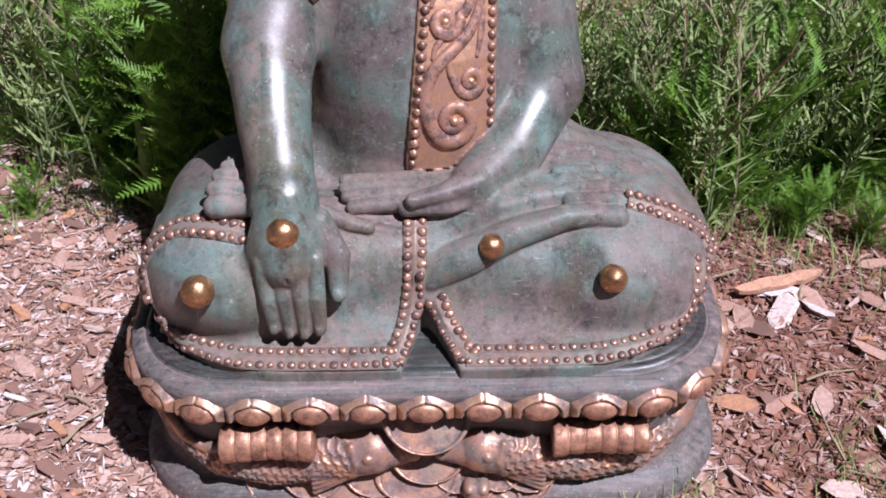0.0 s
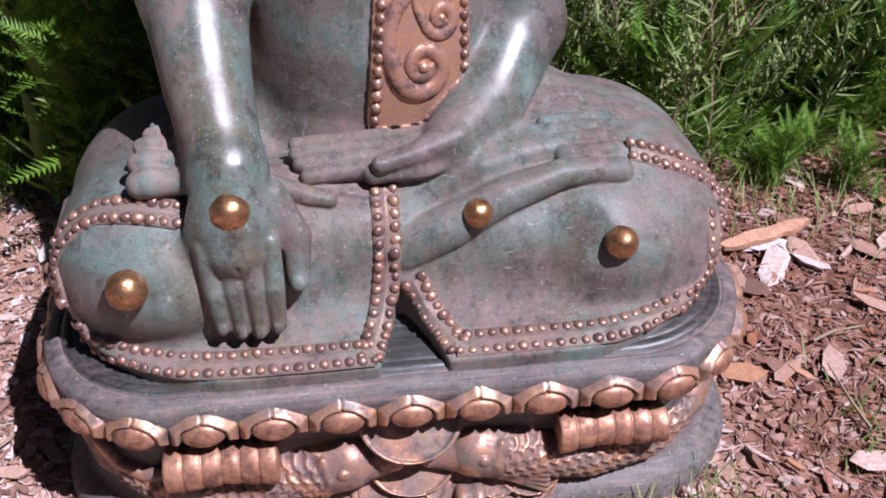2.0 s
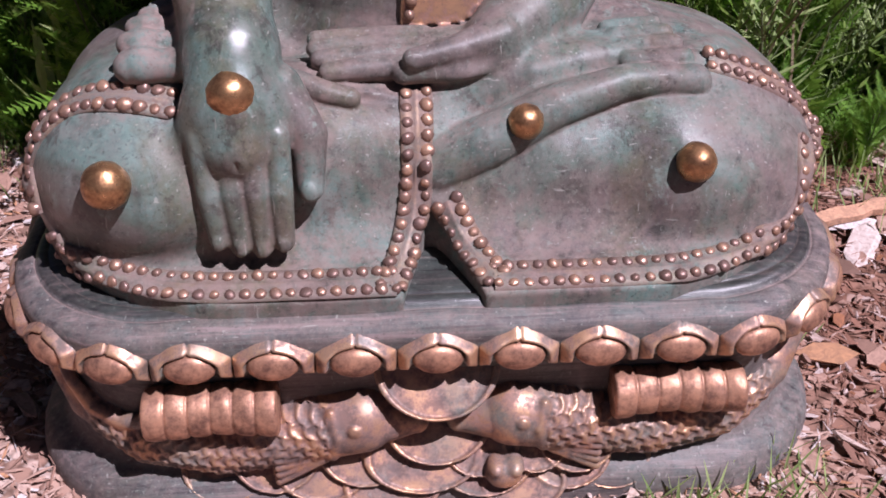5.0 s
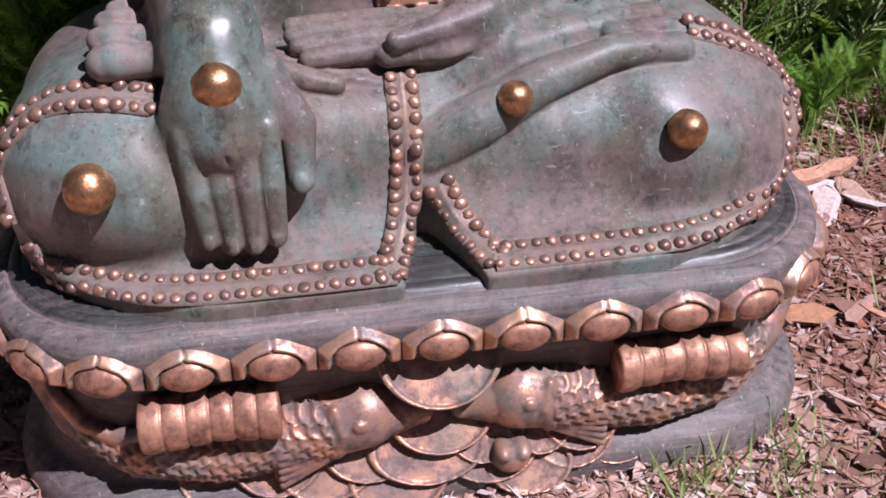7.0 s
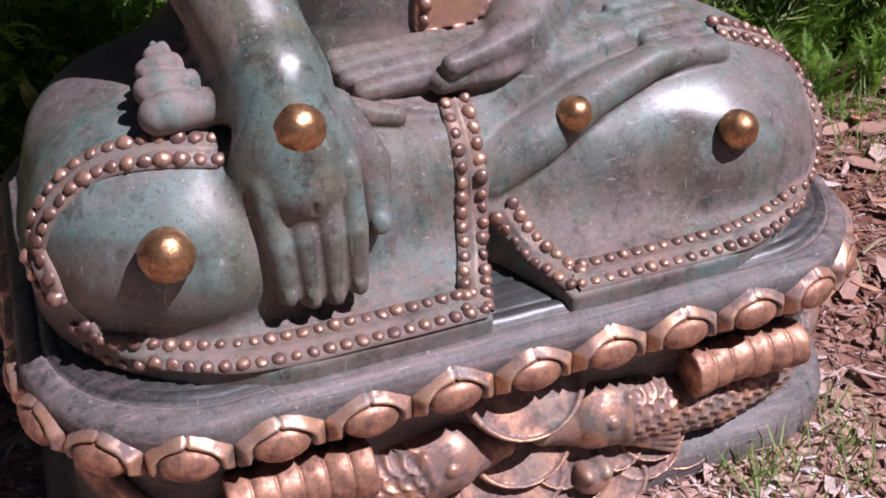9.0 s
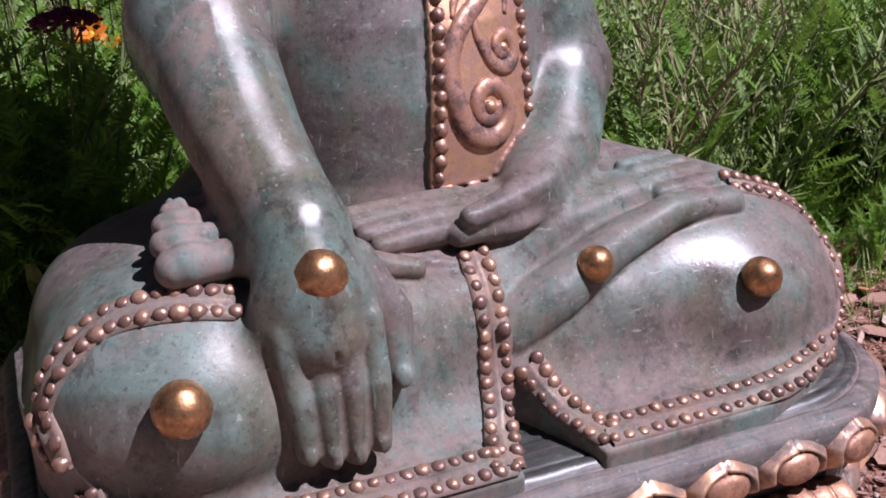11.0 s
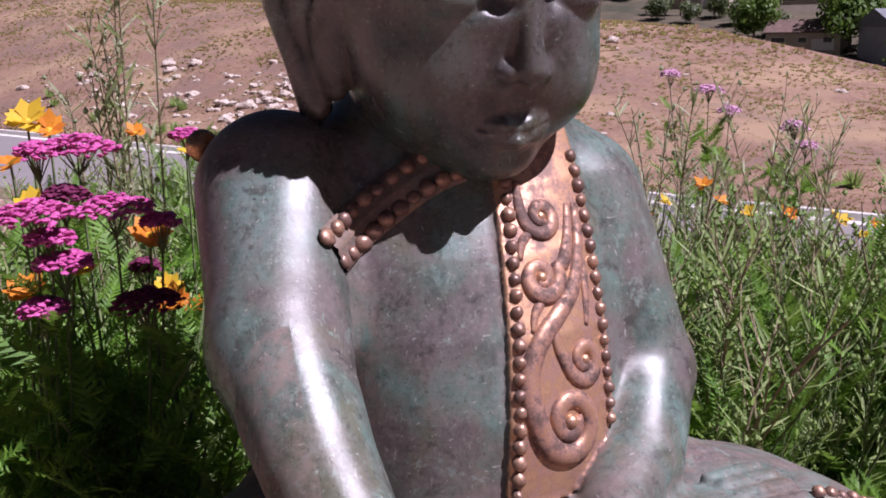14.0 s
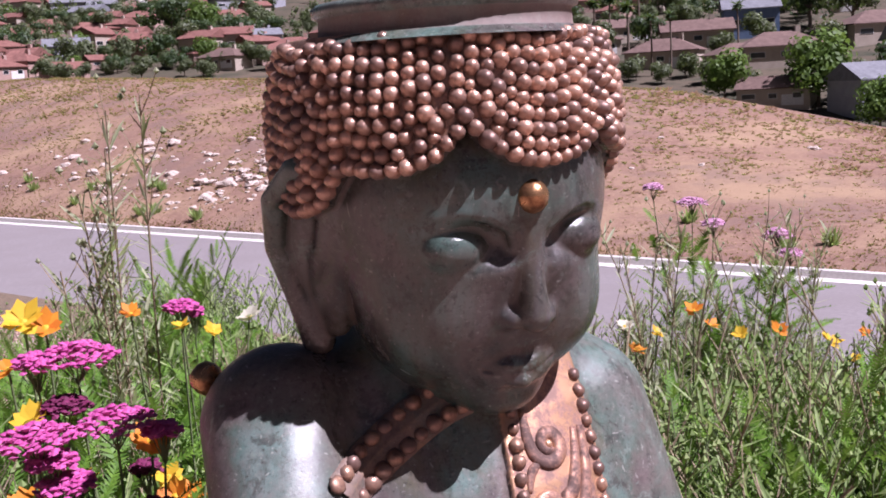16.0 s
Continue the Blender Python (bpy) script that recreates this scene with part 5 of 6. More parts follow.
def flower_plate(parent, centre, radius, m, label):
    """A flat-topped flower head of many florets on a spray of stalks."""
    head_, spray = Shape(), Shape()
    c = Vector(centre)
    for k in range(190):
        r, a = radius * math.sqrt((k + 0.5) / 190), 2.399963 * k
        rr = r * random.uniform(0.9, 1.1)
        p = c + Vector((rr * math.cos(a), rr * math.sin(a), -0.34 * rr * rr / radius + random.uniform(-0.006, 0.005)))
        q = random.uniform(0.0042, 0.0070)
        tilt = Vector((random.uniform(-0.4, 0.4), random.uniform(-0.4, 0.4), 1)).normalized()
        u = tilt.cross(Vector((1, 0.3, 0))).normalized()
        w = tilt.cross(u)
        ring = [p + q * (math.cos(2 * math.pi * j / 5 + a) * u + math.sin(2 * math.pi * j / 5 + a) * w) for j in range(5)]
        head_.add([p + tilt * q * 0.5, p - tilt * q * 0.7, *ring], [(0, 2 + j, 2 + (j + 1) % 5) for j in range(5)] + [(1, 2 + (j + 1) % 5, 2 + j) for j in range(5)])
    for k in range(12):
        a, r = 2 * math.pi * k / 12, radius * random.uniform(0.3, 0.85)
        spray.stalk([c + Vector((0, 0, -0.055)), c + Vector((r * 0.5 * math.cos(a), r * 0.5 * math.sin(a), -0.03)), c + Vector((r * math.cos(a), r * math.sin(a), -0.004))], 0.0013, 0.0008, 3)
    h = link("flower_head", head_.v, head_.f, m, parent, label)
    tagged(link("flower_stalk", spray.v, spray.f, STEM, h), kind="stuff")


def yarrow(seed, height, bushy, blooms=()):
    random.seed(seed)
    base = new("yarrow_plant")
    stems, leaves = Shape(), Shape()
    for k in range(bushy):
        a, lean = random.uniform(0, 6.28), random.uniform(0.15, 0.5)
        h = height * random.uniform(0.55, 1.0)
        x0, y0 = random.uniform(-0.06, 0.06), random.uniform(-0.06, 0.06)
        line = [(x0 + lean * h * t * t * math.cos(a), y0 + lean * h * t * t * math.sin(a), h * t) for t in (0, 0.3, 0.6, 0.85, 1)]
        stems.stalk(line, 0.0035, 0.0018)
        for i in range(13):
            t = 0.05 + 0.93 * i / 12
            p = Vector((x0 + lean * h * t * t * math.cos(a), y0 + lean * h * t * t * math.sin(a), h * t))
            b, size = random.uniform(0, 6.28), random.uniform(0.10, 0.22) * (1.15 - 0.45 * t)
            d = Vector((math.cos(b), math.sin(b), random.uniform(0.7, 2.2))).normalized()
            leaves.fern(p, p + d * size, size * 0.105, 17, random.uniform(0.0, 0.3))
    for k in range(bushy * 3):
        a, size = random.uniform(0, 6.28), random.uniform(0.12, 0.24)
        d = Vector((math.cos(a), math.sin(a), random.uniform(0.8, 2.4))).normalized()
        p = Vector((random.uniform(-0.09, 0.09), random.uniform(-0.09, 0.09), random.uniform(0, 0.03)))
        leaves.fern(p, p + d * size, size * 0.12, 16, random.uniform(0.1, 0.4))
    for x, y, z, r, m, label in blooms:
        line = [(0.25 * x + random.uniform(-0.04, 0.04), 0.25 * y + random.uniform(-0.04, 0.04), 0), (0.4 * x + random.uniform(-0.03, 0.03), 0.4 * y, z * 0.35), (0.75 * x + random.uniform(-0.012, 0.012), 0.75 * y, z * 0.7), (x, y, z - 0.05)]
        stems.stalk(line, 0.0028, 0.0016)
        for t in (0.12, 0.2, 0.28, 0.35, 0.42, 0.48, 0.55, 0.62, 0.68, 0.75, 0.82, 0.9):
            p, b, size = Vector((x * (0.25 + 0.75 * t), y * (0.25 + 0.75 * t), (z - 0.05) * t)), random.uniform(0, 6.28), random.uniform(0.07, 0.15) * (1.2 - 0.5 * t)
            leaves.fern(p, p + Vector((math.cos(b), math.sin(b), 0.8)).normalized() * size, size * 0.14, 14, 0.1)
        flower_plate(base, (x, y, z), r, m, label)
        for k in range(26):
            b, size, t = random.uniform(0, 6.28), random.uniform(0.09, 0.18), random.uniform(0.1, 0.82)
            p = Vector((x * t + random.uniform(-0.09, 0.09), y * t + random.uniform(-0.09, 0.09), (z - 0.05) * t))
            leaves.fern(p, p + Vector((math.cos(b), math.sin(b), random.uniform(0.2, 1.4))).normalized() * size, size * 0.13, 14, random.uniform(0, 0.3))
    tagged(link("stalk", stems.v, stems.f, STEM, base), kind="stuff")
    tagged(link("foliage", leaves.v, leaves.f, FERN, base), kind="stuff")
    return base


def weed(seed, height, count, dry=0.25, most=0.45, leaf=16, m=None, spread=0.1, fine=1.0):
    """A tall thin-leaved plant with branching tops and small buds."""
    random.seed(seed)
    base = new("tall_weed")
    stems, leaves, buds = Shape(), Shape(), Shape()
    for k in range(count):
        a, lean = random.uniform(0, 6.28), random.uniform(0.05, most)
        h = height * random.uniform(0.6, 1.0)
        x0, y0 = random.uniform(-spread, spread), random.uniform(-spread, spread)

        def at(t):
            return Vector((x0 + lean * h * t * t * math.cos(a), y0 + lean * h * t * t * math.sin(a), h * t))

        stems.stalk([at(t) for t in (0, 0.3, 0.6, 0.85, 1)], 0.003, 0.0013)
        for i in range(leaf):
            t, b, size = 0.04 + 0.93 * i / (leaf - 1), random.uniform(0, 6.28), fine * random.uniform(0.035, 0.10)
            d = Vector((math.cos(b), math.sin(b), random.uniform(0.4, 1.4))).normalized()
            leaves.blade(at(t), at(t) + d * size, size * random.uniform(0.03, 0.065), random.uniform(-0.02, 0.02))
        for i in range(6):
            t, b, size = random.uniform(0.7, 1.0), random.uniform(0, 6.28), random.uniform(0.04, 0.1)
            e = at(t) + Vector((0.6 * math.cos(b), 0.6 * math.sin(b), 1)).normalized() * size
            stems.stalk([at(t), (at(t) + e) / 2 + Vector((0, 0, -0.004)), e], 0.0013, 0.0009, 3)
            r = random.uniform(0.004, 0.007)
            buds.add([e + Vector(p) * r for p in ((0, 0, 1.4), (1, 0, 0), (0, 1, 0), (-1, 0, 0), (0, -1, 0), (0, 0, -1))], [(0, 1, 2), (0, 2, 3), (0, 3, 4), (0, 4, 1), (5, 2, 1), (5, 3, 2), (5, 4, 3), (5, 1, 4)])
    tagged(link("stalk", stems.v, stems.f, STRAW if dry > 0.5 else STEM, base), kind="stuff")
    tagged(link("foliage", leaves.v, leaves.f, m or SAGE, base), kind="stuff")
    tagged(link("seed_head", buds.v, buds.f, m or SAGE, base), kind="stuff")
    return base


def daisy(seed, height, blooms):
    """A leafy clump with broad-petalled flowers."""
    random.seed(seed)
    base = new("flowering_clump")
    stems, leaves = Shape(), Shape()
    for x, y, z, r, m, label in blooms:
        stems.stalk([(0.2 * x, 0.2 * y, 0), (0.7 * x, 0.7 * y, z * 0.6), (x, y, z)], 0.0028, 0.0018)
        petals = Shape()
        c = Vector((x, y, z))
        tilt = Vector((random.uniform(-0.5, 0.5), random.uniform(-0.9, 0.1), 1)).normalized()
        u = tilt.cross(Vector((1, 0.2, 0))).normalized()
        w = tilt.cross(u)
        for j in range(13):
            a = 2 * math.pi * j / 13 * 2 + random.uniform(-0.1, 0.1)
            d, e = math.cos(a) * u + math.sin(a) * w, -math.sin(a) * u + math.cos(a) * w
            k = r * random.uniform(0.85, 1.1)
            lift = random.uniform(0.05, 0.9)
            petals.add([c, c + d * k * 0.6 + e * k * 0.36 + tilt * k * lift * 0.6, c + d * k + tilt * k * lift, c + d * k * 0.6 - e * k * 0.36 + tilt * k * lift * 0.6], [(0, 1, 2, 3)])
        f = link("flower", petals.v, petals.f, m, base, label)
        eye = Shape()
        eye.add([c + tilt * r * 0.2] + [c + tilt * r * 0.1 + r * 0.22 * (math.cos(2 * math.pi * j / 7) * u + math.sin(2 * math.pi * j / 7) * w) for j in range(7)], [(0, 1 + j, 1 + (j + 1) % 7) for j in range(7)])
        link("flower_centre", eye.v, eye.f, YELLOW, f)
    for k in range(70):
        a, size = random.uniform(0, 6.28), random.uniform(0.08, 0.22)
        d = Vector((math.cos(a), math.sin(a), random.uniform(0.4, 2.2))).normalized()
        p = Vector((random.uniform(-0.1, 0.1), random.uniform(-0.1, 0.1), random.uniform(0, height * 0.55)))
        leaves.blade(p, p + d * size, size * random.uniform(0.05, 0.1), random.uniform(-0.02, 0.02))
    tagged(link("stalk", stems.v, stems.f, STEM, base), kind="stuff")
    tagged(link("foliage", leaves.v, leaves.f, SAGE, base), kind="stuff")
    return base


MG, BG, PK = "flat magenta flower head", "dark burgundy flower head", "faded pink flower head"
yarrow_label = "bushy green yarrow with feathery leaves growing in mulch"
bloom_label = "tall green yarrow carrying flat magenta flower heads"
weed_label = "tall grey-green weed with narrow leaves and small buds"


def stand(ob, x, y, turn=0.0, size=1.0):
    ob.matrix_basis = Matrix.LocRotScale((x, y, level(x, y) - 0.01), Euler((0, 0, turn)), (size, size, size))
    return ob


def repeat(ob, spots, rng, least=0.8, most=1.15):
    """Copies of a plant at other spots, each turned and sized its own way."""
    for x, y in spots:
        c = copy_thing(ob, Matrix.Identity(4))
        c.matrix_basis = Matrix.LocRotScale((x, y, level(x, y) - 0.01), Euler((0, 0, rng.uniform(0, 6.28))), [rng.uniform(least, most)] * 3)


def scatter(rng, count, x0, x1, y0, y1, keep):
    out = []
    while len(out) < count:
        x, y = rng.uniform(x0, x1), rng.uniform(y0, y1)
        if keep(x, y):
            out.append((x, y))
    return out


def bed(x, y):
    """Where the planting begins behind the mulch."""
    if -0.35 < x < 0.85 and y < 2.42:
        return False
    edge = 2.62 + 0.12 * math.sin(5 * x) if x < 0.3 else 2.45 - 0.1 * (x - 0.8) + 0.1 * math.sin(6 * x)
    return y > edge


rng = random.Random(5)
green = [tagged(yarrow(11, 0.42, 7), yarrow_label, "plant", "yarrow in the bed"), tagged(yarrow(12, 0.55, 8), yarrow_label, "plant", "yarrow in the bed"), tagged(yarrow(13, 0.34, 6), yarrow_label, "plant", "yarrow in the bed")]
weeds = [tagged(weed(21, 0.50, 10, 0.25, 0.5, 30, None, 0.1, 0.8), weed_label, "plant", "weeds in the bed"), tagged(weed(22, 0.58, 11, 0.8, 0.4, 34, None, 0.1, 0.75), weed_label, "plant", "weeds in the bed"), tagged(weed(23, 0.42, 11, 0.25, 0.6, 26), weed_label, "plant", "weeds in the bed")]
stand(green[0], -0.62, 2.78), stand(green[1], -0.33, 2.85), stand(green[2], -0.95, 2.72)
stand(weeds[0], 1.0, 2.6), stand(weeds[1], 1.25, 2.85), stand(weeds[2], 1.5, 2.5)
for k, ob in enumerate(green):
    repeat(ob, scatter(rng, 12, -1.7, 0.35, 2.5, 4.1, bed), rng)
    repeat(ob, scatter(rng, 10, -0.55, 0.2, 2.45, 3.0, bed), rng)
    repeat(ob, scatter(rng, 6, -1.3, 1.2, 3.6, 6.0, bed), rng)
    repeat(ob, scatter(rng, 8, 0.6, 1.9, 2.4, 2.8, bed), rng)
    repeat(ob, scatter(rng, 3, 0.3, 1.9, 2.8, 3.8, bed), rng, 0.6, 0.8)
for k, ob in enumerate(weeds):
    repeat(ob, scatter(rng, 26, 0.45, 2.9, 2.6, 4.8, bed), rng, 0.58, 0.86)
    repeat(ob, scatter(rng, 9, -0.75, 0.15, 2.62, 3.3, bed), rng)
    repeat(ob, scatter(rng, 13, 0.62, 1.9, 2.4, 2.85, bed), rng)
    repeat(ob, scatter(rng, 12, -1.4, 0.7, 2.9, 5.5, bed), rng)

# low tufts of yarrow that creep over the edge of the mulch
for x, y in ((0.9, 2.40), (1.05, 2.32), (1.2, 2.25), (1.36, 2.32), (1.5, 2.2), (0.98, 2.44), (1.14, 2.40), (-0.5, 2.5), (-0.72, 2.44), (-0.36, 2.55)):
    c = copy_thing(green[2], Matrix.Identity(4))
    c.matrix_basis = Matrix.LocRotScale((x, y, level(x, y) - 0.01), Euler((0, 0, rng.uniform(0, 6.28))), [rng.uniform(0.4, 0.6)] * 3)

# the flowering plants
G_ = "flowers behind the statue"
stand(tagged(yarrow(31, 0.66, 11, [(-0.007, -0.05, 0.845, 0.056, MAGENTA, MG), (-0.06, -0.05, 0.838, 0.028, MAGENTA, MG), (-0.03, -0.08, 0.78, 0.034, BURGUNDY, BG)]), bloom_label, "plant", G_), -0.17, 2.50)
stand(tagged(yarrow(32, 0.60, 11, [(-0.038, -0.07, 0.773, 0.050, MAGENTA, MG), (0.02, -0.07, 0.744, 0.024, MAGENTA, MG), (-0.007, -0.10, 0.648, 0.045, BURGUNDY, BG), (0.0, 0.03, 0.66, 0.02, BURGUNDY, BG)]), bloom_label, "plant", G_), -0.10, 2.42)
stand(tagged(yarrow(33, 0.60, 11, [(0.016, -0.10, 0.781, 0.050, MAGENTA, MG), (0.044, -0.10, 0.713, 0.036, MAGENTA, MG), (0.03, -0.10, 0.745, 0.030, MAGENTA, MG), (0.015, -0.10, 0.655, 0.030, MAGENTA, MG)]), bloom_label, "plant", G_), -0.25, 2.40)
stand(tagged(yarrow(34, 0.66, 8, [(-0.015, -0.05, 0.802, 0.030, MAGENTA, MG), (0.01, -0.02, 0.78, 0.018, MAGENTA, MG)]), bloom_label, "plant", G_), 0.03, 2.95)
stand(tagged(yarrow(35, 0.5, 5, [(-0.03, -0.05, 0.80, 0.045, PINK, PK), (-0.02, -0.15, 0.74, 0.035, PINK, PK), (-0.11, 0.05, 0.845, 0.03, PINK, PK)]), "tall yarrow with faded pink flower heads", "plant", G_), 1.75, 3.85)
stand(tagged(yarrow(36, 0.5, 5, [(0.016, -0.05, 0.72, 0.05, PINK, PK), (0.0, -0.13, 0.67, 0.04, PINK, PK), (-0.03, -0.1, 0.735, 0.03, PINK, PK)]), "tall yarrow with faded pink flower heads", "plant", G_), 2.02, 3.83)
stand(tagged(yarrow(37, 0.3, 4, [(0.02, -0.05, 0.16, 0.018, MAGENTA, MG), (0.1, 0.05, 0.13, 0.018, MAGENTA, MG)]), bloom_label, "plant", G_), 1.38, 2.85)
OL, YL, CL = "orange petalled flower", "golden yellow flower", "cream white flower"
daisy_label = "leafy clump with orange and yellow daisy flowers"
stand(tagged(daisy(41, 0.5, [(-0.044, -0.05, 0.857, 0.032, YELLOW, YL), (-0.015, -0.03, 0.84, 0.028, ORANGE, OL), (-0.07, -0.1, 0.80, 0.025, ORANGE, OL)]), daisy_label, "plant", G_), -0.20, 2.65)
stand(tagged(daisy(42, 0.45, [(0.007, -0.05, 0.707, 0.03, ORANGE, OL), (0.04, 0.05, 0.583, 0.03, ORANGE, OL), (0.07, 0.15, 0.54, 0.03, ORANGE, OL), (0.04, 0.15, 0.58, 0.026, YELLOW, YL)]), daisy_label, "plant", G_), -0.10, 2.45)
stand(tagged(daisy(43, 0.45, [(0.06, -0.05, 0.76, 0.03, YELLOW, YL), (0.103, -0.05, 0.66, 0.028, YELLOW, YL), (0.042, -0.05, 0.639, 0.032, ORANGE, OL)]), daisy_label, "plant", G_), -0.30, 2.45)
stand(tagged(daisy(44, 0.5, [(-0.08, -0.05, 0.81, 0.02, ORANGE, OL), (0.008, 0.0, 0.765, 0.018, YELLOW, YL), (0.063, 0.0, 0.75, 0.018, YELLOW, YL), (0.155, 0.15, 0.735, 0.026, CREAM, CL)]), daisy_label, "plant", G_), 0.0, 2.85)
stand(tagged(daisy(45, 0.4, [(0.02, 0.0, 0.555, 0.026, ORANGE, OL), (0.07, 0.0, 0.51, 0.022, ORANGE, OL), (0.16, 0.0, 0.47, 0.024, YELLOW, YL)]), daisy_label, "plant", G_), 1.30, 3.20)
stand(tagged(daisy(46, 0.4, [(-0.02, 0.0, 0.478, 0.03, YELLOW, YL), (-0.03, -0.1, 0.457, 0.02, YELLOW, YL), (0.06, 0.3, 0.435, 0.026, ORANGE, OL), (0.13, 0.0, 0.304, 0.024, YELLOW, YL)]), daisy_label, "plant", G_), 1.60, 3.0)
stand(tagged(daisy(47, 0.4, [(0.009, 0.05, 0.57, 0.022, CREAM, CL), (-0.02, -0.05, 0.537, 0.024, ORANGE, OL), (0.08, 0.02, 0.55, 0.02, YELLOW, YL)]), daisy_label, "plant", G_), 1.05, 3.05)
stand(tagged(daisy(48, 0.35, [(0.05, 0.0, 0.39, 0.02, ORANGE, OL), (-0.1, -0.2, 0.22, 0.024, YELLOW, YL)]), daisy_label, "plant", G_), 2.0, 3.4)
dry_label = "tall pale dry-topped weed standing above the flowers"
stand(tagged(weed(51, 1.20, 9, 0.8, 0.07, 120, PALE, 0.055, 0.75), dry_label, "plant"), -0.09, 2.92)
stand(tagged(weed(52, 0.86, 6, 0.8, 0.3, 60, PALE, 0.08, 0.7), dry_label, "plant"), 1.15, 3.1)
stand(tagged(weed(53, 0.80, 4, 0.8, 0.25, 26, PALE), dry_label, "plant"), 0.2, 3.1)
stand(tagged(weed(55, 0.84, 5, 0.8, 0.25, 60, PALE, 0.08, 0.7), dry_label, "plant"), 1.35, 3.3)
stand(tagged(weed(56, 0.9, 5, 0.8, 0.25, 60, PALE, 0.08, 0.7), dry_label, "plant"), 1.95, 3.55)
stand(tagged(weed(57, 0.74, 5, 0.8, 0.3, 60, PALE, 0.08, 0.7), dry_label, "plant"), 0.98, 3.25)
stand(tagged(weed(54, 0.92, 6, 0.8, 0.3, 60, PALE, 0.08, 0.7), dry_label, "plant"), 1.65, 3.35)


def dry_stalk(seed):
    random.seed(seed)
    q = Shape()
    h, a, lean = random.uniform(0.45, 0.7), random.uniform(0, 6.28), random.uniform(0.2, 0.7)
    line = [Vector((lean * h * t * t * math.cos(a) + random.uniform(-0.01, 0.01), lean * h * t * t * math.sin(a), h * t)) for t in (0, 0.25, 0.5, 0.75, 1)]
    q.stalk(line, 0.0042, 0.002, 5)
    for k in range(4):
        b, p = random.uniform(0, 6.28), line[1 + k % 3]
        q.stalk([p, p + Vector((0.05 * math.cos(b), 0.05 * math.sin(b), 0.07)), p + Vector((0.07 * math.cos(b), 0.07 * math.sin(b), 0.14))], 0.0022, 0.0012, 4)
    return link("dry_stalk", q.v, q.f, STRAW)


stalks = [tagged(dry_stalk(k), "bare brown dry stalk leaning among the weeds", "plant", "dry stalks in the bed") for k in (81, 82, 83)]
for k, ob in enumerate(stalks):
    stand(ob, 1.0 + 0.2 * k, 2.5 + 0.1 * k)
    repeat(ob, scatter(rng, 12, 0.7, 2.2, 2.4, 3.4, bed), rng)
    repeat(ob, scatter(rng, 5, -1.0, 0.1, 2.6, 3.2, bed), rng)


# ---- low grass and weeds in the mulch ----
def grass(spots, label):
    rng_ = random.Random(77)
    g = Shape()
    random.seed(78)
    for cx, cy, spread, count, tall in spots:
        for k in range(count):
            x, y = rng_.gauss(cx, spread), rng_.gauss(cy, spread)
            if mulch_here(x, y):
                h, a, lean = tall * rng_.uniform(0.4, 1.0), rng_.uniform(0, 6.28), rng_.uniform(0.2, 1.0)
                g.blade((x, y, 0.0), (x + lean * h * math.cos(a), y + lean * h * math.sin(a), h), 0.0016, 0.0)
    tagged(link("low_grass", g.v, g.f, SAGE), label, "grass", kind="stuff")


# ---- wood chips ----
def chip_material(name, stops, each):
    m, n, l, b = material(name, 0.85, 0, 0.25)
    pick = n.new("ShaderNodeObjectInfo").outputs["Random"] if each else n.new("ShaderNodeNewGeometry").outputs["Random Per Island"]
    c = ramp(n, l, pick, stops)
    co = n.new("ShaderNodeTexCoord")
    grain = noise_tex(n, l, 90, 5, 0.6, co.outputs["Object"], 1.5)
    c = mix(n, l, ramp(n, l, grain, [(0.35, grey(0.55)), (0.65, grey(0))]), c, (0.17, 0.10, 0.075))
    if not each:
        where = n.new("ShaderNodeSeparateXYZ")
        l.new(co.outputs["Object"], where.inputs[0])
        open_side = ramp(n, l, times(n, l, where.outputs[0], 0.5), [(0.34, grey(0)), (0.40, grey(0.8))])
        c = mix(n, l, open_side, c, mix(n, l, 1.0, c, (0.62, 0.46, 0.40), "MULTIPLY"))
    l.new(c, b.inputs["Base Color"])
    bump(n, l, b, grain, 0.35, 0.003)
    return m


TONES = [(0.0, (0.15, 0.085, 0.064)), (0.2, (0.29, 0.165, 0.122)), (0.42, (0.41, 0.25, 0.19)), (0.62, (0.50, 0.335, 0.265)), (0.74, (0.56, 0.43, 0.37)), (0.80, (0.70, 0.64, 0.62)), (0.90, (0.72, 0.67, 0.66)), (0.93, (0.44, 0.22, 0.12)), (1.0, (0.50, 0.26, 0.14))]
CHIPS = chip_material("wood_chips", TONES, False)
BIG_CHIP = chip_material("wood_chip", TONES, True)


def chip_shape(rng, long, wide, thick):
    """A splintered chip: a thin slab with an uneven six-cornered outline, bent along its length."""
    bend, v = rng.uniform(-0.25, 0.25) * long, []
    for sz in (-0.5, 0.5):
        for u, w in ((-0.5, -0.1), (-0.3, -0.5), (0.28, -0.45), (0.5, 0.12), (0.22, 0.5), (-0.34, 0.42)):
            x, y = u * long * rng.uniform(0.7, 1.15), w * wide * rng.uniform(0.5, 1.2)
            v.append((x, y, sz * thick * rng.uniform(0.6, 1.2) + bend * (u * u - 0.1)))
    return v, [(5, 4, 3, 2, 1, 0), (6, 7, 8, 9, 10, 11)] + [(k, (k + 1) % 6, 6 + (k + 1) % 6, 6 + k) for k in range(6)]


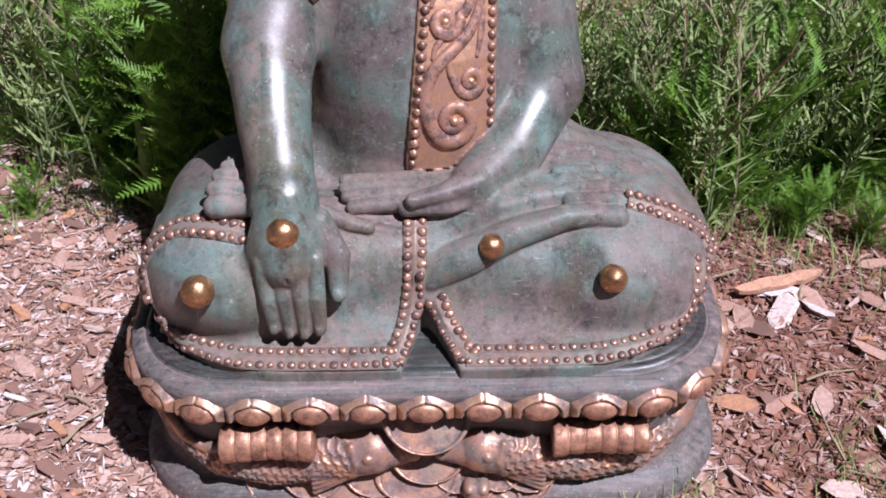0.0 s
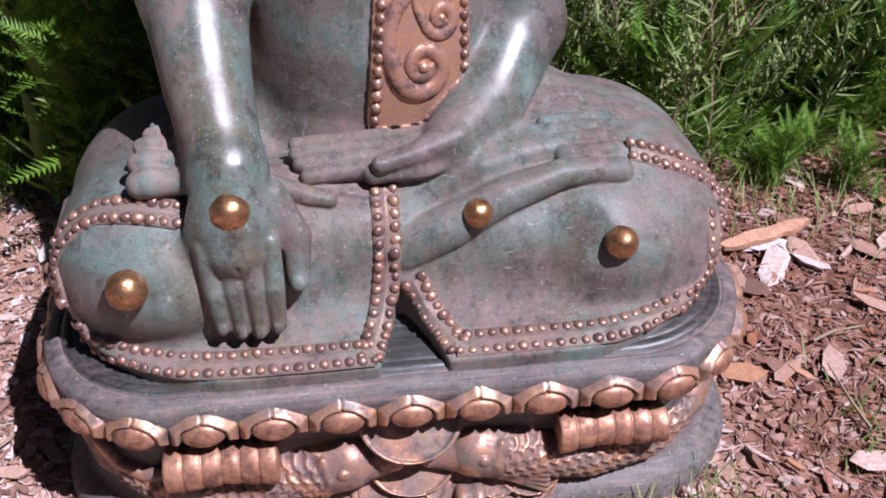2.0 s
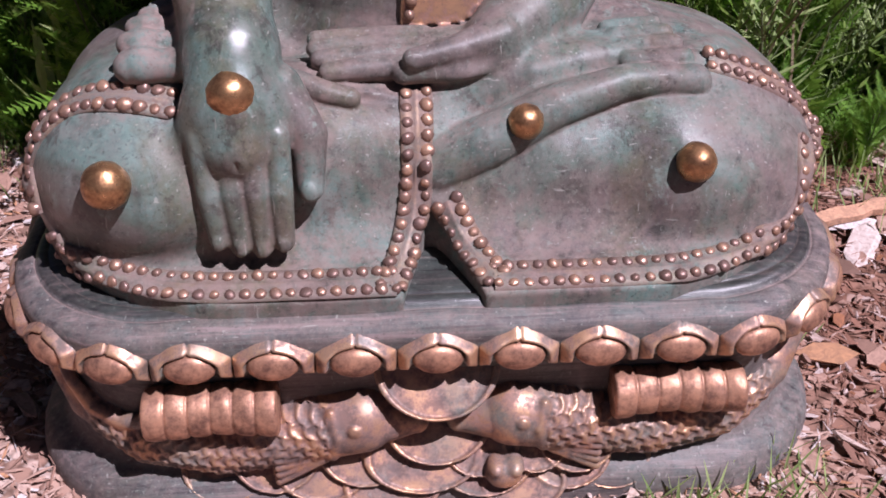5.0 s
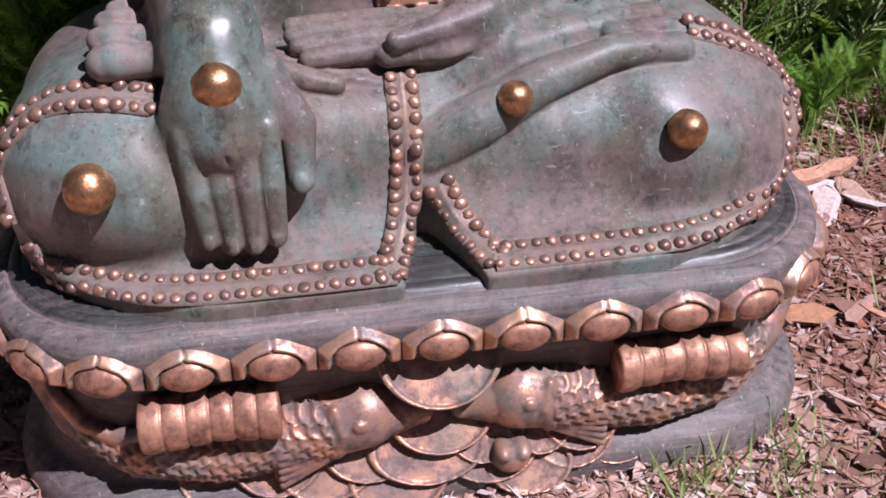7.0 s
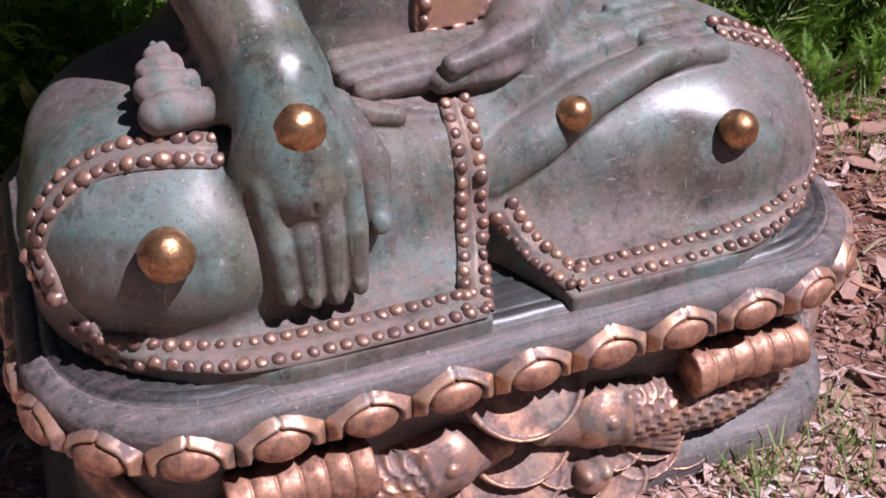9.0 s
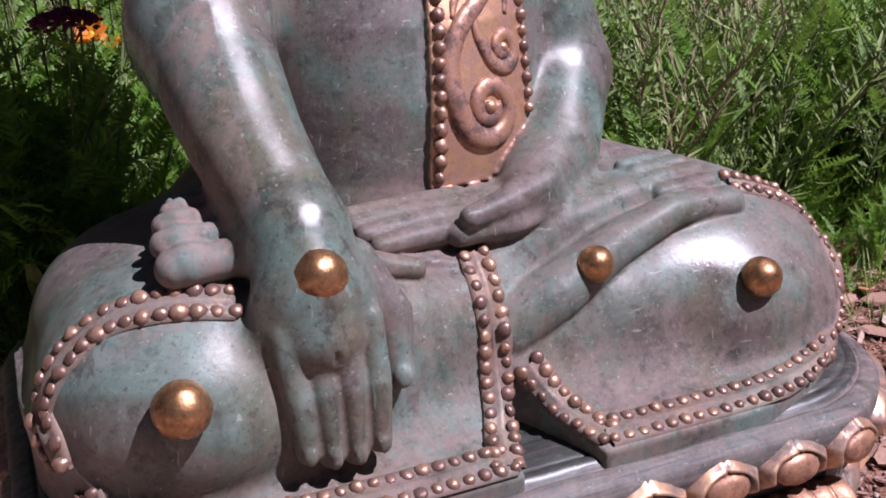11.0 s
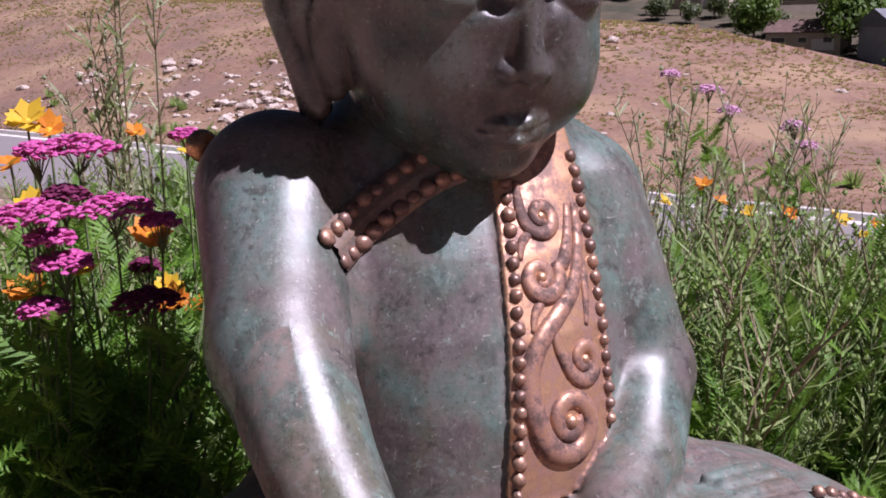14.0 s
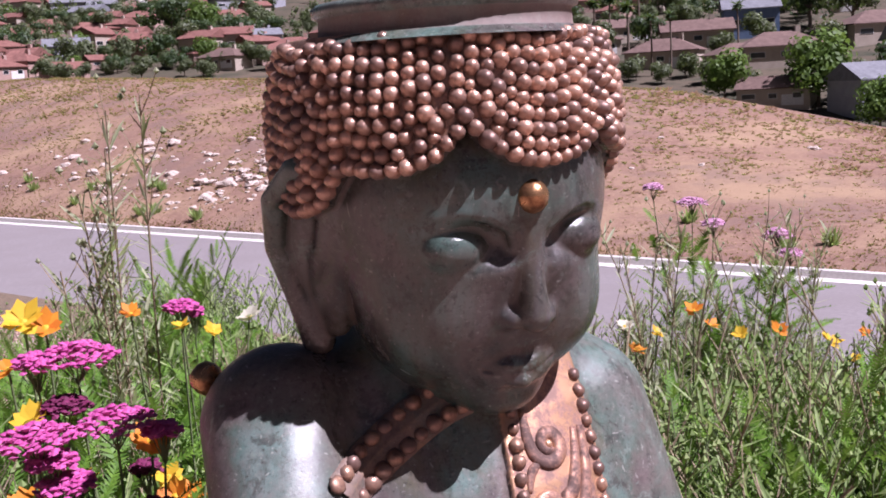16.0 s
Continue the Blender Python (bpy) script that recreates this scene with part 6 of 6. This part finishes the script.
def splinter(rng, long, wide, thick):
    """A thin pointed sliver of wood."""
    v = [(-long / 2, 0, 0), (rng.uniform(-0.2, 0.1) * long, wide / 2, thick * 0.3), (rng.uniform(-0.2, 0.2) * long, -wide / 2, thick * 0.2), (rng.uniform(-0.1, 0.2) * long, 0, thick), (long / 2, rng.uniform(-0.5, 0.5) * wide, 0)]
    return v, [(0, 2, 3), (0, 3, 1), (4, 3, 2), (4, 1, 3), (0, 1, 4, 2)]


def mulch_here(x, y):
    lx, ly = x - STATUE.x, y - STATUE.y
    return plan(np.float64(lx), np.float64(ly), 0.50, 0.36, 0.26, 0.06) > -0.01


rng = random.Random(9)
carpet = Shape()
for k in range(84000):
    x, y = rng.uniform(-1.55, 2.15), rng.uniform(0.6, 3.4)
    # thinning out towards an uneven edge
    edge = max(abs(x - 0.3) / 1.85, abs(y - 2.0) / 1.55)
    if not mulch_here(x, y) or rng.random() < (edge - 0.62) * 2.6 + 0.35 * noise.noise(Vector((x * 3, y * 3, 0))) * (edge > 0.5):
        continue
    if k % 7 < 5:
        long = rng.uniform(0.012, 0.05)
        v, f = splinter(rng, long, rng.uniform(0.002, 0.006), rng.uniform(0.001, 0.003))
    else:
        long = min(0.075, rng.lognormvariate(-4.2, 0.5))
        v, f = chip_shape(rng, long, long * rng.uniform(0.25, 0.75), rng.uniform(0.0012, 0.004))
    m = Matrix.LocRotScale((x, y, rng.uniform(0.0, 0.011)), Euler((rng.gauss(0, 0.22), rng.gauss(0, 0.2), rng.uniform(0, 6.28))), None)
    carpet.add([m @ Vector(p) for p in v], f)
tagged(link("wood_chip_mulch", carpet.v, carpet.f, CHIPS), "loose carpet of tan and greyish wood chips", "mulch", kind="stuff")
shapes = []
for k in range(14):
    me = bpy.data.meshes.new("wood_chip")
    long = rng.uniform(0.03, 0.09)
    v, f = chip_shape(rng, long, long * rng.uniform(0.15, 0.5), rng.uniform(0.003, 0.007))
    me.from_pydata(v, [], f)
    me.materials.append(BIG_CHIP)
    shapes.append(me)
chip_label = "large splintered tan wood chip lying on the mulch"
for k in range(260):
    x, y = (rng.uniform(-0.85, -0.28), rng.uniform(1.5, 2.6)) if k % 2 else (rng.uniform(0.74, 1.5), rng.uniform(1.35, 2.45))
    if not mulch_here(x, y):
        continue
    c = new("wood_chip", shapes[k % 14])
    c.matrix_basis = Matrix.LocRotScale((x, y, rng.uniform(0.010, 0.015)), Euler((rng.gauss(0, 0.14), rng.gauss(0, 0.12), rng.uniform(0, 6.28))), [rng.uniform(0.8, 1.5)] * 3)
    tagged(c, chip_label, "wood chip", "large chips on the mulch")
# the long split piece on the open side
me = bpy.data.meshes.new("split_wood")
wood = random.Random(3)
side_a = [(-0.095 + 0.19 * k / 9, 0.017 * math.sin(math.pi * (k + 0.6) / 10.2) ** 0.5 + wood.uniform(-0.003, 0.003)) for k in range(10)]
side_b = [(x + wood.uniform(-0.006, 0.006), -0.8 * y + wood.uniform(-0.004, 0.003)) for x, y in side_a][::-1]
ring_ = side_a + side_b
v = [(x, y, 0.25 * x * x + wood.uniform(-0.0015, 0.0015) + dz) for dz in (-0.006, 0.005) for x, y in ring_]
f = [tuple(range(20)), tuple(range(39, 19, -1))] + [(k, 20 + k, 20 + (k + 1) % 20, (k + 1) % 20) for k in range(20)]
me.from_pydata(v, [], f)
me.materials.append(chip_material("orange_split_wood", [(0.0, (0.55, 0.30, 0.19)), (1.0, (0.58, 0.33, 0.21))], True))
tagged(new("split_wood", me), "long orange-tan piece of split wood on the mulch", "wood chip")
bpy.data.objects["split_wood"].matrix_basis = pose(0.945, 2.105, 0.026, 3, -3, 14)


# twigs among the chips, and low grass
for k in range(26):
    t = Shape()
    x, y, a, h = rng.uniform(0.75, 1.5) if k % 3 else rng.uniform(-0.85, -0.3), rng.uniform(1.4, 2.5), rng.uniform(0, 6.28), rng.uniform(0.06, 0.17)
    if not mulch_here(x, y) or not mulch_here(x + h * math.cos(a), y + h * math.sin(a)):
        continue
    t.stalk([(0, 0, 0), (h * 0.4 * math.cos(a + 0.1), h * 0.4 * math.sin(a + 0.1), 0.006), (h * math.cos(a), h * math.sin(a), 0.003)], 0.0035, 0.0015, 5)
    ob = link("twig", t.v, t.f, STRAW)
    ob.location = (x, y, 0.022)
    tagged(ob, "thin dry grey-brown twig lying on the mulch", "twig", "twigs on the mulch")
grass([(0.62, 1.52, 0.05, 90, 0.06), (0.5, 1.5, 0.03, 60, 0.06), (0.95, 1.62, 0.06, 90, 0.05), (1.05, 2.3, 0.10, 200, 0.09), (1.3, 2.15, 0.10, 120, 0.07), (0.86, 2.38, 0.05, 160, 0.09), (1.2, 1.75, 0.08, 60, 0.05), (-0.55, 2.5, 0.1, 160, 0.07), (-0.85, 2.3, 0.1, 120, 0.07), (0.72, 1.85, 0.03, 30, 0.05)], "thin low green grass growing through the mulch")


# ---- the hill across the road ----
def rock_mesh(seed):
    r = random.Random(seed)
    bm = bmesh.new()
    bmesh.ops.create_icosphere(bm, subdivisions=2, radius=1)
    for v in bm.verts:
        v.co *= 1 + 0.6 * noise.noise(v.co * 1.6 + Vector((seed, 0, 0))) + 0.22 * r.random()
        v.co.z *= 0.62
    me = bpy.data.meshes.new("boulder")
    bm.to_mesh(me)
    bm.free()
    me.materials.append(STONE)
    return me


STONE = simple("pale_stone", (0.40, 0.31, 0.26), (0.60, 0.52, 0.46), 3, 0.9, 0.5, 0.05)
rocks = [rock_mesh(k) for k in range(6)]
rng = random.Random(14)
for k in range(330):
    if k < 318:
        s, l = rng.gauss(27.3, 1.8), rng.choice((rng.gauss(41, 4), rng.gauss(30, 1.6), rng.gauss(31, 2.5), rng.gauss(22, 3)))
    else:
        s, l = rng.uniform(24, 40), rng.uniform(5, 24)
    if s < 24:
        continue
    x, y = from_road(s, l)
    size = min(0.26, rng.lognormvariate(-2.3, 0.5))
    b = new("boulder", rocks[k % 6])
    b.matrix_basis = Matrix.LocRotScale((x, y, level(x, y) + 0.1 * size), Euler((0, 0, rng.uniform(0, 6.28))), (size * 1.2, size, size))
    tagged(b, "pale weathered boulder lying in dry grass", "rock", "boulders on the hill")
HAY = leafy("dry_grass_blade", (0.23, 0.120, 0.080), (0.35, 0.195, 0.128), 0.5, 0.8)
tufts = Shape()
random.seed(15)
for k in range(30000):
    s, l = (22.7 + 3.5 * rng.random() ** 2, rng.uniform(-5, 85)) if k < 5000 else (22.8 + 24 * rng.random() ** 1.3, rng.uniform(-12, 95))
    x, y = from_road(s, l)
    z, h = level(x, y), rng.uniform(0.015, 0.05) * (1 + 0.06 * (s - 22.7)) * (1 + 0.8 * noise.noise(Vector((x * 0.4, y * 0.4, 9))))
    for j in range(4):
        a, lean = rng.uniform(0, 6.28), rng.uniform(0.1, 0.9) if k < 5000 else rng.uniform(1.6, 3.5)
        w = 0.03 + 0.003 * (s - 22.7)
        dx, dy = math.cos(a) * w, math.sin(a) * w
        tufts.add([(x - dx, y - dy, z - 0.03), (x + dx, y + dy, z - 0.03), (x + lean * h * math.cos(a + 1), y + lean * h * math.sin(a + 1), z + h)], [(0, 1, 2)])
tagged(link("dry_grass", tufts.v, tufts.f, HAY), "dry straw-coloured grass covering the hill", "grass", kind="stuff")
for k in range(12):
    s, l = rng.uniform(23.2, 27), rng.choice((rng.uniform(20, 45), rng.uniform(4, 14)))
    x, y = from_road(s, l)
    bush = Shape()
    for j in range(60):
        a, r, h = rng.uniform(0, 6.28), 0.35 * math.sqrt(rng.random()), rng.uniform(0.1, 0.5)
        bush.blade((0.3 * r * math.cos(a), 0.3 * r * math.sin(a), 0), (r * math.cos(a), r * math.sin(a), h), 0.03)
    ob = link("roadside_shrub", bush.v, bush.f, SAGE)
    ob.location = (x, y, level(x, y) - 0.02)
    tagged(ob, "small pale green shrub beside the road", "shrub", "roadside shrubs")

# ---- the town on the far slope ----
STUCCO = [simple("cream_stucco", (0.36, 0.30, 0.24), (0.46, 0.39, 0.32), 0.6), simple("pink_stucco", (0.34, 0.22, 0.18), (0.44, 0.30, 0.26), 0.6), simple("grey_stucco", (0.26, 0.27, 0.30), (0.34, 0.35, 0.38), 0.6), simple("blue_paint", (0.10, 0.16, 0.27), (0.14, 0.21, 0.34), 0.6)]
ROOFS = [simple("terracotta_roof", (0.13, 0.052, 0.042), (0.25, 0.115, 0.09), 0.9), simple("brown_roof", (0.09, 0.055, 0.046), (0.18, 0.115, 0.095), 0.9), simple("grey_roof", (0.12, 0.125, 0.14), (0.21, 0.215, 0.235), 0.9)]
GLASS, _n, _l, _b = material("dark_window_glass", 0.12, 0.0, 0.6)
_b.inputs["Base Color"].default_value = (0.02, 0.025, 0.03, 1)
WHITE = simple("white_paint", (0.58, 0.57, 0.55), (0.72, 0.71, 0.69), 2)


def block(x0, x1, y0, y1, z0, z1):
    return [(x, y, z) for x in (x0, x1) for y in (y0, y1) for z in (z0, z1)], [(0, 1, 3, 2), (4, 6, 7, 5), (0, 4, 5, 1), (2, 3, 7, 6), (0, 2, 6, 4), (1, 5, 7, 3)]


def house(name, w, d, h, wall_m, roof_m, hip, chimney=True, windows=3):
    base = new(name)
    link("wall", *block(-w / 2, w / 2, -d / 2, d / 2, -3, h), wall_m, base)
    e, t, ridge = 0.6, 0.22, h + d * 0.27
    k = w / 2 - (d / 2 if hip else 0)
    v = [(-w / 2 - e, -d / 2 - e, h), (w / 2 + e, -d / 2 - e, h), (w / 2 + e, d / 2 + e, h), (-w / 2 - e, d / 2 + e, h), (-k - (0 if hip else e), 0, ridge), (k + (0 if hip else e), 0, ridge)]
    v += [(x, y, z + t) for x, y, z in v]
    f = [(0, 3, 2, 1), (6, 7, 11, 10), (8, 9, 10, 11), (7, 8, 11), (9, 6, 10), (0, 1, 7, 6), (1, 2, 8, 7), (2, 3, 9, 8), (3, 0, 6, 9)]
    roof = link("roof", v, f, roof_m, base)
    if chimney:
        link("chimney", *block(w * 0.2, w * 0.2 + 1.0, -0.5, 0.5, h, ridge + 1.2), wall_m, roof)
    for i in range(windows):
        x = -w / 2 + w * (i + 0.5) / windows
        wide = 1.0 if i else 1.6
        win = link("window", *block(x - wide, x + wide, -d / 2 - 0.06, -d / 2 + 0.05, h * 0.38, h * 0.38 + 1.3), WHITE, base)
        link("pane", *block(x - wide + 0.12, x + wide - 0.12, -d / 2 - 0.09, -d / 2 - 0.04, h * 0.38 + 0.12, h * 0.38 + 1.18), GLASS, win)
    link("garage_door", *block(w * 0.12, w * 0.42, -d / 2 - 0.05, -d / 2 + 0.04, -0.2, 2.2), WHITE, base) if windows > 2 else None
    return base


def tree(seed, tall, spread, m, trunk_part=0.3, dense=210):
    r = random.Random(seed)
    random.seed(seed)
    base = new("tree")
    t = Shape()
    t.stalk([(0, 0, -1), (0.1, 0, tall * trunk_part), (0.2, 0.1, tall * 0.7)], tall * 0.035, tall * 0.012, 7)
    for k in range(6):
        a = r.uniform(0, 6.28)
        t.stalk([(0.05, 0, tall * trunk_part), (spread * 0.35 * math.cos(a), spread * 0.35 * math.sin(a), tall * r.uniform(0.5, 0.75))], tall * 0.016, tall * 0.005, 5)
    link("trunk", t.v, t.f, BARK, base)
    c = Shape()
    lobes = [(r.gauss(0, spread * 0.28), r.gauss(0, spread * 0.28), tall * r.uniform(trunk_part + 0.12, 0.92), spread * r.uniform(0.22, 0.38)) for _ in range(11)]
    for x, y, z, q in lobes:
        for k in range(dense):
            d = Vector((r.gauss(0, 1), r.gauss(0, 1), r.gauss(0, 1))).normalized()
            p = Vector((x, y, z)) + d * q * r.uniform(0.5, 1.22)
            s = q * r.uniform(0.16, 0.36) * math.sqrt(90 / dense)
            u = d.cross(Vector((r.uniform(-1, 1), r.uniform(-1, 1), r.uniform(-1, 1)))).normalized()
            w = (d + Vector((r.uniform(-0.6, 0.6), r.uniform(-0.6, 0.6), r.uniform(-0.2, 0.8)))).normalized().cross(u)
            c.add([p - u * s, p - w * s * 0.6, p + u * s, p + w * s * 0.8], [(0, 1, 2, 3)])
    tagged(link("crown", c.v, c.f, m, base), kind="stuff")
    return base


def palm(seed, tall):
    r = random.Random(seed)
    random.seed(seed)
    base = new("palm_tree")
    t = Shape()
    t.stalk([(0, 0, -1), (0.15, 0, tall * 0.5), (0.0, 0.1, tall)], 0.24, 0.17, 8)
    link("trunk", t.v, t.f, BARK, base)
    c = Shape()
    for k in range(46):
        a, up = r.uniform(0, 6.28), r.uniform(-0.9, 0.9)
        d = Vector((math.cos(a), math.sin(a), up)).normalized()
        c.blade((0, 0, tall), Vector((0, 0, tall)) + d * r.uniform(1.5, 2.5), 0.28, -0.35)
    tagged(link("crown", c.v, c.f, LEAF[0], base), kind="stuff")
    return base


BARK = simple("bark", (0.10, 0.075, 0.055), (0.22, 0.17, 0.13), 3)
LEAF = [leafy("dark_tree_leaf", (0.022, 0.045, 0.018), (0.065, 0.105, 0.04), 0.2), leafy("bright_tree_leaf", (0.055, 0.105, 0.016), (0.13, 0.21, 0.04), 0.3), leafy("olive_tree_leaf", (0.06, 0.08, 0.035), (0.13, 0.155, 0.075), 0.2)]


def facing(x, y):
    return math.atan2(y - 0.94, x + 0.18) - math.pi / 2


def spot(azimuth, far):
    a = radians(azimuth)
    return -0.18 + far * math.sin(a), 0.94 + far * math.cos(a)


def put(ob, azimuth, far, turn=0.0, size=1.0):
    x, y = spot(azimuth, far)
    ob.matrix_basis = Matrix.LocRotScale((x, y, level(x, y)), Euler((0, 0, facing(x, y) + turn)), (size, size, size))
    return ob


def put_copy(ob, azimuth, far, turn=0.0, size=1.0):
    c = copy_thing(ob, Matrix.Identity(4))
    return put(c, azimuth, far, turn, size)


rng = random.Random(31)
H1, H2, H3 = "stucco house with a terracotta tiled roof on the far slope", "brown-roofed stucco house on the far slope", "grey-roofed pale house on the far slope"
houses = [
    tagged(house("house", 15, 10, 3.4, STUCCO[1], ROOFS[0], True), H1, "house", "houses of the town"),
    tagged(house("house", 12, 9, 5.4, STUCCO[0], ROOFS[0], False), H1, "house", "houses of the town"),
    tagged(house("house", 17, 11, 3.6, STUCCO[0], ROOFS[1], True), H2, "house", "houses of the town"),
    tagged(house("house", 13, 9, 3.4, STUCCO[1], ROOFS[0], False, windows=2), H1, "house", "houses of the town"),
    tagged(house("house", 14, 10, 5.2, STUCCO[2], ROOFS[2], False), H3, "house", "houses of the town"),
    tagged(house("house", 16, 10, 3.5, STUCCO[0], ROOFS[1], False), H2, "house", "houses of the town"),
]
trees = [tagged(tree(61, 9, 8, LEAF[0]), "broad dark green tree among the houses", "tree", "trees of the town"), tagged(tree(62, 7, 6, LEAF[1], 0.3, 260), "bright green rounded tree among the houses", "tree", "trees of the town"), tagged(tree(63, 10, 7, LEAF[2]), "olive green tree among the houses", "tree", "trees of the town"), tagged(tree(64, 6, 7, LEAF[2], 0.15), "low olive green tree among the houses", "tree", "trees of the town")]
palms = [tagged(palm(71, 13), "tall slender palm above the roofs", "palm tree", "palms of the town"), tagged(palm(72, 10), "tall slender palm above the roofs", "palm tree", "palms of the town")]
# the near houses and trees on the open side
put(houses[2], 38.1, 214, 0.25, 0.9), put(houses[5], 38.0, 178, -0.2, 0.7), put(houses[4], 43.0, 172, 0.6, 0.9)
put(tagged(house("house", 12, 9, 5.6, STUCCO[3], ROOFS[2], False), "blue painted house with a grey roof", "house", "houses of the town"), 36.7, 256, 0.1)
for az, far, which, turn_, size in ((36.2, 212, 2, 0.4, 0.7), (34.0, 246, 5, 0.1, 0.95), (32.4, 222, 2, -0.2, 0.85), (42.8, 238, 2, 0.5, 0.9), (30.2, 262, 5, 0.3, 0.8), (40.6, 290, 1, 0.2, 0.9), (45.0, 205, 4, 0.3, 0.9), (28.4, 246, 2, 0.2, 0.8)):
    put_copy(houses[which], az, far, turn_, size)
put(trees[0], 39.6, 262, 0, 1.55), put(trees[1], 40.0, 176, 0.5, 1.45), put(trees[2], 41.6, 252, 0, 1.3), put(trees[3], 33.4, 204, 0, 0.6)
for az, far, which, size in ((35.4, 180, 1, 1.05), (42.9, 158, 1, 0.95), (30.9, 204, 3, 0.6), (34.4, 196, 3, 0.6), (32.2, 200, 3, 0.5), (36.6, 186, 3, 0.55), (38.9, 180, 3, 0.6), (41.2, 178, 3, 0.6), (41.9, 182, 2, 0.5), (37.2, 236, 2, 0.7), (38.6, 300, 0, 1.2), (40.4, 232, 3, 0.8), (43.9, 166, 1, 0.8), (35.2, 232, 3, 0.7), (33.2, 258, 2, 0.7), (31.4, 250, 0, 0.8), (29.0, 232, 2, 0.8), (37.6, 283, 2, 0.9), (44.6, 190, 0, 0.9)):
    put_copy(trees[which], az, far, which + az, size)
put(palms[0], 31.7, 209, 0, 0.85), put(palms[1], 30.5, 233, 0, 1.2)
for az, far, which, size in ((32.7, 208, 0, 0.88), (36.1, 226, 0, 0.85), (34.2, 292, 0, 1.0), (29.6, 240, 0, 1.0), (28.8, 250, 1, 1.1), (31.1, 262, 0, 1.1)):
    put_copy(palms[which], az, far, rng.uniform(0, 6), size)
# the slope behind the hill
put(houses[0], -0.9, 276, 0.3, 0.7), put(houses[1], 3.4, 345, -0.4, 0.75), put(houses[3], 5.5, 284, 0.6, 0.65)
for az, far, which, turn_, size in ((-0.2, 318, 0, 0.1, 0.75), (4.6, 318, 3, -0.5, 0.7), (2.4, 330, 0, 0.4, 0.7), (11.1, 284, 4, 0.2, 0.7), (9.6, 345, 1, 0.2, 0.7), (-2.2, 266, 3, -0.2, 0.7), (4.0, 292, 0, -0.3, 0.6), (2.9, 272, 3, 0.4, 0.55)):
    put_copy(houses[which], az, far, turn_, size)
for az, far, which, size in ((8.3, 262, 1, 0.85), (8.4, 316, 1, 1.35), (4.0, 268, 2, 0.7), (1.6, 278, 3, 1.0), (6.6, 330, 0, 1.2), (0.6, 262, 3, 0.5), (6.4, 264, 3, 0.6), (7.3, 286, 2, 0.8), (9.8, 300, 0, 0.9), (10.2, 270, 3, 0.6), (-1.6, 300, 0, 0.8)):
    put_copy(trees[which], az, far, which + az, size)
for far in (256, 276, 300, 332, 370, 412, 460, 500):
    for k in range(34):
        az = -9 + 1.7 * k + rng.uniform(-0.7, 0.7)
        if az > 27 and far < 310 or 12 < az < 27 and rng.random() < 0.75 or -2 < az < 12 and far < 340 and rng.random() < 0.45:
            continue
        d = far * rng.uniform(0.96, 1.04)
        put_copy(houses[rng.choice((0, 0, 1, 1, 2, 3, 3, 0, 4))], az, d, rng.uniform(-0.9, 0.9), rng.uniform(0.65, 0.85))
    for k in range(58):
        az = -9 + 1.03 * k + rng.uniform(-0.6, 0.6)
        if az > 27 and far < 300 or 12 < az < 27 and rng.random() < 0.75 or far > 450:
            continue
        put_copy(trees[rng.choice((0, 0, 2, 2, 3, 3, 1))], az, far * rng.uniform(0.93, 1.02), rng.uniform(0, 6), rng.uniform(0.4, 0.8) * (0.7 if far < 280 else 1))
# woods between and behind the houses
woods = Shape()
for k in range(620):
    az, far = rng.uniform(-9, 50), rng.uniform(265, 600)
    if az > 27 and far < 300 or 12 < az < 27 and rng.random() < 0.6:
        continue
    x, y = spot(az, far)
    z, tall_, wide_ = level(x, y), rng.uniform(2.5, 6.5), rng.uniform(1.6, 3.6)
    lobes = [(x + rng.gauss(0, wide_ * 0.5), y + rng.gauss(0, wide_ * 0.5), z + tall_ * rng.uniform(0.35, 0.9), wide_ * rng.uniform(0.4, 0.75)) for _ in range(5)]
    for cx, cy, cz, q in lobes:
        for j in range(26):
            d = Vector((rng.gauss(0, 1), rng.gauss(0, 1), rng.gauss(0, 1))).normalized()
            p, r_ = Vector((cx, cy, cz)) + d * q * rng.uniform(0.5, 1.2), q * rng.uniform(0.2, 0.42)
            u = d.cross(Vector((rng.uniform(-1, 1), rng.uniform(-1, 1), 0.3))).normalized()
            w = (d + Vector((rng.uniform(-0.6, 0.6), rng.uniform(-0.6, 0.6), rng.uniform(-0.2, 0.8)))).normalized().cross(u)
            woods.add([p - u * r_, p - w * r_ * 0.6, p + u * r_, p + w * r_ * 0.8], [(0, 1, 2, 3)])
tagged(link("far_woods", woods.v, woods.f, LEAF[2]), "olive green woods between the houses of the far slope", "woods", kind="stuff")
# a white parasol in a yard
para = new("parasol")
q = Shape()
q.stalk([(0, 0, -0.5), (0, 0, 1.4), (0, 0, 2.9)], 0.06, 0.05, 6)
link("pole", q.v, q.f, WHITE, para)
link("canopy", [(0, 0, 3.1)] + [(3.0 * math.cos(math.pi * j / 4), 3.0 * math.sin(math.pi * j / 4), 2.3) for j in range(8)], [(0, 1 + j, 1 + (j + 1) % 8) for j in range(8)] + [tuple(range(8, 0, -1))], WHITE, para)
put(tagged(para, "large white square parasol standing in a yard", "parasol"), 41.1, 152)
